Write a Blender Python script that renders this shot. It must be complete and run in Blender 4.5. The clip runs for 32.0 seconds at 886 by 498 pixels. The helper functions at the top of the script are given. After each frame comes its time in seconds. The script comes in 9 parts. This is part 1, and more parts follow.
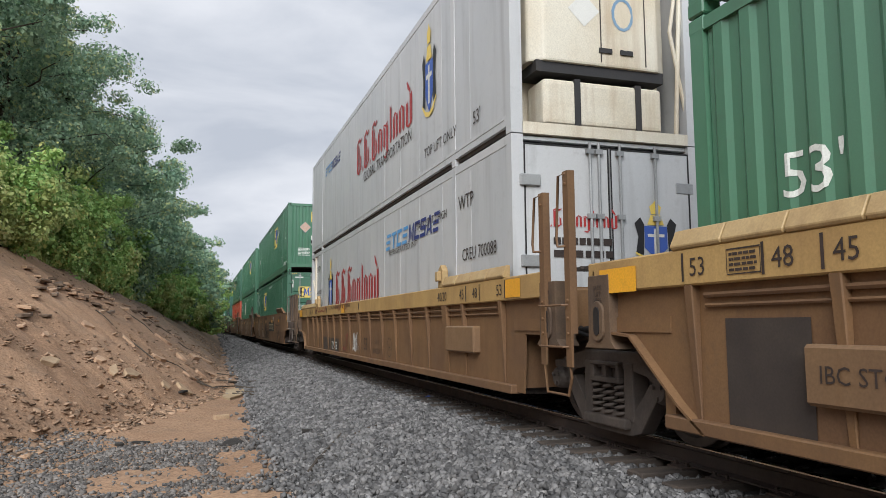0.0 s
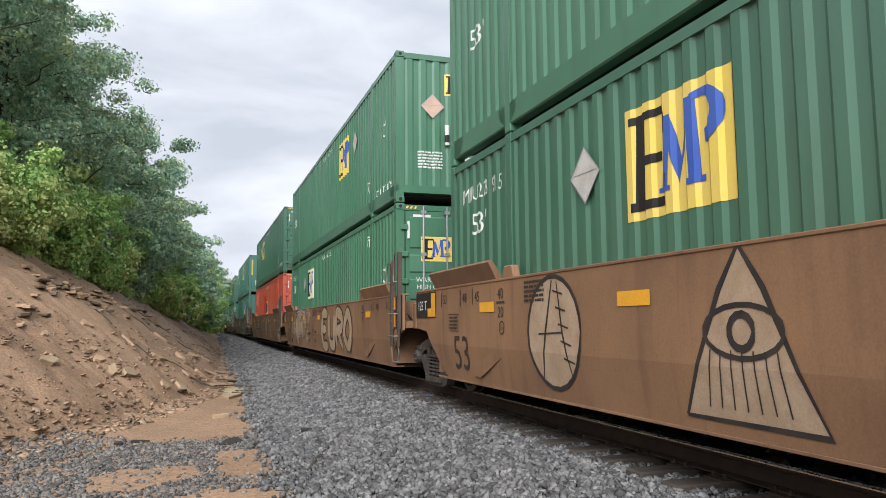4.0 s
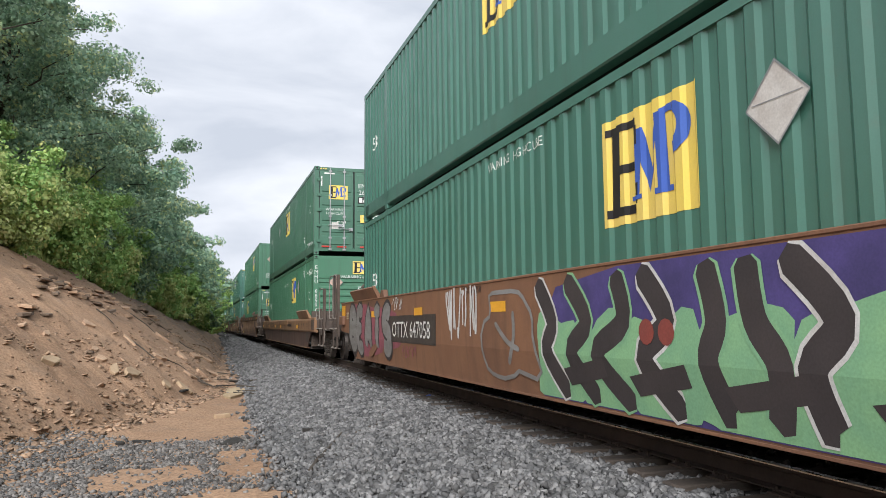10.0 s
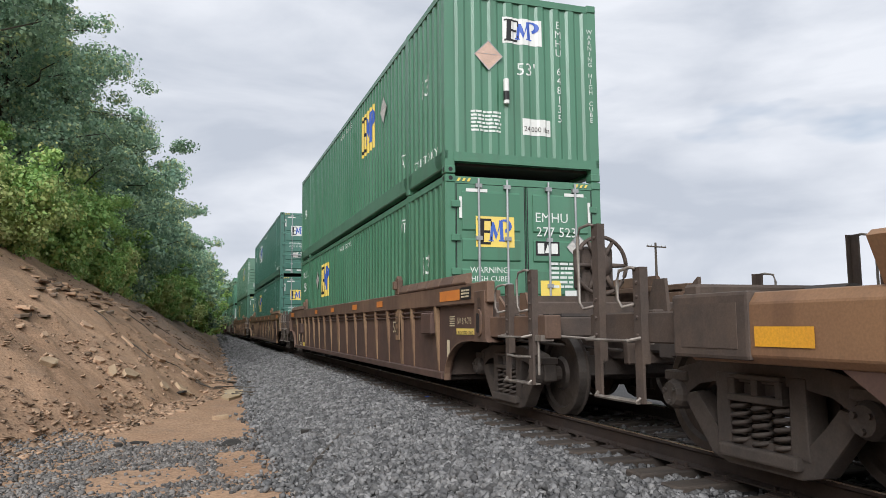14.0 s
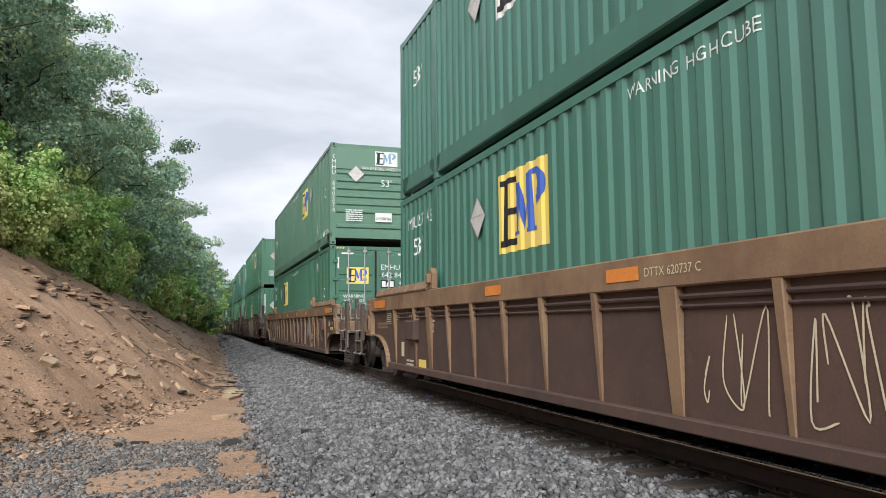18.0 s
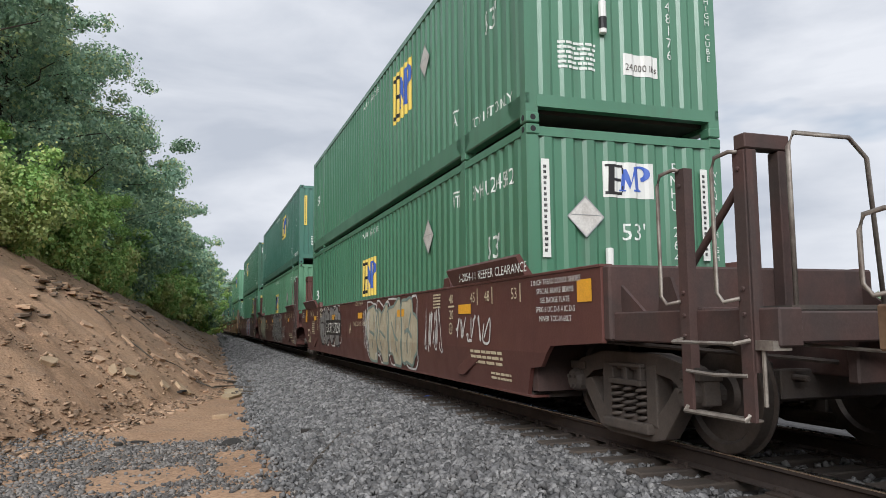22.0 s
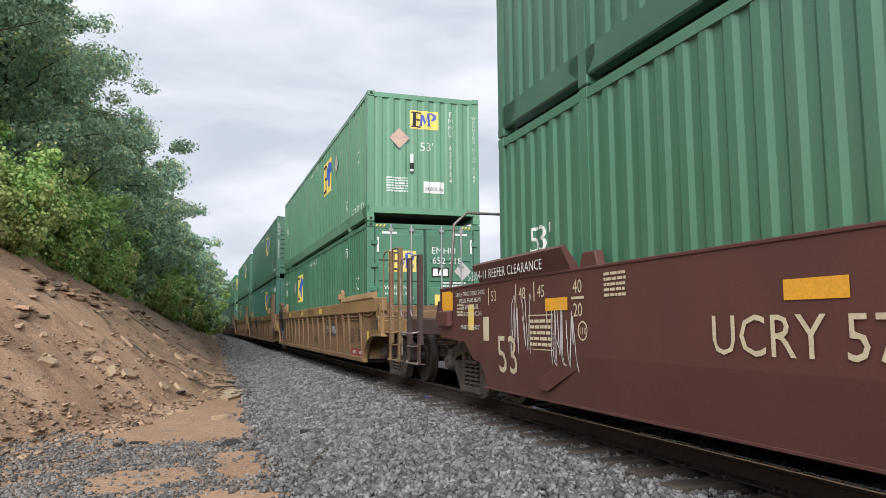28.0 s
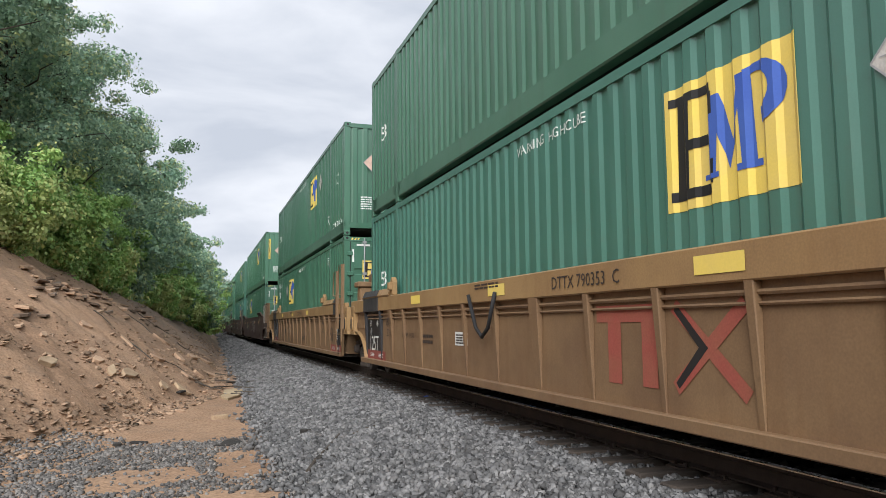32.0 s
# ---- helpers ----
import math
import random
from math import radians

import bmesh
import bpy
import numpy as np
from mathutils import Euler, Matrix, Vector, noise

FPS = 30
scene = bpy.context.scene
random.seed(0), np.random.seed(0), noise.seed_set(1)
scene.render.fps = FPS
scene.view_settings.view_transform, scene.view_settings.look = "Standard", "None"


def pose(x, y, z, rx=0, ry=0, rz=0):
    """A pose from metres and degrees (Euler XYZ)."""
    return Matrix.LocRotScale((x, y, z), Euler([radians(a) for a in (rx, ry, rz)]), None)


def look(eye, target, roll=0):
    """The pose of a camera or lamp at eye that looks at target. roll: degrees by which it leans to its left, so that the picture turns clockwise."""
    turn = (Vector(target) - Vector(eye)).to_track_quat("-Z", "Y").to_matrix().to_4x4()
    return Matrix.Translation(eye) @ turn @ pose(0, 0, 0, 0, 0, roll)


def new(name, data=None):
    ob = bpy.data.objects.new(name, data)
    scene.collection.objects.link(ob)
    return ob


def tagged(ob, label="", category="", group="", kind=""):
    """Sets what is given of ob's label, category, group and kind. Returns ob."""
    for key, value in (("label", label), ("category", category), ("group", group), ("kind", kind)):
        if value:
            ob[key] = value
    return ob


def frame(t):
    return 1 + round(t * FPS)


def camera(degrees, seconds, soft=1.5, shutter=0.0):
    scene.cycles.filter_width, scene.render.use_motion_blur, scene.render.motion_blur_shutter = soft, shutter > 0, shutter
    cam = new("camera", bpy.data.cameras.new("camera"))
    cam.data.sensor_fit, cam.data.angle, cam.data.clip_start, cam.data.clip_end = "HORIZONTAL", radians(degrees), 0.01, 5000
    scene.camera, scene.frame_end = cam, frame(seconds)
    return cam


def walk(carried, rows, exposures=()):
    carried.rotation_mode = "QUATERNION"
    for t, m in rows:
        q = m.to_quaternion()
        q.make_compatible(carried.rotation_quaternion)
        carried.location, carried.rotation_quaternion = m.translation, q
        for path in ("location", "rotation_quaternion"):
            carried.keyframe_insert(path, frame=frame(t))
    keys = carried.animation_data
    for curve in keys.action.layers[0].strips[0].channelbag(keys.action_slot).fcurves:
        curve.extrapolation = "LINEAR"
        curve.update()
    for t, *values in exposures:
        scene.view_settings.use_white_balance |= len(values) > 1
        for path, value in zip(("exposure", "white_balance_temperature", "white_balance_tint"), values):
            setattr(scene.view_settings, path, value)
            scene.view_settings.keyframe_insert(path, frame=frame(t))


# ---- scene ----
cam = camera(62.28, 32.0, soft=0.5)
EYE = Vector((0.0, 0.0, 1.017))
YAW, PITCH, ROLL, FOCUS = 0.31993, 0.10136, -0.44, 1297.7


def gaze(yaw, pitch):
    way = Vector((math.sin(yaw) * math.cos(pitch), math.cos(yaw) * math.cos(pitch), math.sin(pitch)))
    return look(EYE, EYE + way * 20, ROLL)


# small sway of the hand that holds the camera: seconds, sideways, upwards (in 1/1298 rad)
SWAY = ((0, 1.2, .6), (1, 1.4, -.2), (2, 1.1, -1.7), (3, .1, -1.4), (6, -.1, -.8), (7, -.3, -.8), (8, -.5, -.7), (9, .9, -1.1),
        (10, 2.3, -1), (11, 2.9, -.5), (12, 2.4, -.3), (13, 1, .4), (14, -.3, 1.2), (17, -.7, 1.3), (18, -.3, .9),
        (19, 0, -.2), (20, .8, -.3), (21, -.1, -.3), (22, -.3, .1), (23, -.6, .9), (24, -1.6, 1.2), (25, -1.7, 1.3),
        (28, -1.7, 1.2), (29, -.4, .4), (30, -.3, -.6), (31, -.7, -.2), (32, -1.6, .7))
walk(cam, [(t, gaze(YAW - a / FOCUS, PITCH + b / FOCUS)) for t, a, b in SWAY],
     # the clip's camera brightens its picture while the dark flank fills it
     ((0, 0.06), (1, 0.00), (2, 0.00), (3, 0.26), (6, 0.36), (7, 0.36), (8, 0.36), (9, 0.12), (10, 0.34), (11, 0.34), (12, 0.12), (13, 0.34), (14, 0.12), (17, 0.06), (18, 0.34), (19, 0.26),
      (20, 0.34), (21, 0.34), (22, 0.06), (23, 0.34), (24, 0.34), (25, 0.36), (28, 0.28), (29, 0.09), (30, 0.28), (31, 0.24), (32, 0.26)))

# ---------------------------------------------------------------- light
SUN_HEIGHT, SUN_TURN = radians(36), radians(206)
world = bpy.data.worlds.new("sky")
scene.world = world
world.use_nodes = True
wn, wl = world.node_tree.nodes, world.node_tree.links
wn.clear()
w_out, w_bg = wn.new("ShaderNodeOutputWorld"), wn.new("ShaderNodeBackground")
w_sky = wn.new("ShaderNodeTexSky")
w_sky.sky_type, w_sky.sun_disc = "NISHITA", False
w_sky.sun_elevation, w_sky.sun_rotation = SUN_HEIGHT, SUN_TURN
w_scale = wn.new("ShaderNodeVectorMath")
w_scale.operation = "SCALE"
w_scale.inputs["Scale"].default_value = 0.09
wl.new(w_sky.outputs[0], w_scale.inputs[0])
w_co = wn.new("ShaderNodeTexCoord")
w_map = wn.new("ShaderNodeMapping")
w_map.inputs["Scale"].default_value = (1.2, 1.2, 3.6)
w_map.inputs["Location"].default_value = (0.35, 0.1, 0.2)
wl.new(w_co.outputs["Generated"], w_map.inputs[0])
w_n1, w_n2 = wn.new("ShaderNodeTexNoise"), wn.new("ShaderNodeTexNoise")
w_n1.inputs["Scale"].default_value, w_n1.inputs["Detail"].default_value, w_n1.inputs["Roughness"].default_value = 2.6, 7, 0.5
w_n1.inputs["Distortion"].default_value = 0.3
w_n2.inputs["Scale"].default_value, w_n2.inputs["Detail"].default_value = 1.7, 5
for n in (w_n1, w_n2):
    wl.new(w_map.outputs[0], n.inputs["Vector"])
w_r1 = wn.new("ShaderNodeValToRGB")          # grey bellies and bright tops of the clouds
w_r1.color_ramp.elements[0].position, w_r1.color_ramp.elements[0].color = 0.36, (0.515, 0.56, 0.645, 1)
w_r1.color_ramp.elements[1].position, w_r1.color_ramp.elements[1].color = 0.64, (0.79, 0.82, 0.885, 1)
wl.new(w_n1.outputs["Fac"], w_r1.inputs[0])
w_r2 = wn.new("ShaderNodeValToRGB")          # few blue gaps
w_r2.color_ramp.elements[0].position, w_r2.color_ramp.elements[0].color = 0.22, (0, 0, 0, 1)
w_r2.color_ramp.elements[1].position, w_r2.color_ramp.elements[1].color = 0.34, (1, 1, 1, 1)
wl.new(w_n2.outputs["Fac"], w_r2.inputs[0])
w_mix = wn.new("ShaderNodeMix")
w_mix.data_type = "RGBA"
wl.new(w_r2.outputs[0], w_mix.inputs[0])
wl.new(w_scale.outputs[0], w_mix.inputs[6])
wl.new(w_r1.outputs[0], w_mix.inputs[7])
wl.new(w_mix.outputs[2], w_bg.inputs["Color"])
w_bg.inputs["Strength"].default_value = 1.0
wl.new(w_bg.outputs[0], w_out.inputs[0])

sun = new("sun", bpy.data.lights.new("sun", "SUN"))
sun.data.energy, sun.data.angle, sun.data.color = 3.5, radians(40), (0.975, 0.985, 1.0)
sun.matrix_basis = look((-16, -26, 27), (0, 8, 0))
scene.view_settings.exposure = 0.0

# ---------------------------------------------------------------- materials
def node(nt, kind, **values):
    n = nt.nodes.new(kind)
    for k, v in values.items():
        n.inputs[k.replace("_", " ")].default_value = v
    return n


def surface(name, base, second=None, patch=1.5, stretch=(1, 1, 1), rough=0.6, rough_span=0.15, metal=0.0, grain=60.0,
            grain_amount=0.12, bump=0.15, bump_size=25.0, streak=0.0, streak_colour=(0.05, 0.035, 0.025), per_piece=0.0, soil=0.0,
            soil_colour=(0.10, 0.075, 0.05), spec=0.4):
    """A weathered surface: two colours in patches, fine grain, run-down streaks, specks of soil and relief."""
    m = bpy.data.materials.new(name)
    m.use_nodes = True
    nt = m.node_tree
    nt.nodes.clear()
    out, b = nt.nodes.new("ShaderNodeOutputMaterial"), nt.nodes.new("ShaderNodeBsdfPrincipled")
    nt.links.new(b.outputs[0], out.inputs[0])
    co, info = nt.nodes.new("ShaderNodeTexCoord"), nt.nodes.new("ShaderNodeObjectInfo")
    shift = node(nt, "ShaderNodeVectorMath")
    shift.operation = "MULTIPLY_ADD"
    shift.inputs[1].default_value = (37.0, 19.0, 11.0)
    nt.links.new(info.outputs["Random"], shift.inputs[0])
    nt.links.new(co.outputs["Object"], shift.inputs[2])

    def noise_at(scale, detail=4.0, span=(1, 1, 1), roughness=0.55):
        mp = node(nt, "ShaderNodeMapping", Scale=span)
        nt.links.new(shift.outputs[0], mp.inputs[0])
        n = node(nt, "ShaderNodeTexNoise", Scale=scale, Detail=detail, Roughness=roughness)
        nt.links.new(mp.outputs[0], n.inputs["Vector"])
        return n.outputs["Fac"]

    def ramp(fac, lo, hi):
        r = node(nt, "ShaderNodeMapRange", From_Min=lo, From_Max=hi)
        nt.links.new(fac, r.inputs["Value"])
        return r.outputs[0]

    def blend(fac, a, c, kind="MIX"):
        x = nt.nodes.new("ShaderNodeMix")
        x.data_type, x.blend_type = "RGBA", kind
        for socket, v in ((x.inputs[0], fac), (x.inputs[6], a), (x.inputs[7], c)):
            if hasattr(v, "is_linked"):
                nt.links.new(v, socket)
            elif isinstance(v, float):
                socket.default_value = v
            else:
                socket.default_value = (*v, 1)
        return x.outputs[2]

    second = second or tuple(c * 0.78 for c in base)
    colour = blend(ramp(noise_at(patch, 5, stretch), 0.38, 0.64), base, second)
    g = ramp(noise_at(grain, 2), 0.3, 0.7)
    dark = blend(g, (1 - grain_amount,) * 3, (1 + grain_amount * 0.6,) * 3)
    colour = blend(1.0, colour, dark, "MULTIPLY")
    if streak:
        f = ramp(noise_at(3.2, 4, (1.6, 1.6, 0.12)), 0.52, 0.78)
        x = node(nt, "ShaderNodeMath")
        x.operation = "MULTIPLY"
        x.inputs[1].default_value = streak
        nt.links.new(f, x.inputs[0])
        colour = blend(x.outputs[0], colour, streak_colour)
    if soil:
        f = ramp(noise_at(7.0, 8, (1, 1, 1), 0.7), 0.56, 0.74)
        x = node(nt, "ShaderNodeMath")
        x.operation = "MULTIPLY"
        x.inputs[1].default_value = soil
        nt.links.new(f, x.inputs[0])
        colour = blend(x.outputs[0], colour, soil_colour)
    if per_piece:
        geo = nt.nodes.new("ShaderNodeNewGeometry")
        r = node(nt, "ShaderNodeMapRange", To_Min=1 - per_piece, To_Max=1 + per_piece)
        nt.links.new(geo.outputs["Random Per Island"], r.inputs["Value"])
        colour = blend(1.0, colour, r.outputs[0], "MULTIPLY")
    nt.links.new(colour, b.inputs["Base Color"])
    rr = node(nt, "ShaderNodeMapRange", To_Min=rough - rough_span, To_Max=min(1.0, rough + rough_span))
    nt.links.new(noise_at(patch * 4, 4), rr.inputs["Value"])
    nt.links.new(rr.outputs[0], b.inputs["Roughness"])
    b.inputs["Metallic"].default_value = metal
    b.inputs["Specular IOR Level"].default_value = spec
    if bump:
        bp = node(nt, "ShaderNodeBump", Strength=bump, Distance=0.01)
        nt.links.new(noise_at(bump_size, 4), bp.inputs["Height"])
        nt.links.new(bp.outputs[0], b.inputs["Normal"])
    return m


def leaf_surface(name, low, high, yellow):
    m = bpy.data.materials.new(name)
    m.use_nodes = True
    nt = m.node_tree
    nt.nodes.clear()
    out, b = nt.nodes.new("ShaderNodeOutputMaterial"), nt.nodes.new("ShaderNodeBsdfPrincipled")
    geo = nt.nodes.new("ShaderNodeNewGeometry")
    r = nt.nodes.new("ShaderNodeValToRGB")
    e = r.color_ramp.elements
    e[0].color, e[1].color = (*low, 1), (*high, 1)
    e.new(0.9).color = (*high, 1)
    e[-1].color = (*yellow, 1)
    # leaves differ singly and by the twig they grow on
    co = nt.nodes.new("ShaderNodeTexCoord")
    n = node(nt, "ShaderNodeTexNoise", Scale=0.9, Detail=3.0)
    nt.links.new(co.outputs["Object"], n.inputs["Vector"])
    w = node(nt, "ShaderNodeMapRange", From_Min=0.3, From_Max=0.7, To_Min=-0.35, To_Max=0.35)
    nt.links.new(n.outputs["Fac"], w.inputs["Value"])
    s = node(nt, "ShaderNodeMath")
    s.use_clamp = True
    nt.links.new(geo.outputs["Random Per Island"], s.inputs[0])
    nt.links.new(w.outputs[0], s.inputs[1])
    nt.links.new(s.outputs[0], r.inputs[0])
    nt.links.new(r.outputs[0], b.inputs["Base Color"])
    b.inputs["Roughness"].default_value = 0.5
    b.inputs["Specular IOR Level"].default_value = 0.3
    tr = nt.nodes.new("ShaderNodeBsdfTranslucent")
    nt.links.new(r.outputs[0], tr.inputs[0])
    mx = nt.nodes.new("ShaderNodeMixShader")
    mx.inputs[0].default_value = 0.28
    nt.links.new(b.outputs[0], mx.inputs[1])
    nt.links.new(tr.outputs[0], mx.inputs[2])
    nt.links.new(mx.outputs[0], out.inputs[0])
    return m


def container_paint(name, base, fade):
    return surface(name, base, fade, patch=0.5, stretch=(1, 1, 0.5), rough=0.36, spec=0.85, grain=90, grain_amount=0.06, bump=0.06, bump_size=12,
                   streak=0.42, streak_colour=tuple(c * 0.42 + d for c, d in zip(base, (0.030, 0.022, 0.016))), soil=0.2, soil_colour=(0.10, 0.09, 0.07))


GREEN = container_paint("green_paint", (0.058, 0.176, 0.102), (0.076, 0.204, 0.124))
TEAL = container_paint("blue_green_paint", (0.050, 0.156, 0.116), (0.062, 0.180, 0.136))
DEEP = container_paint("deep_green_paint", (0.048, 0.140, 0.088), (0.062, 0.164, 0.105))
BRIGHT = container_paint("bright_green_paint", (0.110, 0.265, 0.155), (0.130, 0.300, 0.180))
OLIVE = container_paint("faded_olive_green_paint", (0.085, 0.190, 0.120), (0.110, 0.215, 0.145))
FRESHRED = surface("fresh_red_paint", (0.62, 0.045, 0.022), (0.60, 0.05, 0.03), patch=2, rough=0.4, bump=0.04)
RED = container_paint("orange_red_paint", (0.56, 0.085, 0.045), (0.62, 0.125, 0.075))
WHITE = container_paint("white_paint", (0.50, 0.515, 0.525), (0.56, 0.565, 0.565))
CREAM = surface("aged_white_paint", (0.70, 0.66, 0.55), (0.62, 0.55, 0.42), patch=1.2, rough=0.5, streak=0.5, streak_colour=(0.30, 0.17, 0.07))
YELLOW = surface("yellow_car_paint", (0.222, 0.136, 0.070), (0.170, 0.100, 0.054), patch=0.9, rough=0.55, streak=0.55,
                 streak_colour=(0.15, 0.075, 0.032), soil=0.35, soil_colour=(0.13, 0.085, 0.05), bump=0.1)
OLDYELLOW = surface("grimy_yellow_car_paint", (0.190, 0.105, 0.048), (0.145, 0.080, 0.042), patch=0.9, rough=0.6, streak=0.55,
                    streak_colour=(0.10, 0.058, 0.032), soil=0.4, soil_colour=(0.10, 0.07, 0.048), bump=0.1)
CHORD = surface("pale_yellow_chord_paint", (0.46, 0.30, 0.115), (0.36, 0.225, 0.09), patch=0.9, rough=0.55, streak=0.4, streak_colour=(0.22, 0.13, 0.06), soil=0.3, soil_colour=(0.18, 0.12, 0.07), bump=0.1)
RUSTCHORD = surface("rusty_chord_paint", (0.165, 0.100, 0.066), (0.105, 0.064, 0.046), patch=1.1, rough=0.65, streak=0.5, streak_colour=(0.06, 0.04, 0.03), soil=0.5, soil_colour=(0.24, 0.125, 0.06), bump=0.12)
# worn tan paint; also colours rust posts as if lit
TAN = surface("worn_and_lit_tan_paint", (0.255, 0.162, 0.092), (0.165, 0.095, 0.058), patch=1.3, rough=0.6, streak=0.4, streak_colour=(0.12, 0.07, 0.045), soil=0.5, soil_colour=(0.13, 0.075, 0.05), bump=0.1)
BROWN = surface("brown_car_paint", (0.285, 0.158, 0.082), (0.195, 0.106, 0.060), patch=0.45, rough=0.6, streak=0.5,
                streak_colour=(0.09, 0.05, 0.033), soil=0.3, soil_colour=(0.11, 0.075, 0.05), bump=0.1)
REDBROWN = surface("red_brown_paint", (0.240, 0.118, 0.064), (0.165, 0.084, 0.052), patch=0.5, rough=0.6, streak=0.5, streak_colour=(0.09, 0.05, 0.033), soil=0.35, soil_colour=(0.12, 0.075, 0.05), bump=0.1)
RUST = surface("rusty_brown_paint", (0.098, 0.056, 0.043), (0.066, 0.040, 0.033), patch=0.7, rough=0.65, streak=0.6,
               streak_colour=(0.05, 0.036, 0.03), soil=0.4, soil_colour=(0.155, 0.09, 0.055), bump=0.14)
MAROON = surface("maroon_car_paint", (0.108, 0.042, 0.034), (0.092, 0.036, 0.031), patch=0.6, rough=0.5, streak=0.25,
                 streak_colour=(0.05, 0.022, 0.018), soil=0.12, soil_colour=(0.12, 0.07, 0.05))
BLACK = surface("black_paint", (0.030, 0.030, 0.032), (0.042, 0.040, 0.040), rough=0.6, streak=0.3, streak_colour=(0.06, 0.045, 0.035))
IRON = surface("cast_iron", (0.092, 0.074, 0.062), (0.066, 0.054, 0.047), patch=3, rough=0.75, soil=0.5, soil_colour=(0.10, 0.07, 0.05), bump=0.3)
DARKIRON = surface("grimy_iron", (0.052, 0.044, 0.040), (0.070, 0.055, 0.046), patch=3, rough=0.8, bump=0.3)
GALV = surface("galvanised_steel", (0.40, 0.41, 0.41), (0.29, 0.30, 0.30), rough=0.5, metal=0.45, bump=0.05)
PIPE = surface("worn_pipe", (0.27, 0.24, 0.205), (0.16, 0.13, 0.11), patch=7, rough=0.5, metal=0.3, bump=0.05)
PANELDARK = surface("dark_number_panel", (0.045, 0.036, 0.032), (0.06, 0.048, 0.04), patch=3, rough=0.6, bump=0, soil=.3)
RAILSIDE = surface("rusty_rail_steel", (0.060, 0.042, 0.034), (0.042, 0.032, 0.028), rough=0.75, bump=0.2)
SIGNYELLOW = surface("sign_yellow", (0.80, 0.60, 0.12), (0.76, 0.57, 0.16), rough=0.5, grain_amount=0.04, bump=0, soil=0.15, soil_colour=(0.5, 0.42, 0.2))
SIGNWHITE = surface("sign_white", (0.72, 0.72, 0.68), (0.66, 0.66, 0.62), rough=0.5, grain_amount=0.05, bump=0, soil=0.2, soil_colour=(0.4, 0.4, 0.36))
SIGNCREAM = surface("cream_sign", (0.72, 0.70, 0.52), (0.66, 0.64, 0.42), patch=1.2, rough=0.5, bump=0, soil=.2)
SIGNBLACK = surface("sign_black", (0.015, 0.015, 0.016), (0.022, 0.02, 0.02), rough=0.5, grain_amount=0.05, bump=0)
SIGNBLUE = surface("sign_blue", (0.045, 0.105, 0.42), (0.06, 0.13, 0.45), rough=0.5, grain_amount=0.05, bump=0)
SIGNSKY = surface("sky_blue_marks", (0.10, 0.32, 0.62), (0.13, 0.35, 0.62), rough=0.5, grain_amount=0.05, bump=0)
SIGNNAVY = surface("navy_marks", (0.03, 0.045, 0.19), (0.04, 0.055, 0.2), rough=0.5, grain_amount=0.05, bump=0)
SIGNPALE = surface("faded_sign_blue", (0.16, 0.28, 0.42), (0.24, 0.36, 0.46), rough=0.5, grain_amount=0.05, bump=0)
REFLECT = surface("amber_reflector", (0.85, 0.42, 0.035), (0.75, 0.36, 0.04), rough=0.35, bump=0, soil=0.2)
ORANGE = surface("orange_reflector", (0.72, 0.24, 0.045), (0.6, 0.2, 0.05), rough=0.4, bump=0, soil=0.3)
REDTAPE = surface("red_tape", (0.55, 0.05, 0.04), rough=0.4, bump=0)
PINK = surface("weathered_placard", (0.62, 0.42, 0.33), (0.52, 0.36, 0.28), patch=6, rough=0.6, bump=0, soil=0.4, soil_colour=(0.35, 0.25, 0.2))
PLACARD = surface("metal_placard", (0.60, 0.58, 0.54), (0.5, 0.47, 0.43), patch=6, rough=0.5, bump=0, soil=0.3)
LETTER = surface("white_lettering", (0.70, 0.72, 0.68), (0.62, 0.66, 0.60), patch=8, rough=0.6, bump=0, soil=0.25, soil_colour=(0.3, 0.4, 0.33))
CREAMLETTER = surface("cream_lettering", (0.62, 0.54, 0.36), (0.55, 0.47, 0.32), patch=8, rough=0.6, bump=0, soil=0.2)
DARKLETTER = surface("dark_lettering", (0.035, 0.026, 0.022), (0.05, 0.035, 0.03), patch=8, rough=0.6, bump=0)
REDLETTER = surface("red_lettering", (0.42, 0.035, 0.035), (0.36, 0.04, 0.04), rough=0.5, bump=0)
RUBBER = surface("black_rubber", (0.02, 0.02, 0.021), rough=0.7, bump=0.1)
TIEWOOD = surface("weathered_tie_wood", (0.085, 0.066, 0.052), (0.052, 0.042, 0.036), patch=3, stretch=(0.4, 3, 3), rough=0.9, bump=0.6, bump_size=14)
GRAVEL = surface("grey_ballast", (0.105, 0.103, 0.103), (0.195, 0.189, 0.184), patch=5, rough=0.9, bump=0.6, bump_size=60, per_piece=0.55, soil=0.35, soil_colour=(0.16, 0.125, 0.095))
BARK = surface("grey_bark", (0.085, 0.068, 0.052), (0.055, 0.045, 0.036), patch=6, stretch=(3, 3, 0.4), rough=0.95, bump=0.8, bump_size=18)
ROCK = surface("tan_shale", (0.34, 0.225, 0.145), (0.25, 0.165, 0.11), patch=4, stretch=(1, 1, 5), rough=0.9, bump=0.5, per_piece=0.55)
LEAF = leaf_surface("oak_leaves", (0.172, 0.282, 0.190), (0.380, 0.517, 0.333), (0.575, 0.620, 0.287))
LEAFLIGHT = leaf_surface("light_green_leaves", (0.227, 0.406, 0.125), (0.454, 0.620, 0.215), (0.620, 0.620, 0.227))
LEAFDARK = leaf_surface("dark_green_leaves", (0.190, 0.322, 0.230), (0.414, 0.575, 0.380), (0.575, 0.620, 0.322))
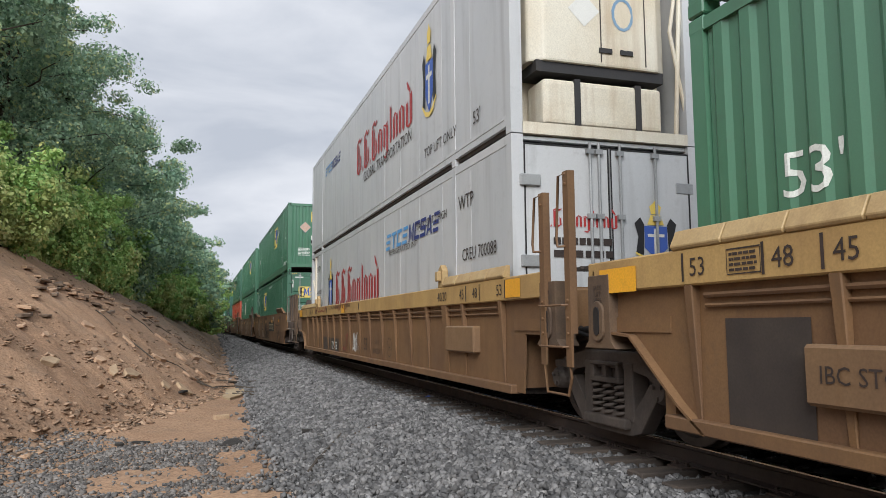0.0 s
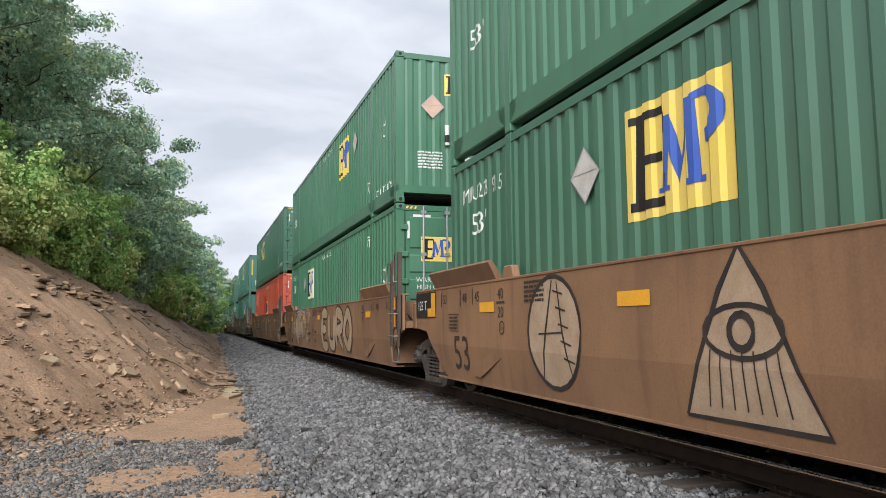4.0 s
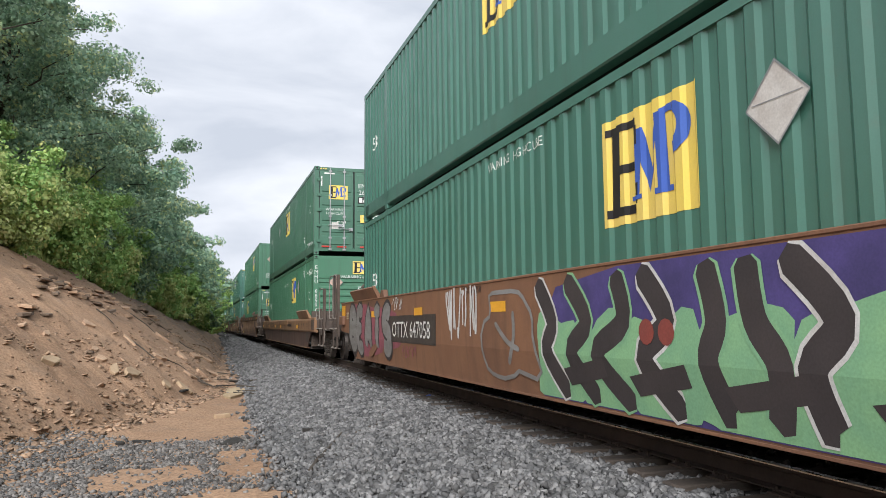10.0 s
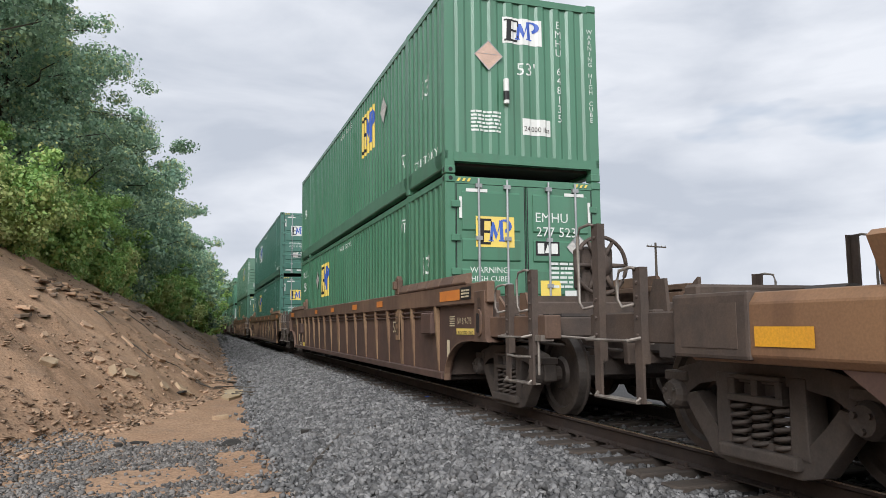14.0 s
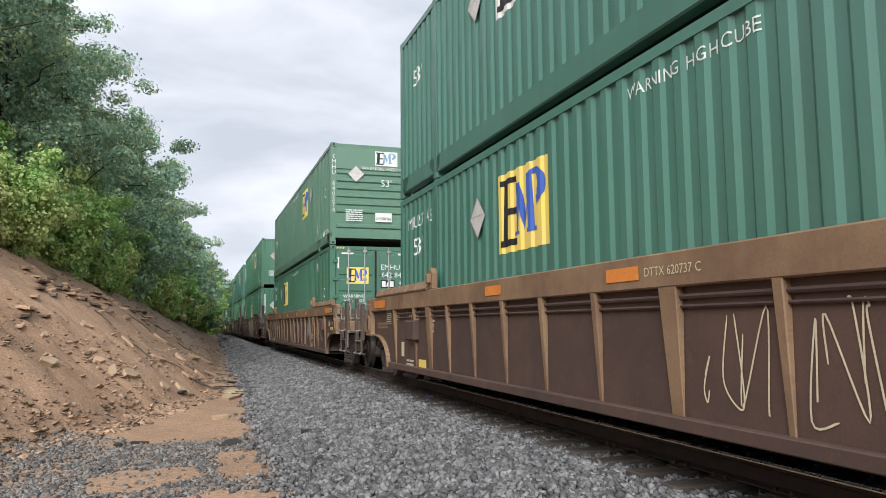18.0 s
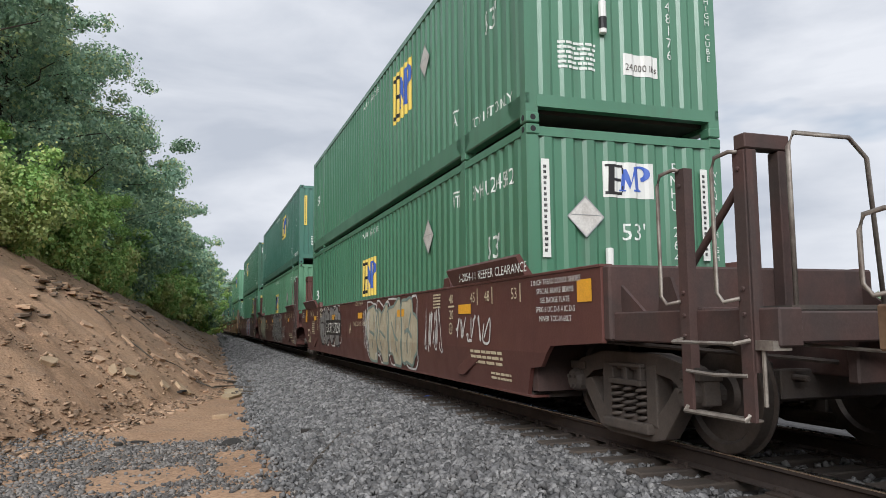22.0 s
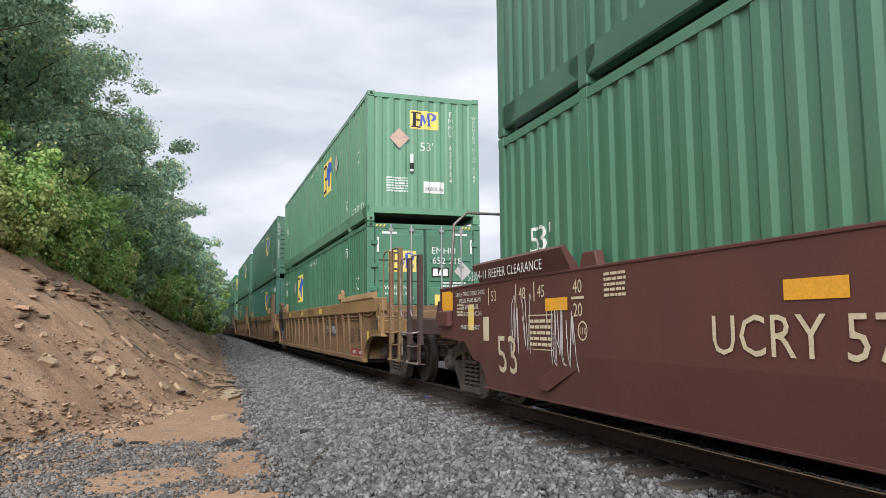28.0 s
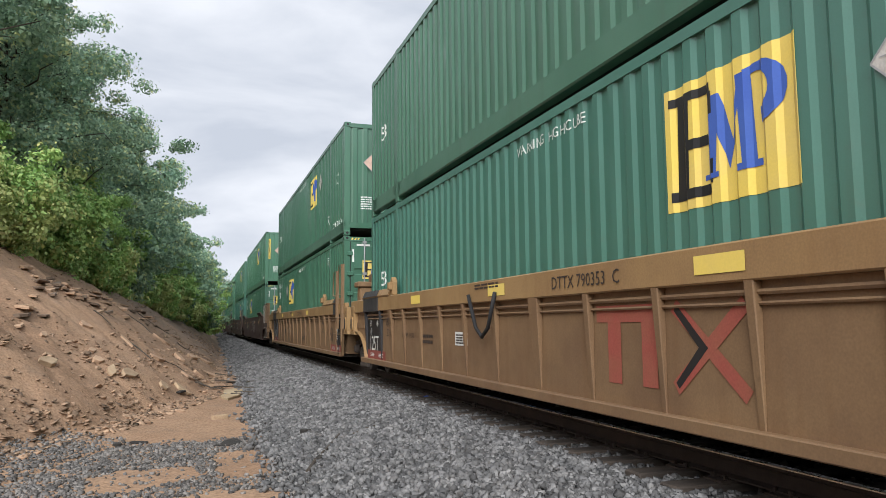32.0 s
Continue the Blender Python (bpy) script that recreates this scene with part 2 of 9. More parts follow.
LEAFWEED = leaf_surface("weed_leaves", (0.292, 0.385, 0.137), (0.530, 0.577, 0.215), (0.620, 0.620, 0.294))
BLUEROOF = surface("blue_roof_metal", (0.10, 0.20, 0.38), (0.12, 0.22, 0.4), rough=0.5)
GRIME = surface("grimy_brown_steel", (0.098, 0.070, 0.054), (0.066, 0.050, 0.042), patch=2.5, rough=0.75, streak=0.4, streak_colour=(0.04, 0.033, 0.03), soil=0.45, soil_colour=(0.125, 0.085, 0.058), bump=0.25)
GRIMETAN = surface("grimy_tan_steel", (0.135, 0.085, 0.050), (0.090, 0.062, 0.044), patch=2.5, rough=0.7, streak=0.4, streak_colour=(0.05, 0.038, 0.03), soil=0.4, soil_colour=(0.17, 0.105, 0.055), bump=0.2)
GRIMEMAROON = surface("grimy_maroon_steel", (0.078, 0.042, 0.036), (0.056, 0.038, 0.034), patch=2.5, rough=0.7, streak=0.4, streak_colour=(0.035, 0.028, 0.027), soil=0.35, soil_colour=(0.10, 0.07, 0.055), bump=0.2)
# brighter than YELLOW, for chords and guides above the side plates
GOLD = surface("brighter_yellow_car_paint", (0.335, 0.208, 0.092), (0.255, 0.152, 0.070), patch=0.9, rough=0.5, streak=0.4, streak_colour=(0.19, 0.10, 0.045), soil=0.35, soil_colour=(0.15, 0.095, 0.055), bump=0.08)

# ---------------------------------------------------------------- tools
TRACK = 4.687            # the track's middle, metres to the camera's right
GAUGE = 0.755            # from the middle to each rail
CACHE = {}


def box(bm, x0, x1, y0, y1, z0, z1):
    v = [bm.verts.new(c) for c in ((x0, y0, z0), (x1, y0, z0), (x1, y1, z0), (x0, y1, z0), (x0, y0, z1), (x1, y0, z1), (x1, y1, z1), (x0, y1, z1))]
    for f in ((3, 2, 1, 0), (4, 5, 6, 7), (0, 1, 5, 4), (1, 2, 6, 5), (2, 3, 7, 6), (3, 0, 4, 7)):
        bm.faces.new([v[i] for i in f])
    return v


def bevel(bm, width=0.01, segments=1):
    bmesh.ops.bevel(bm, geom=bm.edges[:], offset=width, segments=segments, affect="EDGES", profile=0.6)


def prism(bm, outline, axis, a, b):
    """The outline (pairs) pushed along an axis from a to b. axis x: pairs are y, z; axis y: x, z; axis z: x, y."""
    put = {"x": lambda p, k: (k, p[0], p[1]), "y": lambda p, k: (p[0], k, p[1]), "z": lambda p, k: (p[0], p[1], k)}[axis]
    lo, hi = [bm.verts.new(put(p, a)) for p in outline], [bm.verts.new(put(p, b)) for p in outline]
    n = len(outline)
    bm.faces.new(lo)
    bm.faces.new(hi[::-1])
    for i in range(n):
        bm.faces.new((lo[i], hi[i], hi[(i + 1) % n], lo[(i + 1) % n]))
    return lo, hi


def tube(bm, points, radius, sides=8, radius_end=None):
    """A round bar along points, closed at the ends."""
    pts = [Vector(p) for p in points]
    rings = []
    for i, p in enumerate(pts):
        way = (pts[min(i + 1, len(pts) - 1)] - pts[max(i - 1, 0)]).normalized()
        side = way.cross(Vector((0, 0, 1)) if abs(way.z) < 0.9 else Vector((1, 0, 0))).normalized()
        up = side.cross(way)
        r = radius if radius_end is None else radius + (radius_end - radius) * i / (len(pts) - 1)
        rings.append([bm.verts.new(p + (side * math.cos(k) + up * math.sin(k)) * r) for k in np.arange(sides) * 2 * math.pi / sides])
    for a, b in zip(rings, rings[1:]):
        for i in range(sides):
            bm.faces.new((a[i], a[(i + 1) % sides], b[(i + 1) % sides], b[i]))
    bm.faces.new(rings[0][::-1])
    bm.faces.new(rings[-1])


def lathe(bm, profile, axis="x", sides=24, centre=(0, 0, 0)):
    """A closed turned body: profile of (along, radius) pairs round an axis."""
    rings = []
    for a, r in profile:
        ring = []
        for k in range(sides):
            c, s = math.cos(2 * math.pi * k / sides) * r, math.sin(2 * math.pi * k / sides) * r
            p = {"x": (a, c, s), "y": (c, a, s), "z": (c, s, a)}[axis]
            ring.append(bm.verts.new(Vector(p) + Vector(centre)))
        rings.append(ring)
    for a, b in zip(rings, rings[1:]):
        for i in range(sides):
            bm.faces.new((a[i], a[(i + 1) % sides], b[(i + 1) % sides], b[i]))
    bm.faces.new(rings[0][::-1])
    bm.faces.new(rings[-1])


def mesh_of(key, build, material, smooth=False):
    """The mesh that build(bm) makes, made once for each key and material."""
    k = (key, material.name)
    if k not in CACHE:
        bm = bmesh.new()
        build(bm)
        bmesh.ops.recalc_face_normals(bm, faces=bm.faces[:])
        me = bpy.data.meshes.new(str(key))
        bm.to_mesh(me)
        bm.free()
        me.materials.append(material)
        if smooth:
            me.polygons.foreach_set("use_smooth", [True] * len(me.polygons))
        CACHE[k] = me
    return CACHE[k]


def part(name, key, build, material, parent, label="", at=None, smooth=False):
    ob = new(name, mesh_of(key, build, material, smooth))
    ob.parent = parent
    if at is not None:
        ob.matrix_basis = at
    return tagged(ob, label)


def thing(name, at, label, category, group="", kind=""):
    ob = new(name)
    ob.empty_display_size = 0.3
    ob.matrix_basis = at
    return tagged(ob, label, category, group, kind)


def raw_mesh(name, verts, faces, material, smooth=False):
    me = bpy.data.meshes.new(name)
    me.from_pydata(verts, [], faces)
    me.materials.append(material)
    if smooth:
        me.polygons.foreach_set("use_smooth", [True] * len(me.polygons))
    me.update()
    return me


def quads_mesh(name, verts, sides, material):
    """A mesh of many equal faces from an array of corners, `sides` to a face."""
    me = bpy.data.meshes.new(name)
    n = len(verts) // sides
    me.vertices.add(len(verts))
    me.vertices.foreach_set("co", np.asarray(verts, np.float32).ravel())
    me.loops.add(len(verts))
    me.loops.foreach_set("vertex_index", np.arange(len(verts), dtype=np.int32))
    me.polygons.add(n)
    me.polygons.foreach_set("loop_start", np.arange(n, dtype=np.int32) * sides)
    me.materials.append(material)
    me.update()
    me.validate()
    return me


def blocks_mesh(name, centres, sizes, material, seed, flatness=1.0, lean=None):
    """Many broken stones: each an uneven six-sided block, turned at random. sizes: half sizes."""
    rng = np.random.default_rng(seed)
    n = len(centres)
    cube = np.array([(-1, -1, -1), (1, -1, -1), (1, 1, -1), (-1, 1, -1), (-1, -1, 1), (1, -1, 1), (1, 1, 1), (-1, 1, 1)], float)
    v = cube[None] * (1 + rng.uniform(-.42, .25, (n, 8, 3)))
    v *= (np.asarray(sizes)[:, None] * rng.uniform(.65, 1.25, (n, 3)) * np.array([1, 1, flatness]))[:, None, :]
    a = rng.uniform(0, 2 * np.pi, n)
    b = rng.normal(0, .5 if lean is None else lean, (n, 2))
    ca, sa = np.cos(a), np.sin(a)
    x, y, z = v[..., 0].copy(), v[..., 1].copy(), v[..., 2].copy()
    x, y = x * ca[:, None] - y * sa[:, None], x * sa[:, None] + y * ca[:, None]
    c, s = np.cos(b[:, 0])[:, None], np.sin(b[:, 0])[:, None]
    y, z = y * c - z * s, y * s + z * c
    c, s = np.cos(b[:, 1])[:, None], np.sin(b[:, 1])[:, None]
    x, z = x * c - z * s, x * s + z * c
    p = np.stack([x, y, z], -1) + np.asarray(centres)[:, None, :]
    f = np.array([(3, 2, 1, 0), (4, 5, 6, 7), (0, 1, 5, 4), (1, 2, 6, 5), (2, 3, 7, 6), (3, 0, 4, 7)])
    idx = (np.arange(n)[:, None, None] * 8 + f[None]).reshape(-1)
    me = bpy.data.meshes.new(name)
    me.vertices.add(n * 8)
    me.vertices.foreach_set("co", p.astype(np.float32).ravel())
    me.loops.add(len(idx))
    me.loops.foreach_set("vertex_index", idx.astype(np.int32))
    me.polygons.add(n * 6)
    me.polygons.foreach_set("loop_start", np.arange(n * 6, dtype=np.int32) * 4)
    me.materials.append(material)
    me.update()
    return me


GLYPHS = {}


def outline_of(text):
    cu = bpy.data.curves.new("text", "FONT")
    cu.body, cu.align_x, cu.resolution_u, cu.fill_mode, cu.size = text, "LEFT", 2, "FRONT", 1.4
    ob = new("text", cu)
    me = bpy.data.meshes.new_from_object(ob.evaluated_get(bpy.context.evaluated_depsgraph_get()))
    pts, faces = [(v.co.x, v.co.y) for v in me.vertices], [tuple(p.vertices) for p in me.polygons]
    bpy.data.objects.remove(ob)
    bpy.data.curves.remove(cu)
    bpy.data.meshes.remove(me)
    return pts, faces


def cut_glyphs():
    """Outlines and widths of all the characters that are written in the place."""
    bar = max(p[0] for p in outline_of("|")[0])
    two = max(p[0] for p in outline_of("||")[0]) - bar
    for ch in "ABCDEFGHIJKLMNOPQRSTUVWXYZabcdefghijklmnopqrstuvwxyz0123456789'.,-/":
        wide = max(p[0] for p in outline_of("|" + ch + "|")[0]) - bar - two
        GLYPHS[ch] = (*outline_of(ch), wide)
    GLYPHS[" "] = ([], [], 0.42)


cut_glyphs()


def letters(text):
    """Outline mesh of a text of cap height 1, centred: points and faces."""
    pts, faces, u = [], [], 0.0
    for ch in text:
        p, f, w = GLYPHS[ch]
        n = len(pts)
        pts += [(u + a, b - .5) for a, b in p]
        faces += [tuple(i + n for i in q) for q in f]
        u += w
    return [(a - u / 2, b) for a, b in pts], faces


def flat(points, faces, u=0, v=0, size=1, wide=1):
    return [(u + p[0] * size * wide, v + p[1] * size) for p in points], faces


def rect(u0, u1, v0, v1):
    return [(u0, v0), (u1, v0), (u1, v1), (u0, v1)], [(0, 1, 2, 3)]


def ribbon(points, width):
    """A flat stroke of the given width along 2D points."""
    vs, fs = [], []
    for i, p in enumerate(points):
        a, b = points[max(i - 1, 0)], points[min(i + 1, len(points) - 1)]
        dx, dy = b[0] - a[0], b[1] - a[1]
        n = math.hypot(dx, dy) or 1
        w = width / 2 * (0.55 if i in (0, len(points) - 1) else 1)
        vs += [(p[0] - dy / n * w, p[1] + dx / n * w), (p[0] + dy / n * w, p[1] - dx / n * w)]
        if i:
            k = 2 * i
            fs.append((k - 2, k - 1, k + 1, k))
    return vs, fs


def merge(*shapes):
    vs, fs = [], []
    for p, f in shapes:
        n = len(vs)
        vs += p
        fs += [tuple(i + n for i in q) for q in f]
    return vs, fs


# corrugation of the container walls
WAVELENGTH, DEPTH = 0.268, .027


def wave(y):
    """Depth of a corrugated wall at y: crest, slope, trough, slope."""
    k = (y / WAVELENGTH) % 1.0
    for a, b, d0, d1 in ((0, .34, 0, 0), (.34, .5, 0, 1), (.5, .84, 1, 1), (.84, 1.0001, 1, 0)):
        if k < b:
            return DEPTH * (d0 + (d1 - d0) * (k - a) / (b - a))
    return 0.0


def wave_breaks(a, b):
    ys = []
    for i in range(int(math.floor(a / WAVELENGTH)) - 1, int(math.ceil(b / WAVELENGTH)) + 1):
        ys += [(i + k) * WAVELENGTH for k in (0, .34, .5, .84)]
    return [y for y in ys if a + 1e-4 < y < b - 1e-4]


FOLD = 0.72                 # smooth car sides fold inwards below this height
LEANING = set()             # the cars that have such sides


def lean(z):
    return 0.12 * max(0.0, FOLD - z)


def decal(name, shape, place, material, parent, lift=0.004, waved=False, label=""):
    """A thin painted or stuck-on shape. place: ('side', y, z, x) reads from the -x side, ('end', x, z, y) from the -y end. waved: it follows the corrugation."""
    pts, faces = shape
    bm = bmesh.new()
    step = min(.00006, .003 / len(pts))                 # strokes that cross lie one above the other
    vs = [bm.verts.new((p[0], p[1], i * step)) for i, p in enumerate(pts)]
    for f in faces:
        try:
            bm.faces.new([vs[i] for i in f])
        except ValueError:
            pass
    kind, a, z, base = place
    if waved:
        us = [p[0] for p in pts]
        sign = -1 if kind == "side" else 1
        lo, hi = sorted((a + sign * min(us), a + sign * max(us)))
        for y in wave_breaks(lo, hi):
            bmesh.ops.bisect_plane(bm, geom=bm.verts[:] + bm.edges[:] + bm.faces[:], plane_co=((y - a) * sign, 0, 0), plane_no=(1, 0, 0), dist=1e-5)
    folded = kind == "side" and not waved and (parent in LEANING or parent.parent in LEANING)
    if folded:
        bmesh.ops.bisect_plane(bm, geom=bm.verts[:] + bm.edges[:] + bm.faces[:], plane_co=(0, FOLD - z, 0), plane_no=(0, 1, 0), dist=1e-5)
    me = bpy.data.meshes.new(name)
    for v in bm.verts:
        u, w, up = v.co
        if kind == "side":
            v.co = (base - lift - up + (wave(a - u) if waved else lean(z + w) if folded else 0), a - u, z + w)
        else:
            v.co = (a + u, base - lift - up + (wave(a + u) if waved else 0), z + w)
    for f in bm.faces:
        f.normal_update()
        n = f.normal
        if (n.x if kind == "side" else n.y) > 0:
            f.normal_flip()
    bm.to_mesh(me)
    bm.free()
    me.materials.append(material)
    ob = new(name, me)
    ob.parent = parent
    return tagged(ob, label)


def write(name, text, place, size, material, parent, waved=False, wide=1.0, lift=0.004):
    return decal(name, flat(*letters(text), size=size, wide=wide), place, material, parent, lift, waved)


def lines_block(width, height, rows, seed):
    """Small unreadable print: plain bars."""
    r = random.Random(seed)
    out = []
    for i in range(rows):
        v, u = height / 2 - (i + 0.3) * height / rows, -width / 2
        while u < width / 2 - 0.02:
            w = min(r.uniform(0.04, 0.14) * width * 2.2, width / 2 - u)
            out.append(rect(u, u + w * 0.85, v - height / rows * 0.55, v))
            u += w
    return merge(*out)

# ---------------------------------------------------------------- ground
def foot(y):
    """How far to the left the bank's foot lies."""
    return float(np.interp(y, (0, 6, 8.5, 10.5, 12.4, 17.6, 30, 60, 100, 160), (-4.6, -3.6, -3.0, -2.3, -1.4, 0.1, 0.8, 1.5, 1.6, 1.6)))


def height(x, y):
    f = foot(y)
    n = noise.noise(Vector((x * 0.5, y * 0.5, 0))) * 0.22 + noise.noise(Vector((x * 1.7, y * 1.7, 3))) * 0.07 + noise.noise(Vector((x * 5, y * 5, 7))) * 0.032
    gully = abs(noise.noise(Vector((x * 0.45 + 0.4 * noise.noise(Vector((x, y, 5))), (y + 0.55 * x) * 1.5, 2))))       # rain has cut runnels down the slope
    n -= 0.075 * max(0.0, 1 - gully * 5.0) * (0.4 + 0.6 * noise.noise(Vector((x * 0.6, y * 0.6, 8))))
    n += noise.noise(Vector((x * 11, y * 11, 1))) * 0.014
    z = -0.62 + 0.02 * noise.noise(Vector((x * 0.8, y * 0.8, 9)))
    d = f - x
    if d > -1.0:
        rise = (0.84 - 0.0022 * min(max(y - 22, 0), 60)) * max(0, d) + 0.12 * math.exp(-(d / 0.8) ** 2)
        rise = 10.0 * (1 - math.exp(-rise / 10.0 * 1.08))
        z += rise + n * min(1, (d + 1) / 2.0)
    toe = 1.05 + 0.018 * max(0, y - 10)
    edge = TRACK - 2.15                              # shoulder of the ballast
    if x > toe:
        k = min(1, (x - toe) / (edge - toe))
        z = max(z, -0.62 + 0.36 * k)
    if x > TRACK + 2.15:
        z = max(-0.9, -0.26 - 0.4 * (x - TRACK - 2.15))
    return z


def build_ground():
    xs = np.concatenate([np.linspace(-900, -60, 8), np.linspace(-50, -16, 10), np.linspace(-14, -7.3, 24), np.linspace(-7, 3.4, 150), np.linspace(3.6, 8, 12), np.linspace(9, 60, 10), np.linspace(80, 900, 8)])
    ys = np.concatenate([np.linspace(-900, -30, 8), np.linspace(-24, 2, 14), np.linspace(2.4, 10, 50), np.linspace(10.1, 26, 190), np.linspace(26.3, 70, 110), np.linspace(72, 170, 40), np.linspace(190, 1500, 10)])
    verts = [(float(x), float(y), height(float(x), float(y)) - (.3 if abs(x - TRACK) < 2.0 else 0) if y < 400 else (3.0 if x < 0 else -0.9)) for y in ys for x in xs]
    n = len(xs)
    faces = [(j * n + i, j * n + i + 1, (j + 1) * n + i + 1, (j + 1) * n + i) for j in range(len(ys) - 1) for i in range(n - 1)]
    ob = new("ground", raw_mesh("ground", verts, faces, DIRT, True))
    return tagged(ob, "sandy tan earth bank and gravelly trackside ground", "ground", kind="structure")


def dirt_surface():
    """Orange-tan soil on the near slope, grey-brown soil farther along, pale sand in spots, all stony."""
    m = surface("sandy_earth", (0.385, 0.245, 0.155), (0.315, 0.195, 0.122), patch=0.55, rough=0.95, rough_span=0.05, grain=28, grain_amount=0.34, bump=1.0,
                bump_size=9, soil=0.4, soil_colour=(0.20, 0.145, 0.115), spec=0.15)
    nt = m.node_tree
    b = next(n for n in nt.nodes if n.type == "BSDF_PRINCIPLED")
    co = next(n for n in nt.nodes if n.type == "TEX_COORD")

    def spread(scale, lo, hi, detail=5.0):
        n = node(nt, "ShaderNodeTexNoise", Scale=scale, Detail=detail, Roughness=0.62)
        nt.links.new(co.outputs["Object"], n.inputs["Vector"])
        r = node(nt, "ShaderNodeMapRange", From_Min=lo, From_Max=hi)
        nt.links.new(n.outputs["Fac"], r.inputs["Value"])
        return r.outputs[0]

    def over(fac, colour):
        old = b.inputs["Base Color"].links[0].from_socket
        x = nt.nodes.new("ShaderNodeMix")
        x.data_type = "RGBA"
        nt.links.new(fac, x.inputs[0])
        nt.links.new(old, x.inputs[6])
        x.inputs[7].default_value = (*colour, 1)
        nt.links.new(x.outputs[2], b.inputs["Base Color"])

    def maths(kind, a, c):
        x = nt.nodes.new("ShaderNodeMath")
        x.operation, x.use_clamp = kind, True
        for s, v in zip(x.inputs, (a, c)):
            if isinstance(v, float):
                s.default_value = v
            else:
                nt.links.new(v, s)
        return x.outputs[0]

    over(maths("MULTIPLY", spread(2.2, .48, .68), .35), (0.22, 0.165, 0.125))       # grey crumbled patches
    sep = nt.nodes.new("ShaderNodeSeparateXYZ")
    nt.links.new(co.outputs["Object"], sep.inputs[0])
    far = node(nt, "ShaderNodeMapRange", From_Min=19.0, From_Max=33.0)
    nt.links.new(sep.outputs["Y"], far.inputs["Value"])
    mixed = maths("MULTIPLY", far.outputs[0], maths("ADD", spread(.8, .25, .75), .35))
    over(maths("MULTIPLY", mixed, .85), (0.185, 0.145, 0.115))                   # grey shaly soil along the cut
    over(maths("MULTIPLY", spread(18.0, .60, .72, 3.0), .55), (0.40, 0.30, 0.20))     # pale grit
    over(maths("MULTIPLY", spread(26.0, .63, .72, 3.0), .6), (0.11, 0.085, 0.07))     # dark grit
    return m


DIRT = dirt_surface()
SAND = surface("pale_sand", (0.44, 0.345, 0.225), (0.36, 0.265, 0.165), patch=2.2, rough=0.95, grain=40, grain_amount=.2, bump=.6, bump_size=20, spec=.1)
PALEROCK = surface('pale_shale', (0.46, 0.335, 0.215), (0.37, 0.255, 0.16), patch=4, stretch=(1, 1, 5), rough=0.9, bump=0.5)
DARKROCK = surface('dark_shale', (0.20, 0.142, 0.10), (0.14, 0.10, 0.072), patch=4, stretch=(1, 1, 5), rough=0.9, bump=0.5)
build_ground()


def build_rail(x):
    t = thing("rail", pose(x, 0, 0), "rusty steel rail with a shiny worn top", "rail", "rails of the track")
    part("rail_web", "railweb", lambda bm: prism(bm, [(.036, -.012), (.037, -.035), (.009, -.05), (.009, -.145), (.07, -.16), (.07, -.172), (-.07, -.172), (-.07, -.16), (-.009, -.145), (-.009, -.05), (-.037, -.035), (-.036, -.012)], "y", -40, 220), RAILSIDE, t)
    part("rail_head", "railhead", lambda bm: prism(bm, [(-.036, -.012), (.036, -.012), (.034, -.003), (.024, 0), (-.024, 0), (-.034, -.003)], "y", -40, 220), RAILTOP, t, "worn shiny running surface")


RAILTOP = surface("shiny_rail_top", (0.50, 0.49, 0.47), (0.40, 0.38, 0.36), patch=3, rough=0.28, rough_span=.08, metal=1.0, bump=0.03)
build_rail(TRACK - GAUGE)
build_rail(TRACK + GAUGE)


def tie(bm):
    box(bm, -1.32, 1.32, -.115, .115, -.18, 0)
    bevel(bm, .014)


def tie_plate(bm):
    box(bm, -.17, .17, -.10, .10, 0, .014)
    for a, b in ((-.1, -.07), (-.1, .07), (.1, -.07), (.1, .07)):
        box(bm, a - .012, a + .012, b - .012, b + .012, .01, .05)


rng = random.Random(3)
for i in range(150):
    y = -8 + i * .533 + rng.uniform(-.03, .03)
    t = thing("railroad_tie", pose(TRACK + rng.uniform(-.05, .05), y, -.186 + rng.uniform(-.006, .004), 0, 0, rng.uniform(-1.2, 1.2)), "dark weathered wooden tie half sunk in ballast", "railroad tie", "ties under the rails")
    part("timber", "tie", tie, TIEWOOD, t)
    if -2 < y < 45:
        for s in (-1, 1):
            part("tie_plate", "tieplate", tie_plate, RAILSIDE, t, at=pose(s * GAUGE, 0, 0))

# ballast bed and its stones; the bed's dark colour stands in for shade between them
GRAVELBED = surface("ballast_bed", (0.070, 0.066, 0.064), (0.045, 0.042, 0.042), patch=9, rough=0.95, grain=50, grain_amount=.5, bump=1.0, bump_size=22)


def toe(y):
    return 1.05 + .018 * max(0, y - 10) + .22 * noise.noise(Vector((0, y * .55, 4))) + .1 * noise.noise(Vector((0, y * 2.1, 4)))


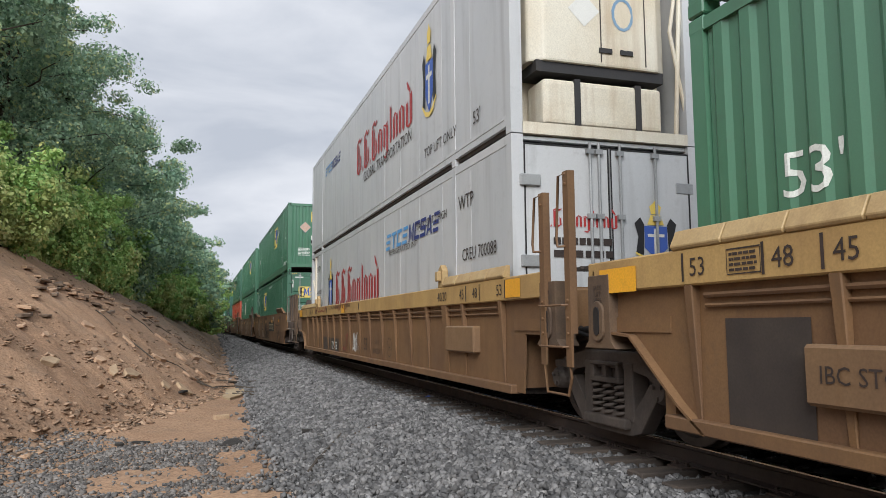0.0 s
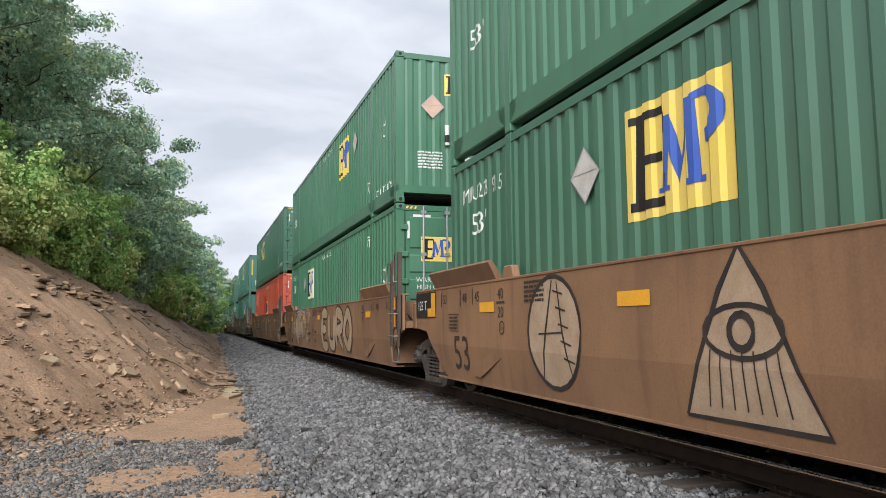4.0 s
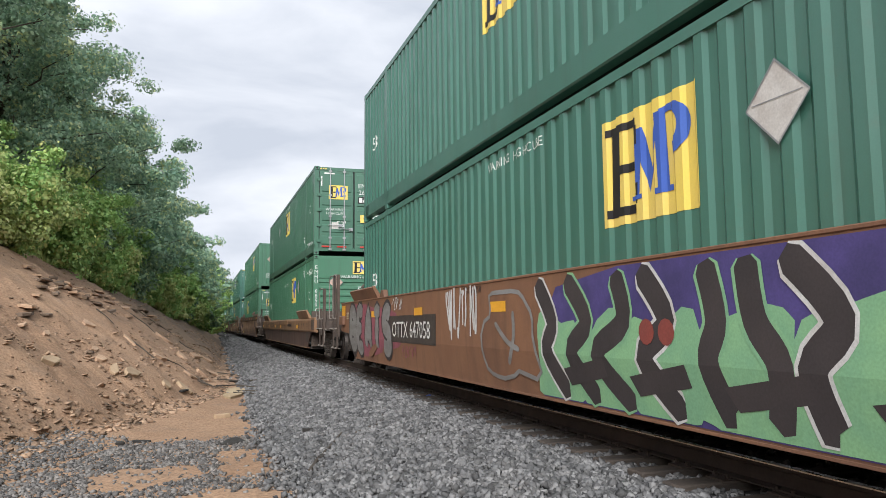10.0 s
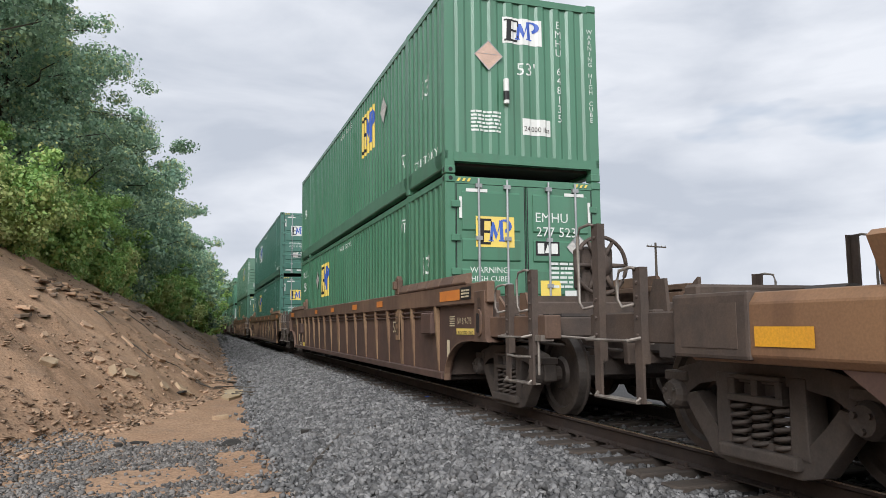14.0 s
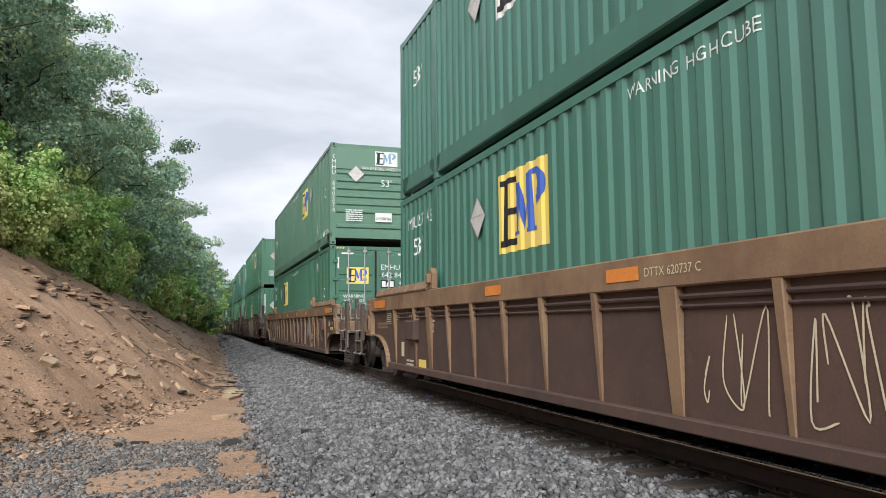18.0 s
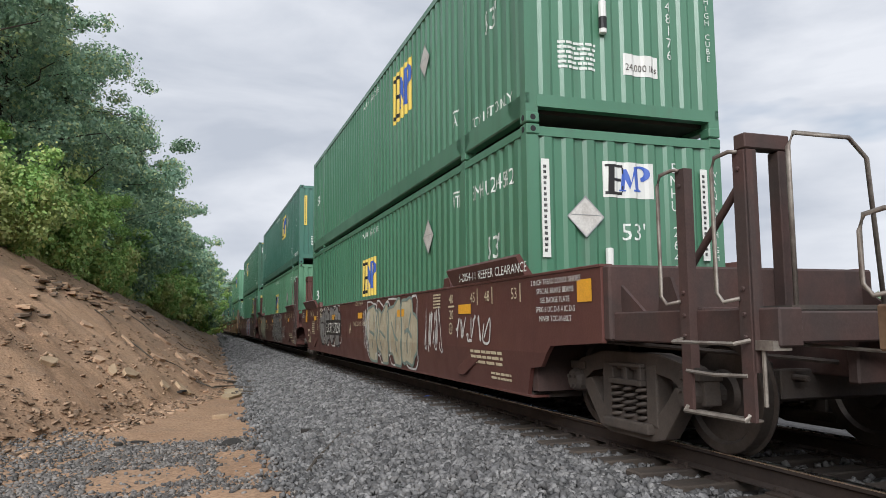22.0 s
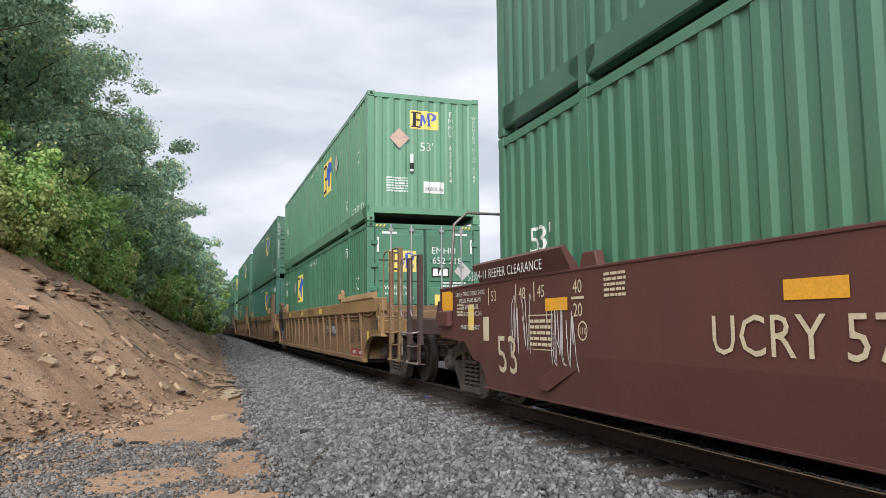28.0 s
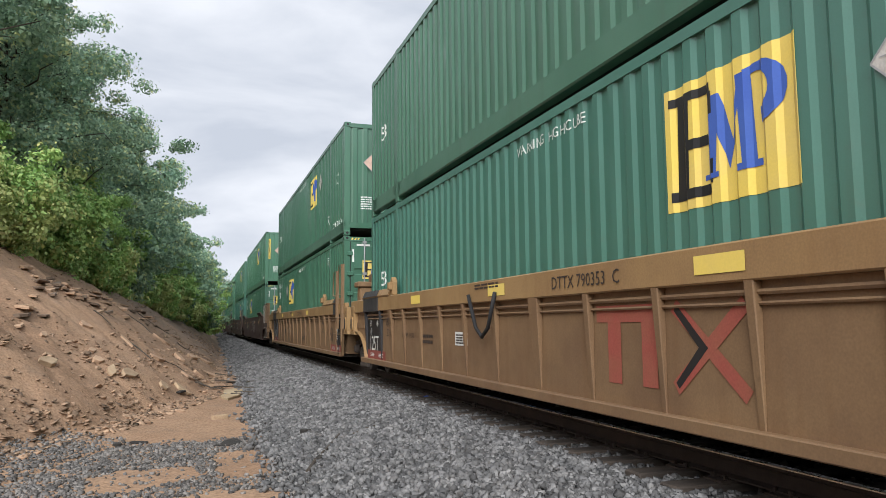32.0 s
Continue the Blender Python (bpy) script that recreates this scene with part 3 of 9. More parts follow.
def bed():
    ys = np.concatenate([np.linspace(-40, 2, 22), np.linspace(2.5, 40, 110), np.linspace(41, 220, 60)])
    verts, faces = [], []
    for y in ys:
        a = toe(y)
        for k in (0, .08, .25, .5, .75, 1):
            x = a + (TRACK - 2.1 - a) * k
            verts.append((x, y, height(x, y) - (.03 if k == 0 else -.012)))
        verts += [(TRACK - 1.5, y, -.262), (TRACK, y, -.262), (TRACK + 1.5, y, -.25), (TRACK + 2.2, y, -.24), (TRACK + 3.6, y, -.72), (TRACK + 9, y, -.84), (TRACK + 24, y, -.86)]
    n = 13
    for j in range(len(ys) - 1):
        faces += [(j * n + i, j * n + i + 1, (j + 1) * n + i + 1, (j + 1) * n + i) for i in range(n - 1)]
    tagged(new("ballast_bed", raw_mesh("ballast_bed", verts, faces, GRAVELBED, True)), "packed grey ballast bed under the track", "ballast", kind="structure")


bed()


def stones():
    r = np.random.default_rng(5)
    pos, size = [], []
    for y0, y1, n, s0 in ((-5.0, 3.0, 7000, .034), (3.0, 9.0, 24000, .0235), (9.0, 15.0, 22000, .026), (15.0, 26.0, 20000, .034), (26.0, 45.0, 12000, .050), (45.0, 95.0, 9000, .08)):
        ys = r.uniform(y0, y1, n)
        for y in ys:
            a = toe(y)
            x = a - .35 * abs(r.normal()) * .5 + r.random() ** .9 * (TRACK - .9 - a)
            if r.random() < .12:
                x = TRACK + r.uniform(-.7, 1.6)
            k = (y + 8) / .533 % 1
            if x > TRACK - 1.34 and (k < .26 or k > .74) and r.random() < .93:
                continue                             # the ties lie bare
            z = (height(x, y) if x < TRACK - 1.45 else -.255) + r.uniform(-.012, .042)
            pos.append((x, y, z))
            size.append(s0 * r.uniform(.5, 1.35))
    tagged(new("ballast_stones", blocks_mesh("ballast_stones", pos, size, GRAVEL, 6, .75, .8)), "loose crushed grey ballast stones", "ballast", kind="stuff")
    # thin dark gravel over the sandy strip before the bank
    pos, size = [], []
    while len(pos) < 26000:
        x, y = r.uniform(-4.2, 1.5), 4.0 + 9.0 * r.random()
        edge = 10.9 - .28 * x + .25 * math.sin(x * 2.3) + .5 * noise.noise(Vector((x * 1.5, 0, 2)))
        m = noise.noise(Vector((x * .9, y * 1.3, 1))) + .45 * noise.noise(Vector((x * 3, y * 3, 1)))
        bare = min(math.hypot((x + .55) / .55, (y - 8.7) / .55), math.hypot((x - .5) / .42, (y - 9.6) / .7), math.hypot((x - .25) / .5, (y - 7.6) / .25)) + .8 * m      # sandy spots
        if x < foot(y) - .1 or y > edge + .5 * r.random() or (bare < 1 and r.random() < .93) or (m < -.42 and r.random() < .7):
            continue
        pos.append((x, y, height(x, y) + r.uniform(-.006, .010)))
        size.append(.008 + .019 * r.random() ** 1.8)
    tagged(new("scattered_gravel", blocks_mesh("scattered_gravel", pos, size, DARKGRAVEL, 7, .6)), "scattered dark gravel on sandy ground", "gravel", kind="stuff")
    # chips and slabs of shale on the bank
    pos, size = [], []
    while len(pos) < 10000:
        y = 9.5 + 40 * r.random() ** 1.5
        d = r.random() ** 1.3 * 6.0
        x = foot(y) - d + .5
        m = noise.noise(Vector((x * .7, y * .7, 12)))
        if (m < -.05 and r.random() < .75) or (d > 2.2 and r.random() < .6):
            continue
        pos.append((x, y, height(x, y) + .004))
        size.append(.012 + (.055 if d < 2.2 else .03) * r.random() ** 4)
    tagged(new("shale_chips", blocks_mesh("shale_chips", pos, size, ROCK, 8, .2, .35)), "loose tan shale chips on the earth bank", "rock chips", kind="stuff")


DARKGRAVEL = surface("dark_gravel", (0.105, 0.098, 0.093), (0.200, 0.182, 0.165), patch=5, rough=0.9, bump=0.5, per_piece=0.6)
stones()


def slab(name, x, y, sx, sy, sz, turn, tilt, seed, mat, label, category="rock", lift=0.0, group=""):
    r = random.Random(seed)
    bm = bmesh.new()
    n = 6 if "shale" in name else 9
    ring = [(math.cos((k + r.uniform(-.25, .25)) * 2 * math.pi / n) * sx * r.uniform(.6, 1.2), math.sin((k + r.uniform(-.25, .25)) * 2 * math.pi / n) * sy * r.uniform(.6, 1.2)) for k in range(n)]
    prism(bm, ring, "z", -sz, sz)
    for v in bm.verts:
        v.co.z += r.uniform(-.3, .3) * sz
    bevel(bm, min(.005, sz * .25))
    bmesh.ops.recalc_face_normals(bm, faces=bm.faces[:])
    me = bpy.data.meshes.new(name)
    bm.to_mesh(me)
    bm.free()
    me.materials.append(mat)
    ob = new(name, me)
    ob.matrix_basis = pose(x, y, height(x, y) + lift + sz * .4, tilt, -tilt * .7, turn)
    return tagged(ob, label, category, group)


def lie(x, y, lift, turn, tilt=0.0):
    """A pose that lies flat on the slope."""
    e = .15
    n = Vector((height(x - e, y) - height(x + e, y), height(x, y - e) - height(x, y + e), 2 * e)).normalized()
    q = Vector((0, 0, 1)).rotation_difference(n).to_matrix().to_4x4()
    return Matrix.Translation((x, y, height(x, y) + lift)) @ q @ pose(0, 0, 0, tilt, 0, turn)


for i, (x, y, sx, sy, sz, turn) in enumerate(((-2.31, 13.4, .27, .13, .05, 70), (-1.24, 15.2, .34, .17, .05, 60), (-1.5, 14.9, .2, .12, .04, 100), (-.65, 16.0, .22, .13, .04, 80), (-1.75, 15.0, .2, .11, .04, 75),
                                              (.37, 13.7, .16, .06, .05, 5), (-2.2, 16.6, .16, .1, .04, 35), (-1.9, 15.4, .16, .09, .03, 80), (-1.5, 17.6, .2, .1, .04, -30), (-.3, 16.9, .26, .12, .05, 10),
                                              (-3.0, 17.0, .2, .1, .04, 12), (-.2, 18.5, .22, .12, .04, 25), (.1, 20.5, .3, .12, .05, 15), (.3, 23.0, .3, .14, .06, 40), (.1, 26.0, .4, .16, .06, 30), (-.9, 18.4, .3, .15, .05, 70),
                                              (-.5, 21.5, .34, .16, .06, 100), (-.2, 24.5, .4, .2, .07, 60), (-1.0, 22.5, .3, .15, .06, 20), (-2.6, 14.6, .18, .08, .03, 95), (-1.1, 13.5, .13, .06, .03, 30), (-.3, 14.4, .12, .05, .025, 5))):
    ob = slab("shale_slab", x, y, sx, sy, sz, turn, 0, i, PALEROCK if i in (0, 1, 2, 3, 5, 9) else ROCK, "flat tan shale slab lying on the earth", group="shale slabs")
    ob.matrix_basis = lie(x, y, sz * .3, turn)
r2 = random.Random(8)
for cx, cy, n, sp in ((-3.08, 17.2, 9, .35), (-3.13, 18.7, 10, .45), (-2.85, 19.2, 11, .5), (-2.65, 19.8, 10, .5), (-2.53, 21.4, 8, .5), (-2.99, 15.7, 4, .3), (-3.08, 14.8, 3, .25), (-2.0, 23.5, 7, .6), (-1.6, 26.0, 8, .8), (-1.9, 29.0, 6, .8)):
    for k in range(n):               # layered outcrops that break out of the slope
        x, y = cx + r2.gauss(0, sp * .45), cy + r2.gauss(0, sp)
        slab("shale_ledge", x, y, r2.uniform(.08, .2), r2.uniform(.14, .40), r2.uniform(.014, .034), r2.uniform(-25, 25), r2.uniform(-9, 9), int(cx * 100) % 991 + k * 7, DARKROCK if r2.random() < .35 else ROCK,
             "broken layered shale ledge in the bank", group="shale ledges", lift=r2.uniform(-.03, .06))
slab("sand_patch", .74, 18.0, .30, 1.5, .03, -6, 0, 11, SAND, "patch of pale sand at the ballast's edge", "sand", lift=-.012)
CLOD = surface("black_clod", (0.025, 0.022, 0.02), (0.04, 0.035, 0.03), rough=0.95, bump=.8)
for i, (x, y, s) in enumerate(((1.46, 10.6, .11), (1.37, 8.6, .10), (1.50, 8.5, .07), (-.82, 11.4, .20), (-1.01, 11.1, .07), (.46, 10.8, .26), (.30, 10.7, .12), (1.8, 14.8, .07), (1.62, 9.4, .04), (-.34, 16.7, .25))):
    slab("dark_clod", x, y, s, s * .6, s * (.5 if s < .115 else .08), i * 50, 0, 70 + i, CLOD, "black lump of dirt on the gravel", "clod", group="dark clods")


def stick(points, radius, seed):
    bm = bmesh.new()
    tube(bm, [(x, y, height(x, y) + .05) for x, y in points], radius, 7, radius * .5)
    me = bpy.data.meshes.new("stick")
    bm.to_mesh(me)
    bm.free()
    me.materials.append(BARK)
    tagged(new("fallen_stick", me), "thin dead grey branch lying on gravel", "stick", "fallen sticks")


stick([(1.15, 8.1), (1.3, 8.55), (1.55, 9.1), (1.83, 9.8)], .026, 1)
stick([(1.9, 9.4), (2.1, 9.5), (2.35, 9.55)], .015, 2)
stick([(.75, 20.5), (1.1, 21), (1.5, 21.1)], .03, 3)
stick([(.4, 19.0), (.9, 19.6), (1.3, 19.4)], .02, 4)
stick([(-4.9, 27.2), (-4.2, 26.8), (-3.6, 26.9)], .03, 5)
r4 = random.Random(14)
for k in range(26):                      # dead twigs washed up along the ballast's toe and on the cut
    y = 17.5 + 10 * r4.random() ** 1.3
    x = toe(y) - .15 - abs(r4.gauss(0, .5)) if k < 16 else foot(y) - r4.uniform(.4, 3.4)
    a, l = r4.uniform(-.7, .7), r4.uniform(.3, .9)
    stick([(x, y), (x + l * .5 * math.cos(a), y + l * .5 * math.sin(a) + r4.uniform(-.05, .05)), (x + l * math.cos(a), y + l * math.sin(a))], r4.uniform(.010, .022), k)
# a blue rag by the rail
slab("blue_rag", 3.72, 12.05, .09, .07, .03, 20, 10, 99, SIGNBLUE, "small bright blue plastic rag beside the rail", "rag", lift=.02)

# ---------------------------------------------------------------- containers
CW, CH, CL = 1.295, 2.896, 16.15           # half width, height, length
CASTINGS = (0.0, 1.98, 14.01, 15.99)       # where the castings and posts begin


def wall_sheet(bm, y0, y1, z0, z1, x, sign):
    ys = [y0, *wave_breaks(y0, y1), y1]
    rows = [(bm.verts.new((x - sign * wave(y), y, z0)), bm.verts.new((x - sign * wave(y), y, z1))) for y in ys]
    for a, b in zip(rows, rows[1:]):
        bm.faces.new((a[0], b[0], b[1], a[1]))


def end_sheet(bm, y, sign):
    xs = [-1.15, *wave_breaks(-1.15, 1.15), 1.15]
    rows = [(bm.verts.new((x, y + sign * wave(x), 0.31)), bm.verts.new((x, y + sign * wave(x), CH - 0.12))) for x in xs]
    for a, b in zip(rows, rows[1:]):
        bm.faces.new((a[0], b[0], b[1], a[1]))


def casting(bm):
    box(bm, -.081, .081, 0, .178, 0, .118)
    bevel(bm, 0.012)


def casting_hole(bm):
    lathe(bm, [(-.003, .034), (.003, .034)], "x", 10)


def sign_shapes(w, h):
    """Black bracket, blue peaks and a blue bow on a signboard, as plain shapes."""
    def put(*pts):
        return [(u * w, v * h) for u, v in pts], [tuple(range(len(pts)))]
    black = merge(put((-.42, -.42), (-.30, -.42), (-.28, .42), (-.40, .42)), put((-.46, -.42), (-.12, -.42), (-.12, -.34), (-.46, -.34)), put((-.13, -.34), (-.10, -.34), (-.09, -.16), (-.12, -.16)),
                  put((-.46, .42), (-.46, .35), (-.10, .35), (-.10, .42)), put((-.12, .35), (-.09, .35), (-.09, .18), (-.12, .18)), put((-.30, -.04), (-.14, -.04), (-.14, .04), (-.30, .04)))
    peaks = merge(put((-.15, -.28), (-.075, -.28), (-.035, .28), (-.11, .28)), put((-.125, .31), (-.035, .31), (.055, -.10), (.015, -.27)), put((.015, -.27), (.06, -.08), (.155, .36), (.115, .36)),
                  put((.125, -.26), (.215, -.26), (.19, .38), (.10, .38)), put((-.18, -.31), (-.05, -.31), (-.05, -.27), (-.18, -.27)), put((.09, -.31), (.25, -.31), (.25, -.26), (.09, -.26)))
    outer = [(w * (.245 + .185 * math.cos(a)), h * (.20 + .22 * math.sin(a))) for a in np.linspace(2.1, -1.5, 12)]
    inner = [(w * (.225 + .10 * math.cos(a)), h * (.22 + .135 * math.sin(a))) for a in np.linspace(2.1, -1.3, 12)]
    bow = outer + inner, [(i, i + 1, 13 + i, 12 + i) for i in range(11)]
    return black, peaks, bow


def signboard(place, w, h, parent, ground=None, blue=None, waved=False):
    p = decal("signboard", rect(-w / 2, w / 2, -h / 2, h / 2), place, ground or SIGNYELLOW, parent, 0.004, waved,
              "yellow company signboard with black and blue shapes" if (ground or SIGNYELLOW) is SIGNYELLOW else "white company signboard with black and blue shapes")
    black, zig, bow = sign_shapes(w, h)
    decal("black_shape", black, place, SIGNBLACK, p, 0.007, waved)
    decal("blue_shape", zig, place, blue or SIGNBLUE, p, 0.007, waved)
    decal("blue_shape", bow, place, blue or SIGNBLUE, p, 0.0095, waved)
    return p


def diamond(place, size, parent, material=None):
    s = size
    p = decal("placard", ([(0, -s), (s, 0), (0, s), (-s, 0)], [(0, 1, 2, 3)]), place, material or PLACARD, parent, 0.012, False, "diamond-shaped metal placard holder")
    decal("placard_frame", merge(ribbon([(-s, 0), (0, s), (s, 0)], .02), ribbon([(-s, 0), (0, -s), (s, 0)], .02), ribbon([(-s * .8, .02), (s * .8, .02)], .012)), place, GALV, p, 0.016)
    return p


def door_leaf(bm):
    # a leaf 1.13 wide with shallow pressed fields
    box(bm, 0, 1.13, 0, .05, .235, CH - .14)


def pressed_field(bm, z0, z1):
    prism(bm, [(.004, z0), (-.022, z0 + .03), (-.022, z1 - .03), (.004, z1)], "x", .10, 1.03)


def lock_bar(bm):
    tube(bm, [(0, 0, .14), (0, 0, CH - .05)], .019, 8)
    for z in (.17, .55, 1.25, 1.95, CH - .16):
        box(bm, -.05, .05, -.02, .03, z - .03, z + .03)


def lock_handle(bm):
    tube(bm, [(0, -.03, 0), (.12, -.045, .015), (.42, -.045, .0)], .013, 6)
    box(bm, .36, .48, -.03, .01, -.05, .05)


def hinge(bm):
    box(bm, -.05, .09, -.03, .02, -.05, .05)
    bevel(bm, .008)


def ribs_front(bm):
    box(bm, -1.15, 1.15, .03, .06, .32, CH - .12)


def front_rib(bm):
    prism(bm, [(.034, -.06), (-.008, -.02), (-.008, .05), (.034, .07)], "x", -1.12, 1.12)


def container_body(paint, near, parent):
    """The parts that all the corrugated boxes share."""
    for s in (-1, 1):
        for a, b, k in ((.16, 1.98, "a"), (2.14, 14.01, "b"), (14.17, 15.99, "c")):
            part("side_panel", ("side", s, k), lambda bm, a=a, b=b, s=s: wall_sheet(bm, a, b, .33, CH - .10, s * (CW - .012), s), paint, parent)
        part("top_rail", ("toprail", s), lambda bm, s=s: box(bm, s * (CW - .07), s * (CW - .004), .1, CL - .1, CH - .115, CH - .02), paint, parent)
        part("bottom_rail", ("botrail", s), lambda bm, s=s: prism(bm, [(s * (CW - .05), .35), (s * (CW - .002), .35), (s * (CW - .002), .10), (s * (CW - .02), .085), (s * (CW - .14), .085), (s * (CW - .14), .11)], "y", .1, CL - .1), paint, parent)
        for y in CASTINGS:
            part("foot_gusset", ("gusset", s), lambda bm, s=s: prism(bm, [(-.02, .1), (.18, .1), (.34, .22), (.34, .34), (-.16, .34), (-.16, .22)], "x", s * (CW - .05), s * (CW - .002)), paint, parent, at=pose(0, min(max(y, .17), CL - .35), 0))
        for y in CASTINGS:
            part("corner_post" if y in (0, CASTINGS[3]) else "lifting_post", ("post", s), lambda bm, s=s: box(bm, s * (CW - .15), s * CW, .01, .15, .1, CH - .1), paint, parent, at=pose(0, y, 0))
            for z in (0, CH - .118):
                c = part("corner_casting", "casting", casting, paint, parent, at=pose(s * (CW - .08), y - .008, z))
                if s < 0 and y == 0:
                    part("casting_hole", "hole", casting_hole, SIGNBLACK, c, at=pose(-.082, .09, .059))
                    part("casting_hole", "hole", casting_hole, SIGNBLACK, c, at=pose(0, .001, .059, 0, 0, 90))
    part("roof", "roof", lambda bm: box(bm, -CW + .02, CW - .02, .05, CL - .05, CH - .06, CH - .03), paint, parent)
    part("floor", "cfloor", lambda bm: box(bm, -CW + .06, CW - .06, .2, CL - .2, .16, .24), DARKIRON, parent)
    part("end_panel", "endfar", lambda bm: end_sheet(bm, CL - .03, -1), paint, parent)
    for y, k in ((.0, "n"), (CL - .14, "f")):
        part("header", ("head", k), lambda bm, y=y: box(bm, -1.16, 1.16, y + .005, y + .135, CH - .13, CH - .025), paint, parent)
        low, high = (.12, .235) if near == "door" else (.19, .33)
        part("end_sill", ("sill", k, near == "door"), lambda bm, y=y: box(bm, -1.16, 1.16, y + .005, y + .135, low, high), paint, parent)
    if near == "door":
        for x, k in ((-1.14, 0), (.01, 1)):
            d = part("door", "leaf", door_leaf, paint, parent, at=pose(x, .005, 0))
            for z0, z1 in ((.32, .62), (.72, 1.0), (1.10, 1.50), (1.60, 1.95), (2.05, 2.66)):
                part("door_panel", ("field", z0), lambda bm, z0=z0, z1=z1: pressed_field(bm, z0, z1), paint, d)
            for bx in (.36, .82):
                part("locking_bar", "lockbar", lock_bar, GALV, d, at=pose(bx, -.035, 0), label="galvanised locking bar")
            for bx in (.38, .72):
                part("door_handle", "lockhandle", lock_handle, GALV, d, at=pose(bx - .1, -.035, .95 - .12 * (bx > .5)))
            for z in (.45, .95, 1.45, 1.95, 2.45):
                part("hinge", "hinge", hinge, paint, d, at=pose(-.02 if k == 0 else 1.15, -.01, z, 0, 0, 0 if k == 0 else 180))
            decal("gasket", merge(rect(.005, .022, .2, CH - .14), rect(1.108, 1.125, .2, CH - .14)), ("end", 0, 0, 0), RUBBER, d, .002)
    elif near == "ribs":
        part("end_panel", "ribsfront", ribs_front, paint, parent)
        part("end_panel", "ribsupper", lambda bm: box(bm, -1.15, 1.15, .0, .034, 2.16, CH - .13), paint, parent)
        for z in (.52, 0.95, 1.17, 1.39, 1.61, 1.83, 2.05):
            part("end_rib", "frontrib", front_rib, paint, parent, at=pose(0, 0, z))
    else:
        part("end_panel", "front", lambda bm: end_sheet(bm, .012, 1), paint, parent)


def side_marks(c, spec, r):
    """Signs and lettering on the flank that faces the camera."""
    x = -CW + .012
    serial = spec.get("serial", "")
    sign_at = spec.get("sign_at", 10.95 if spec["near"] == "door" else 5.3)
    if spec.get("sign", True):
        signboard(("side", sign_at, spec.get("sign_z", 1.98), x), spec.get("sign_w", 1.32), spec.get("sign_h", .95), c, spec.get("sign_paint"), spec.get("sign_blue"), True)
    if spec.get("patch"):
        decal("repainted_patch", rect(-.66, .66, -.5, .5), ("side", 9.2, 1.77, x), FRESHRED, c, .003, True, "freshly repainted bright red patch")
    if spec.get("tag", True):
        diamond(("side", spec.get("tag_at", 12.3 if spec["near"] == "door" else 3.85), spec.get("tag_z", 2.05), x), .27, c, spec.get("tag_paint"))
    write("lettering", "53'", ("side", 1.05, spec.get("fifty", 1.62), x), .29, LETTER, c, True)
    write("lettering", "WTP" if spec.get("low") else "A", ("side", 2.42, CH - .50 if spec.get("low") else .66, x), .18, LETTER, c, True, .62)
    decal("letter_bar", rect(-.12, .12, -.014, .014), ("side", 2.42, CH - .37 if spec.get("low") else .79, x), LETTER, c, .004, True)
    write("lettering", "WARNING HIGH CUBE", ("side", 8.0, spec.get("warn_z", 2.62), x), .11, LETTER, c, True)
    if spec.get("low"):
        if serial:
            write("lettering", serial, ("side", 1.1 if spec["near"] != "door" else 15.05, CH - .50, x), .20, LETTER, c, True, 0.8)
    else:
        write("lettering", "TOP LIFT ONLY", ("side", 1.1, .42, x), .15, LETTER, c, True, 0.9)
    write("lettering", "53'", ("side", 15.1, 1.98 if spec["near"] == "door" else 1.58, x), .29, LETTER, c, True)


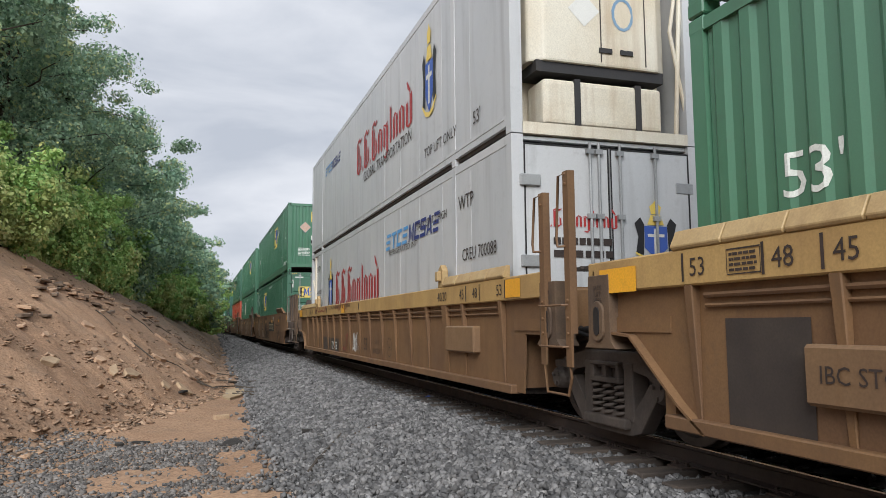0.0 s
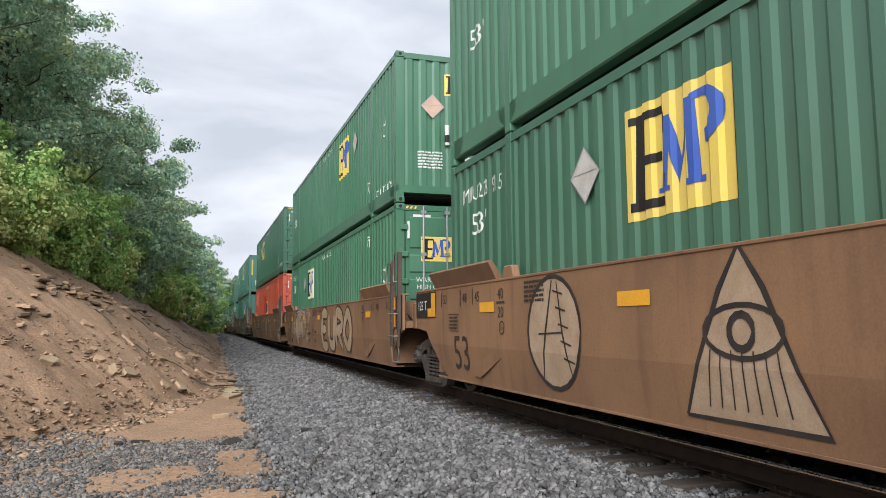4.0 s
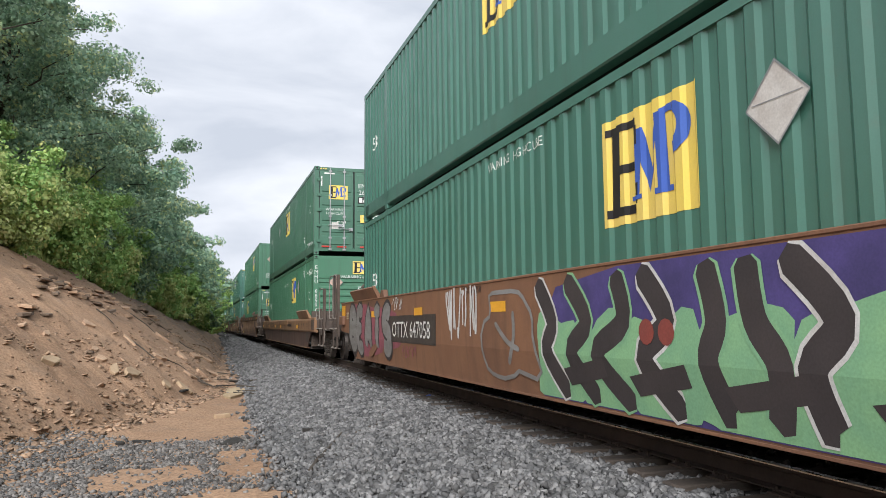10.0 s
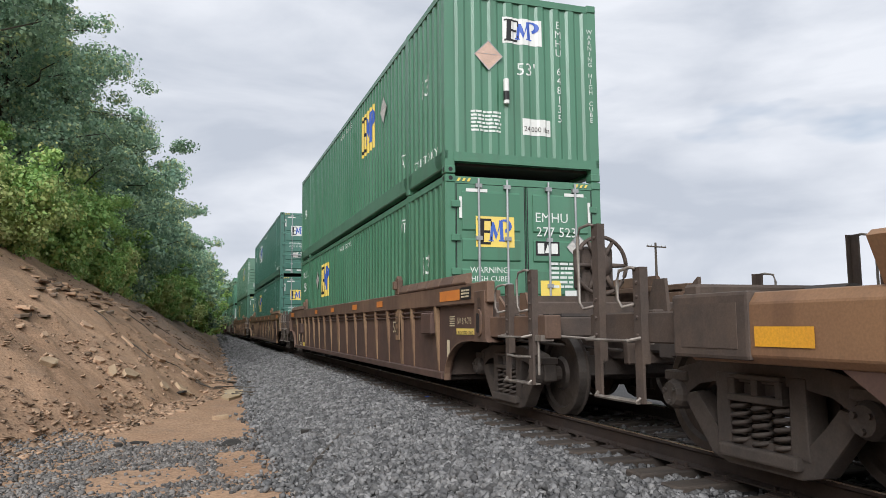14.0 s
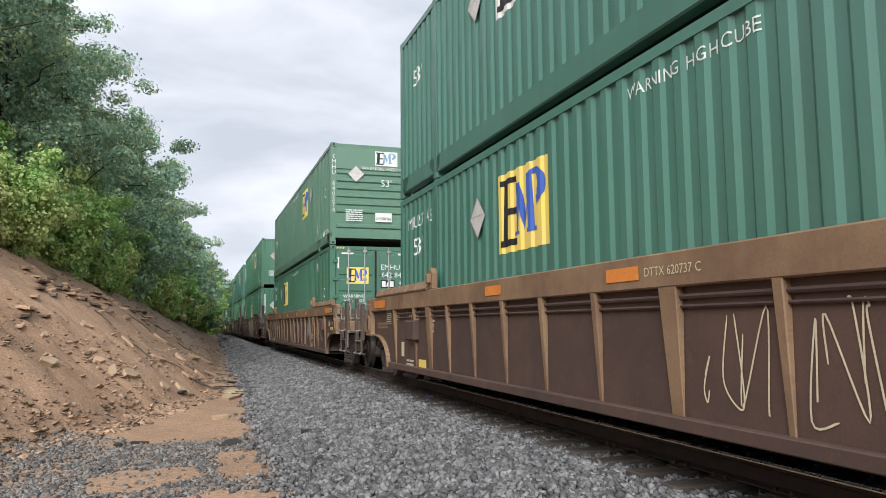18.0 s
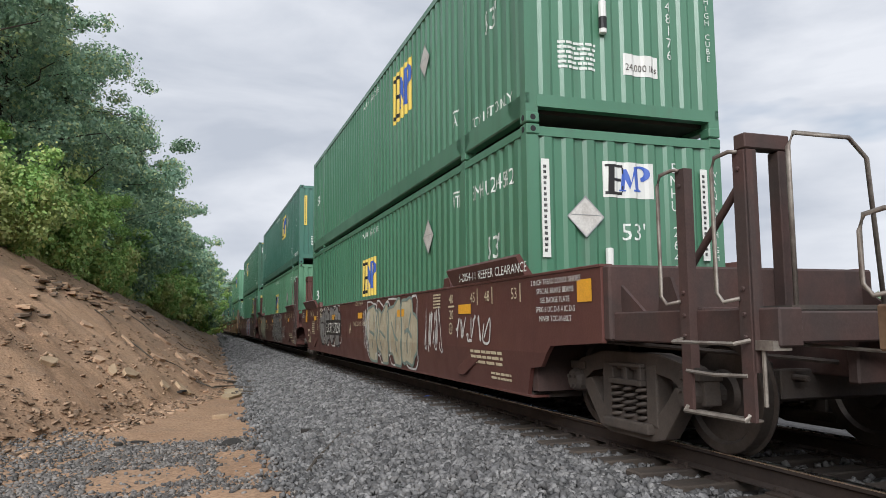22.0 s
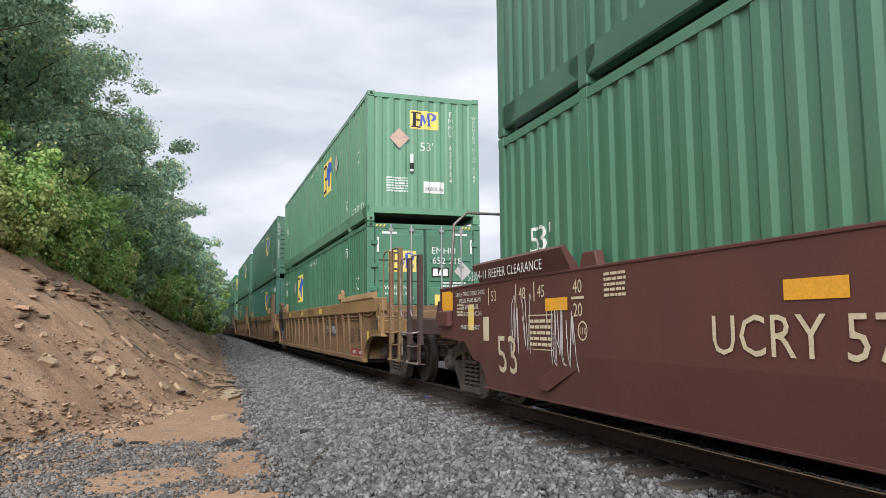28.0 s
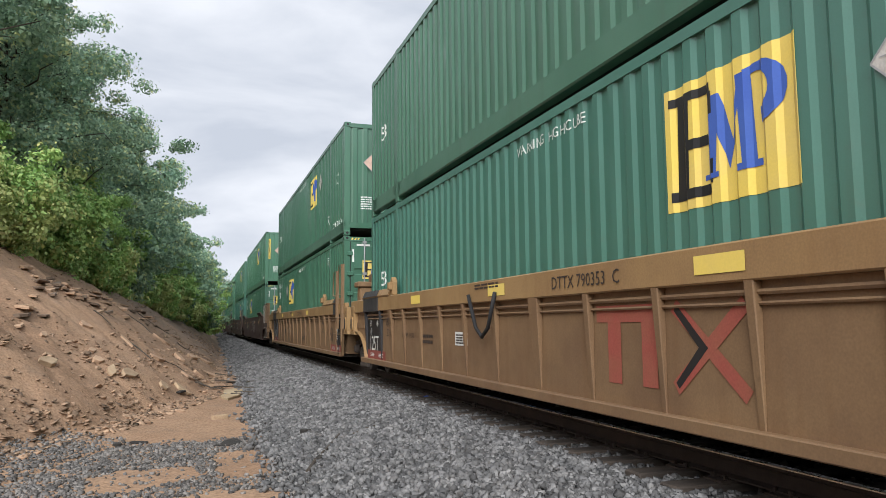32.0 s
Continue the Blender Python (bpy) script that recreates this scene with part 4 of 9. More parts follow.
def end_marks(c, spec, r):
    near, serial = spec["near"], spec.get("serial", "")
    y = .012 if near == "front" else -.02 if near == "door" else -.013
    wv = near == "front"
    if near == "door":
        y = -.018
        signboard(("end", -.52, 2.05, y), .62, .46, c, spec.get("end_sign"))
        write("lettering", "53'", ("end", -.42, 1.00, y), .20, LETTER, c)
        write("lettering", "WARNING", ("end", -.62, 1.48, y), .09, LETTER, c)
        write("lettering", "HIGH CUBE", ("end", -.62, 1.35, y), .08, LETTER, c)
        decal("notice", rect(-.2, .2, -.11, .11), ("end", .34, 1.82, y), SIGNBLACK, c, .006)
        decal("notice_shape", merge(rect(-.17, -.06, -.08, .08), rect(.06, .17, -.08, .08), ([(-.05, -.07), (.05, -.07), (0, .07)], [(0, 1, 2)])), ("end", .34, 1.82, y), SIGNWHITE, c, .009)
        for sx in (-.98, .98):
            decal("hazard_stripes", merge(*[([(k, 0), (k + .04, 0), (k + .07, .05), (k + .03, .05)], [(0, 1, 2, 3)]) for k in (-.14, -.06, .02)]), ("end", sx, CH - .10, 0), SIGNYELLOW, c, .006)
        if serial:
            write("lettering", serial[:4], ("end", .42, 2.30, y), .15, LETTER, c)
            write("lettering", serial[5:], ("end", .5, 2.08, y), .15, LETTER, c)
        diamond(("end", .86, 1.85, y), .20, c, spec.get("tag_paint"))
        decal("small_print", lines_block(.55, .42, 6, r.random()), ("end", .66, 1.42, y), LETTER, c)
        decal("notice", rect(-.2, .2, -.13, .13), ("end", .82, 1.05, y), SIGNWHITE, c, .006)
        decal("notice", rect(-.17, .17, -.13, .13), ("end", .38, 1.2, y), SIGNYELLOW, c, .006)
        decal("notice", rect(-.11, .11, -.11, .11), ("end", -.62, .95, y), PLACARD, c, .006)
        for a in (-1.05, -.55, .2, .7):
            decal("reflective_strip", rect(a, a + .3, .24, .29), ("end", 0, 0, y), spec.get("strip", SIGNWHITE), c, .006)
        for a, b, z0, z1 in ((-.98, -.64, 2.64, 2.69), (.64, .98, 2.64, 2.69), (-1.09, -1.045, 2.24, 2.56), (1.045, 1.09, 2.24, 2.56)):
            decal("reflective_strip", rect(a, b, z0, z1), ("end", 0, 0, y), SIGNWHITE, c, .006)
    else:
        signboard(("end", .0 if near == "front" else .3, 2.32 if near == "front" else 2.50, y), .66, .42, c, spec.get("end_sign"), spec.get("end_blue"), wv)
        diamond(("end", -.58, 1.87 if near == "front" else 2.02, y), .23, c, spec.get("tag_paint", PINK))
        write("lettering", "53'", ("end", .06 if near == "front" else .3, 1.72 if near == "front" else 1.79, y), .20, LETTER, c, wv)
        decal("notice", rect(-.24, .24, -.13, .13), ("end", .22, .80, y), SIGNWHITE, c, .006, wv)
        write("notice_lettering", "24,000 lbs", ("end", .22, .77, y), .085, DARKLETTER, c, wv, .9, .009)
        decal("small_print", lines_block(.5, .35, 6, r.random()), ("end", -.62, .84, y), LETTER, c, .005, wv)
        if near == "front":
            part("document_tube", "tube", lambda bm: (lathe(bm, [(-.2, .03), (-.19, .045), (.19, .045), (.2, .03)], "z", 10)), SIGNWHITE, c, at=pose(-.30, y - .03, 1.32))
            part("tube_cap", "tubecap", lambda bm: lathe(bm, [(-.07, .047), (.07, .047)], "z", 10), SIGNBLACK, c, at=pose(-.30, y - .03, 1.25))
        if serial:
            write_down(c, serial, -1.21 if near == "ribs" else .62, 2.5, 0 if near == "ribs" else y, .125, wv)
        if near == "ribs":
            write("lettering", "WARNING HIGH CUBE", ("end", .3, 2.2, y), .10, LETTER, c)
        else:
            write_down(c, "WARNING HIGH CUBE", 1.17, 2.45, 0, .075, False)
        if spec.get("strips"):
            for sx in (-1.08, 1.02):
                decal("caution_strip", rect(-.05, .05, -.55, .55), ("end", sx, 1.95, 0), spec["strips"], c, .014)
                decal("caution_print", lines_block(.05, 1.0, 16, 3), ("end", sx, 1.95, 0), SIGNBLACK, c, .017)


def write_down(c, text, x, z, y, size, waved):
    shapes = []
    for i, ch in enumerate(text):
        if ch != " ":
            shapes.append(flat(*letters(ch), 0, -i * size * 1.22, size))
    decal("vertical_lettering", merge(*shapes), ("end", x, z, y), LETTER, c, .005, waved)


def shipping_container(spec, level):
    paint = spec["paint"]
    colour = {GREEN: "green", TEAL: "blue-green", DEEP: "deep green", BRIGHT: "bright green", OLIVE: "faded olive green", RED: "orange-red"}[paint]
    end = {"door": "locked doors", "front": "corrugated front", "ribs": "ribbed front"}[spec["near"]]
    where = "stacked on another" if level else "in a rail car's well"
    c = thing("shipping_container", pose(0, 0, 0), f"{colour} corrugated container with {end}, {where}", "shipping container", "containers on the train")
    container_body(paint, spec["near"], c)
    r = random.Random(spec.get("serial", "x") + str(level))
    spec = dict(spec, low=not level)
    side_marks(c, spec, r)
    end_marks(c, spec, r)
    return c


def smooth_panel(bm, s):
    box(bm, s * (CW - .04), s * (CW - .006), .004, 1.215, .24, CH - .11)
    bevel(bm, .003)


def red_frame(bm, s):
    """Open frame round the far nose."""
    box(bm, s * (CW - .15), s * CW, -.85, -.74, 0, CH)
    for z in (.55, 1.45):
        tube(bm, [(s * (CW - .05), -.78, z), (s * (CW - .05), -.1, z + .7)], .025, 6)


def reefer_container(top):
    c = thing("refrigerated_container", pose(0, 0, 0), "white smooth-sided refrigerated container with red marks" + (", stacked on another" if top else ", in a rail car's well"), "shipping container", "containers on the train")
    for s in (-1, 1):
        for k in range(13 if top else 12):
            part("side_panel", ("rpanel", s), lambda bm, s=s: smooth_panel(bm, s), WHITE, c, at=pose(0, .15 + k * 1.219, 0))
        end = CL - .1 if top else CL - .86
        part("side_lining", ("rlining", s, top), lambda bm, s=s: box(bm, s * (CW - .07), s * (CW - .045), .1, end, .1, CH - .05), WHITE, c)
        if not top:
            part("end_frame", ("rframe", s), lambda bm, s=s: red_frame(bm, s), CREAM, c, at=pose(0, CL, 0))
        part("top_rail", ("rtop", s), lambda bm, s=s: box(bm, s * (CW - .07), s * (CW), .05, CL - .05, CH - .11, CH), WHITE, c)
        part("bottom_rail", ("rbot", s), lambda bm, s=s: (box(bm, s * (CW - .07), s * (CW), .05, CL - .05, .10, .24), box(bm, s * (CW - .02), s * (CW + .006), .2, CL - .2, .19, .205)), WHITE, c)
        for y in (0, 1.98, 14.01, 15.99):
            part("corner_post" if y in (0, 15.99) else "lifting_post", ("rpost", s), lambda bm, s=s: box(bm, s * (CW - .15), s * (CW + .002), 0, .15, 0, CH), WHITE, c, at=pose(0, y, 0))
    part("roof", "rroof", lambda bm: box(bm, -CW + .02, CW - .02, .05, CL - .05, CH - .05, CH - .01), WHITE, c)
    part("floor", "rfloor", lambda bm: box(bm, -CW + .05, CW - .05, .05, CL - .05, .05, .15), DARKIRON, c)
    part("end_panel", ("rfar", top), lambda bm: box(bm, -1.15, 1.15, CL - (.08 if top else .84), CL - (.03 if top else .79), .1, CH - .05), WHITE, c)
    x = -CW
    if top:
        part("end_panel", "rnear", lambda bm: box(bm, -1.15, 1.15, .62, .68, .1, CH - .05), CREAM, c)
        # cooling machine in the nose, with a tank below and bracing frame
        def machine(bm):
            prof = [(-.98, .62), (-.98, .22), (-.80, .08), (.80, .08), (.98, .22), (.98, .62)]
            prism(bm, prof, "z", .95, 2.78)
            bevel(bm, .03, 2)
        u = part("cooling_unit", "machine", machine, CREAM, c, "aged white cooling machine with rust streaks")
        for z in np.arange(2.18, 2.6, .085):
            part("grille_slat", "grille", lambda bm: box(bm, -.74, .74, .045, .09, 0, .05), BLACK, u, at=pose(0, 0, float(z)))
        for a in (-.05, .25):
            part("louvre", "lgrille", lambda bm: box(bm, 0, .18, .06, .085, 1.12, 1.18), BLACK, u, at=pose(a, 0, 0))
        part("blue_band", "uband", lambda bm: box(bm, -.76, .76, .062, .09, 2.64, 2.74), SIGNPALE, u)
        part("shadow_gap", "ugap", lambda bm: box(bm, -.9, .9, .12, .6, .82, .96), BLACK, u)
        for a in (-.02, .62):
            part("cover_seam", "useam", lambda bm: box(bm, -.006, .006, .07, .09, 1.0, 2.1), DARKIRON, u, at=pose(a, 0, 0))
        decal("faded_mark", merge(([( -.22, 0), (0, .22), (.22, 0), (0, -.22)], [(0, 1, 2, 3)])), ("end", -.25, 1.65, .08), SIGNWHITE, u, .004)
        decal("faded_mark", ribbon([(.3 + .14 * math.cos(k), 1.65 + .2 * math.sin(k)) for k in np.linspace(0, 6.3, 14)], .04), ("end", 0, 0, .08), SIGNPALE, u, .004)
        def tank(bm):
            box(bm, -.82, .86, .10, .58, .16, .74)
            bevel(bm, .07, 3)
        k = part("fuel_tank", "tank", tank, CREAM, c, "dented aged white fuel tank")
        for a in (-.36, .5):
            part("tank_strap", "strap", lambda bm: box(bm, -.04, .04, .085, .6, .15, .75), BLACK, k, at=pose(a, 0, 0))
        part("end_sill", "rnsill", lambda bm: box(bm, -1.15, 1.15, .0, .14, .0, .14), CREAM, c)
        part("brace", "brace", lambda bm: (tube(bm, [(1.02, .06, .15), (1.2, .06, 2.8)], .03), tube(bm, [(1.2, .06, .3), (.98, .06, 1.5), (1.2, .06, 2.7)], .025)), CREAM, c)
        # painted marks on the flank, as plain shapes
        rng = random.Random(5)
        pen_row(4.8, .78, ("side", 6.5, 1.62, x), REDLETTER, c)
        write("lettering", "GLOBAL TRANSPORTATION", ("side", 6.2, 1.05, x), .22, DARKLETTER, c, lift=.005)
        crest(.75, 1.5, ("side", 3.2, 1.85, x), c)
        write("lettering", "TOP LIFT ONLY", ("side", 2.7, .52, x), .16, DARKLETTER, c, lift=.005)
        write("lettering", "53'", ("side", 1.1, .5, x), .18, DARKLETTER, c, lift=.005)
        slant_row(1.1, .24, ("stack", "roof", "hook", "stack"), ("side", 12.9, 2.2, x), SIGNSKY, c)
        slant_row(1.3, .24, ("comb", "hook", "bend", "peak", "stack"), ("side", 11.7, 2.2, x), SIGNNAVY, c)
    else:
        for px, k in ((-1.14, 0), (.01, 1)):
            d = part("door", "rleaf", lambda bm: box(bm, 0, 1.13, 0, .06, .12, CH - .1), WHITE, c, at=pose(px, .004, 0))
            for bx in (.86 if k == 0 else .12, .98 if k == 0 else .62):
                part("locking_bar", "lockbar", lock_bar, GALV, d, at=pose(bx, -.03, 0))
            for z in (.45, 1.4, 2.35):
                part("hinge", "rhinge", lambda bm: (box(bm, -.06, .2, -.04, .01, -.07, .07), bevel(bm, .01)), GALV, d, at=pose(0 if k == 0 else 1.13, 0, z, 0, 0, 0 if k == 0 else 180))
            decal("gasket", merge(rect(.0, .02, .12, CH - .1), rect(1.11, 1.13, .12, CH - .1), rect(0, 1.13, .12, .135), rect(0, 1.13, CH - .12, CH - .1)), ("end", 0, 0, 0), RUBBER, d, .002)
        rng = random.Random(8)
        pen_row(1.05, .22, ("end", -.42, 1.92, 0), REDLETTER, c)
        decal("small_print", lines_block(.8, .3, 2, 4), ("end", -.38, 1.58, 0), DARKLETTER, c, .006)
        crest(.6, .75, ("end", .62, 1.8, 0), c)
        slant_row(1.6, .3, ("stack", "roof", "hook", "stack"), ("side", 5.25, 2.24, x), SIGNSKY, c)
        slant_row(1.75, .3, ("comb", "hook", "bend", "peak", "stack"), ("side", 3.55, 2.24, x), SIGNNAVY, c)
        write("lettering", "REFRIGERATED INT", ("side", 4.9, 2.03, x), .10, DARKLETTER, c, wide=1.6, lift=.005)
        pen_row(5.0, .86, ("side", 9.1, 1.62, x), REDLETTER, c)
        crest(.75, 1.5, ("side", 12.44, 1.78, x), c)
        write("lettering", "WTP", ("side", 1.55, 2.35, x), .2, DARKLETTER, c, lift=.005)
        write("lettering", "STACK LIMIT 2 HIGH", ("side", 3.2, 2.3, x), .13, DARKLETTER, c, lift=.005)
        write("lettering", "TARE WEIGHT", ("side", 14.5, 1.66, x), .11, DARKLETTER, c, lift=.005)
        write("lettering", "LB 11820", ("side", 14.5, 1.48, x), .11, DARKLETTER, c, lift=.005)
        write("lettering", "WTP", ("side", 14.6, 2.35, x), .2, DARKLETTER, c, lift=.005)
        write("lettering", "CREU 700088", ("side", 1.1, 1.62, x), .17, DARKLETTER, c, wide=.9, lift=.005)
    return c


def marks_row(width, h, count, rng):
    """A row of plain bars."""
    w = width / count
    return merge(*[rect(-width / 2 + w * i, -width / 2 + w * (i + .7), -h * rng.uniform(.35, .5), h * rng.uniform(.35, .5)) for i in range(count)])


PEN = ((1.15, 1, "cap"), (.38, .2, "dot"), (1.15, 1, "cap"), (.38, .2, "dot"), (1.15, 1, "cap"), (.95, .66, "low"), (.95, .66, "tail"), (.55, 1, "stem"), (.9, .66, "low"), (.95, .66, "low"), (1.0, 1.0, "tall"))


def pen_mark(w, h, kind):
    """One heavy broad-pen form on a base line: pointed stems joined by thin strokes; a plain shape, no letter."""
    def stem(u, top, foot=0.0, k=.30):
        a = k * w
        return [(u, foot + .08 * h), (u + a * .5, foot), (u + a, foot + .1 * h), (u + a, top - .04 * h), (u + a * .5, top - .11 * h), (u, top)], [(0, 1, 2, 3, 4, 5)]
    if kind == "dot":
        return [(0, 0), (.18 * w, -.04 * h), (.5 * w, .05 * h), (.3 * w, .14 * h)], [(0, 1, 2, 3)]
    if kind == "stem":
        return stem(.12 * w, h, 0, .5)
    low = .64 * h
    if kind == "cap":
        return merge(stem(.0, h * .94, 0, .26), stem(.36 * w, h * .86, .06 * h, .14), ribbon([(0, .06 * h), (.4 * w, 0), (.9 * w, .16 * h)], .09 * h), ribbon([(.05 * w, .9 * h), (.45 * w, h), (.62 * w, .9 * h), (.9 * w, .98 * h)], .1 * h), stem(.66 * w, .55 * h, .1 * h, .2))
    if kind == "tail":
        return merge(stem(0, low), stem(.52 * w, low, -.16 * h), ribbon([(.05 * w, -.18 * h), (.4 * w, -.24 * h), (.8 * w, -.12 * h)], .07 * h), ribbon([(.05 * w, low), (.4 * w, low * .9), (.8 * w, low)], .06 * h))
    if kind == "tall":
        return merge(stem(0, low), stem(.52 * w, h * .8, 0, .32), ribbon([(.6 * w, h * .78), (.35 * w, h * .9), (.15 * w, h * 1.05)], .12 * h), ribbon([(.05 * w, .05 * h), (.4 * w, 0), (.8 * w, .06 * h)], .07 * h))
    return merge(stem(0, low), stem(.52 * w, low), ribbon([(.12 * w, low * .86), (.36 * w, low), (.7 * w, low * .9)], .06 * h))


def pen_row(width, h, place, material, parent, lift=.005):
    """Eleven red pen forms side by side."""
    kind, a, z, base = place
    unit = width / sum(p[0] for p in PEN)
    u = -width / 2
    for wide, _, form in PEN:
        pts, faces = pen_mark(wide * unit * .94, h, form)
        decal("red_mark", ([(p[0] + u, p[1] - h / 2) for p in pts], faces), place, material, parent, lift)
        u += wide * unit


def slant_row(width, h, forms, place, material, parent):
    """Slanted plain block forms: caps on stems, stacks of bars, boxes."""
    w = width / len(forms)
    lean = .22 * h
    for i, form in enumerate(forms):
        u, k, t = -width / 2 + w * i, w * .84, .2 * h
        bars = {"roof": (rect(0, k, h - t, h), rect(.38 * k, .62 * k, 0, h - t)), "stack": (rect(.1 * k, k, h - t, h), rect(0, .9 * k, .4 * h, .6 * h), rect(0, .9 * k, 0, t)),
                "comb": (rect(0, .2 * k, 0, h), rect(.8 * k, k, 0, h), ([(.2 * k, h), (.5 * k, .3 * h), (.8 * k, h), (.8 * k, .75 * h), (.5 * k, .05 * h), (.2 * k, .75 * h)], [(0, 1, 4, 5), (1, 2, 3, 4)])),
                "flag": (rect(0, .2 * k, 0, h), rect(.2 * k, k, h - t, h), rect(.8 * k, k, .42 * h, h - t), rect(.2 * k, k, .3 * h, .42 * h)), "bend": (rect(0, k, h - t, h), rect(0, .2 * k, .4 * h, h - t), rect(0, k, .4 * h, .6 * h), rect(.8 * k, k, t, .4 * h), rect(0, k, 0, t)),
                "peak": (([(0, 0), (.22 * k, 0), (.55 * k, h), (.4 * k, h)], [(0, 1, 2, 3)]), ([(.78 * k, 0), (k, 0), (.62 * k, h), (.48 * k, h)], [(0, 1, 2, 3)]), rect(.3 * k, .7 * k, .2 * h, .32 * h)),
                "hook": (rect(0, .22 * k, 0, h), rect(.2 * k, k, h - t, h), rect(.2 * k, k, 0, t)), "fork": (rect(0, .22 * k, 0, h), ([(.22 * k, .45 * h), (.75 * k, h), (k, h), (.4 * k, .45 * h), (k, 0), (.75 * k, 0), (.22 * k, .4 * h)], [(0, 1, 2, 3), (0, 3, 6), (3, 4, 5, 6)]))}[form]
        pts, faces = merge(*bars)
        decal("blue_mark", ([(p[0] + u + lean * (p[1] / h - .5), p[1] - h / 2) for p in pts], faces), place, material, parent, .005)


def crest(w, h, place, parent):
    """A coat of arms as plain shapes: blue shield, gold bars, dark bearers and a gold top."""
    kind, a, z, base = place
    p = decal("crest", ([(-.27 * w, .08 * h), (-.27 * w, -.28 * h), (0, -.48 * h), (.27 * w, -.28 * h), (.27 * w, .08 * h)], [(0, 1, 2, 3, 4)]), place, SIGNBLUE, parent, .005, label="blue, gold and black painted crest")
    decal("crest_bar", merge(rect(-.2 * w, .2 * w, -.10 * h, -.05 * h), rect(-.05 * w, .05 * w, -.38 * h, .04 * h)), place, SIGNWHITE, p, .008)
    decal("crest_scroll", ribbon([(-.5 * w, -.36 * h), (-.25 * w, -.47 * h), (0, -.5 * h), (.25 * w, -.47 * h), (.5 * w, -.36 * h)], .05 * h), place, SIGNYELLOW, p, .0095)
    for q in (-1, 1):
        decal("crest_bearer", ([(q * .30 * w, -.40 * h), (q * .48 * w, -.36 * h), (q * .42 * w, -.1 * h), (q * .5 * w, .12 * h), (q * .36 * w, .22 * h), (q * .27 * w, .1 * h)], [(0, 1, 2, 3, 4, 5)]), place, SIGNBLACK, p, .0065)
    decal("crest_top", merge(([(-.2 * w, .10 * h), (.2 * w, .10 * h), (.12 * w, .26 * h), (-.12 * w, .26 * h)], [(0, 1, 2, 3)]), ([(-.1 * w, .28 * h), (.1 * w, .28 * h), (.14 * w, .4 * h), (0, .5 * h), (-.14 * w, .4 * h)], [(0, 1, 2, 3, 4)])), place, SIGNYELLOW, p, .0075)


# ---------------------------------------------------------------- rail cars
WHEEL = 0.457
SIDE = 1.46                     # half width over the side plates


def wheel(bm):
    lathe(bm, [(-.07, .10), (-.07, .16), (-.035, .19), (-.03, .36), (-.065, .385), (-.065, WHEEL - .01), (-.06, WHEEL), (.03, WHEEL + .003), (.045, WHEEL + .027), (.062, WHEEL + .02), (.066, .385),
               (.03, .36), (.02, .19), (.09, .16), (.09, .10)], "x", 40)


def frame_plate(bm):
    """Cast side frame of a truck, about its middle: arched top, dished bottom and columns round two windows and the spring nest."""
    t = .075
    prism(bm, [(-1.04, .38), (-1.02, .58), (-.86, .67), (-.45, .755), (.45, .755), (.86, .67), (1.02, .58), (1.04, .38), (.80, .38), (.76, .50), (.62, .575), (.36, .60), (-.36, .60), (-.62, .575), (-.76, .50), (-.80, .38)], "x", -t, t)
    prism(bm, [(-.84, .46), (-.66, .50), (-.40, .20), (.40, .20), (.66, .50), (.84, .46), (.50, .06), (.34, .02), (-.34, .02), (-.50, .06)], "x", -t, t)
    for s in (-1, 1):
        prism(bm, [(s * .27, .16), (s * .43, .14), (s * .42, .66), (s * .28, .66)], "x", -t * 1.15, t * 1.15)
    box(bm, -.14, .14, -.36, .36, .08, .17)
    bevel(bm, .018, 2)


def bolster_end(bm):
    """The end of the bolster over the springs, with two cored windows."""
    box(bm, -.13, .09, -.26, .26, .47, .52)
    box(bm, -.13, .09, -.25, .25, .625, .66)
    for a in (-.25, -.03, .19):
        box(bm, -.12, .08, a, a + .06, .515, .63)
    bevel(bm, .008)


def coil(bm):
    n, turns, r = 44, 5, .062
    tube(bm, [(r * math.cos(k), r * math.sin(k), .17 + .30 * i / n) for i, k in enumerate(np.linspace(0, turns * 2 * math.pi, n))], .017, 5)


def bearing(bm):
    lathe(bm, [(-.10, .02), (-.105, .09), (-.06, .115), (.05, .125), (.09, .12), (.1, .05)], "x", 14)
    for k in range(3):
        a = k * 2.09 + .5
        lathe(bm, [(-.125, .02), (-.10, .02)], "x", 6, (0, .06 * math.cos(a), .06 * math.sin(a)))


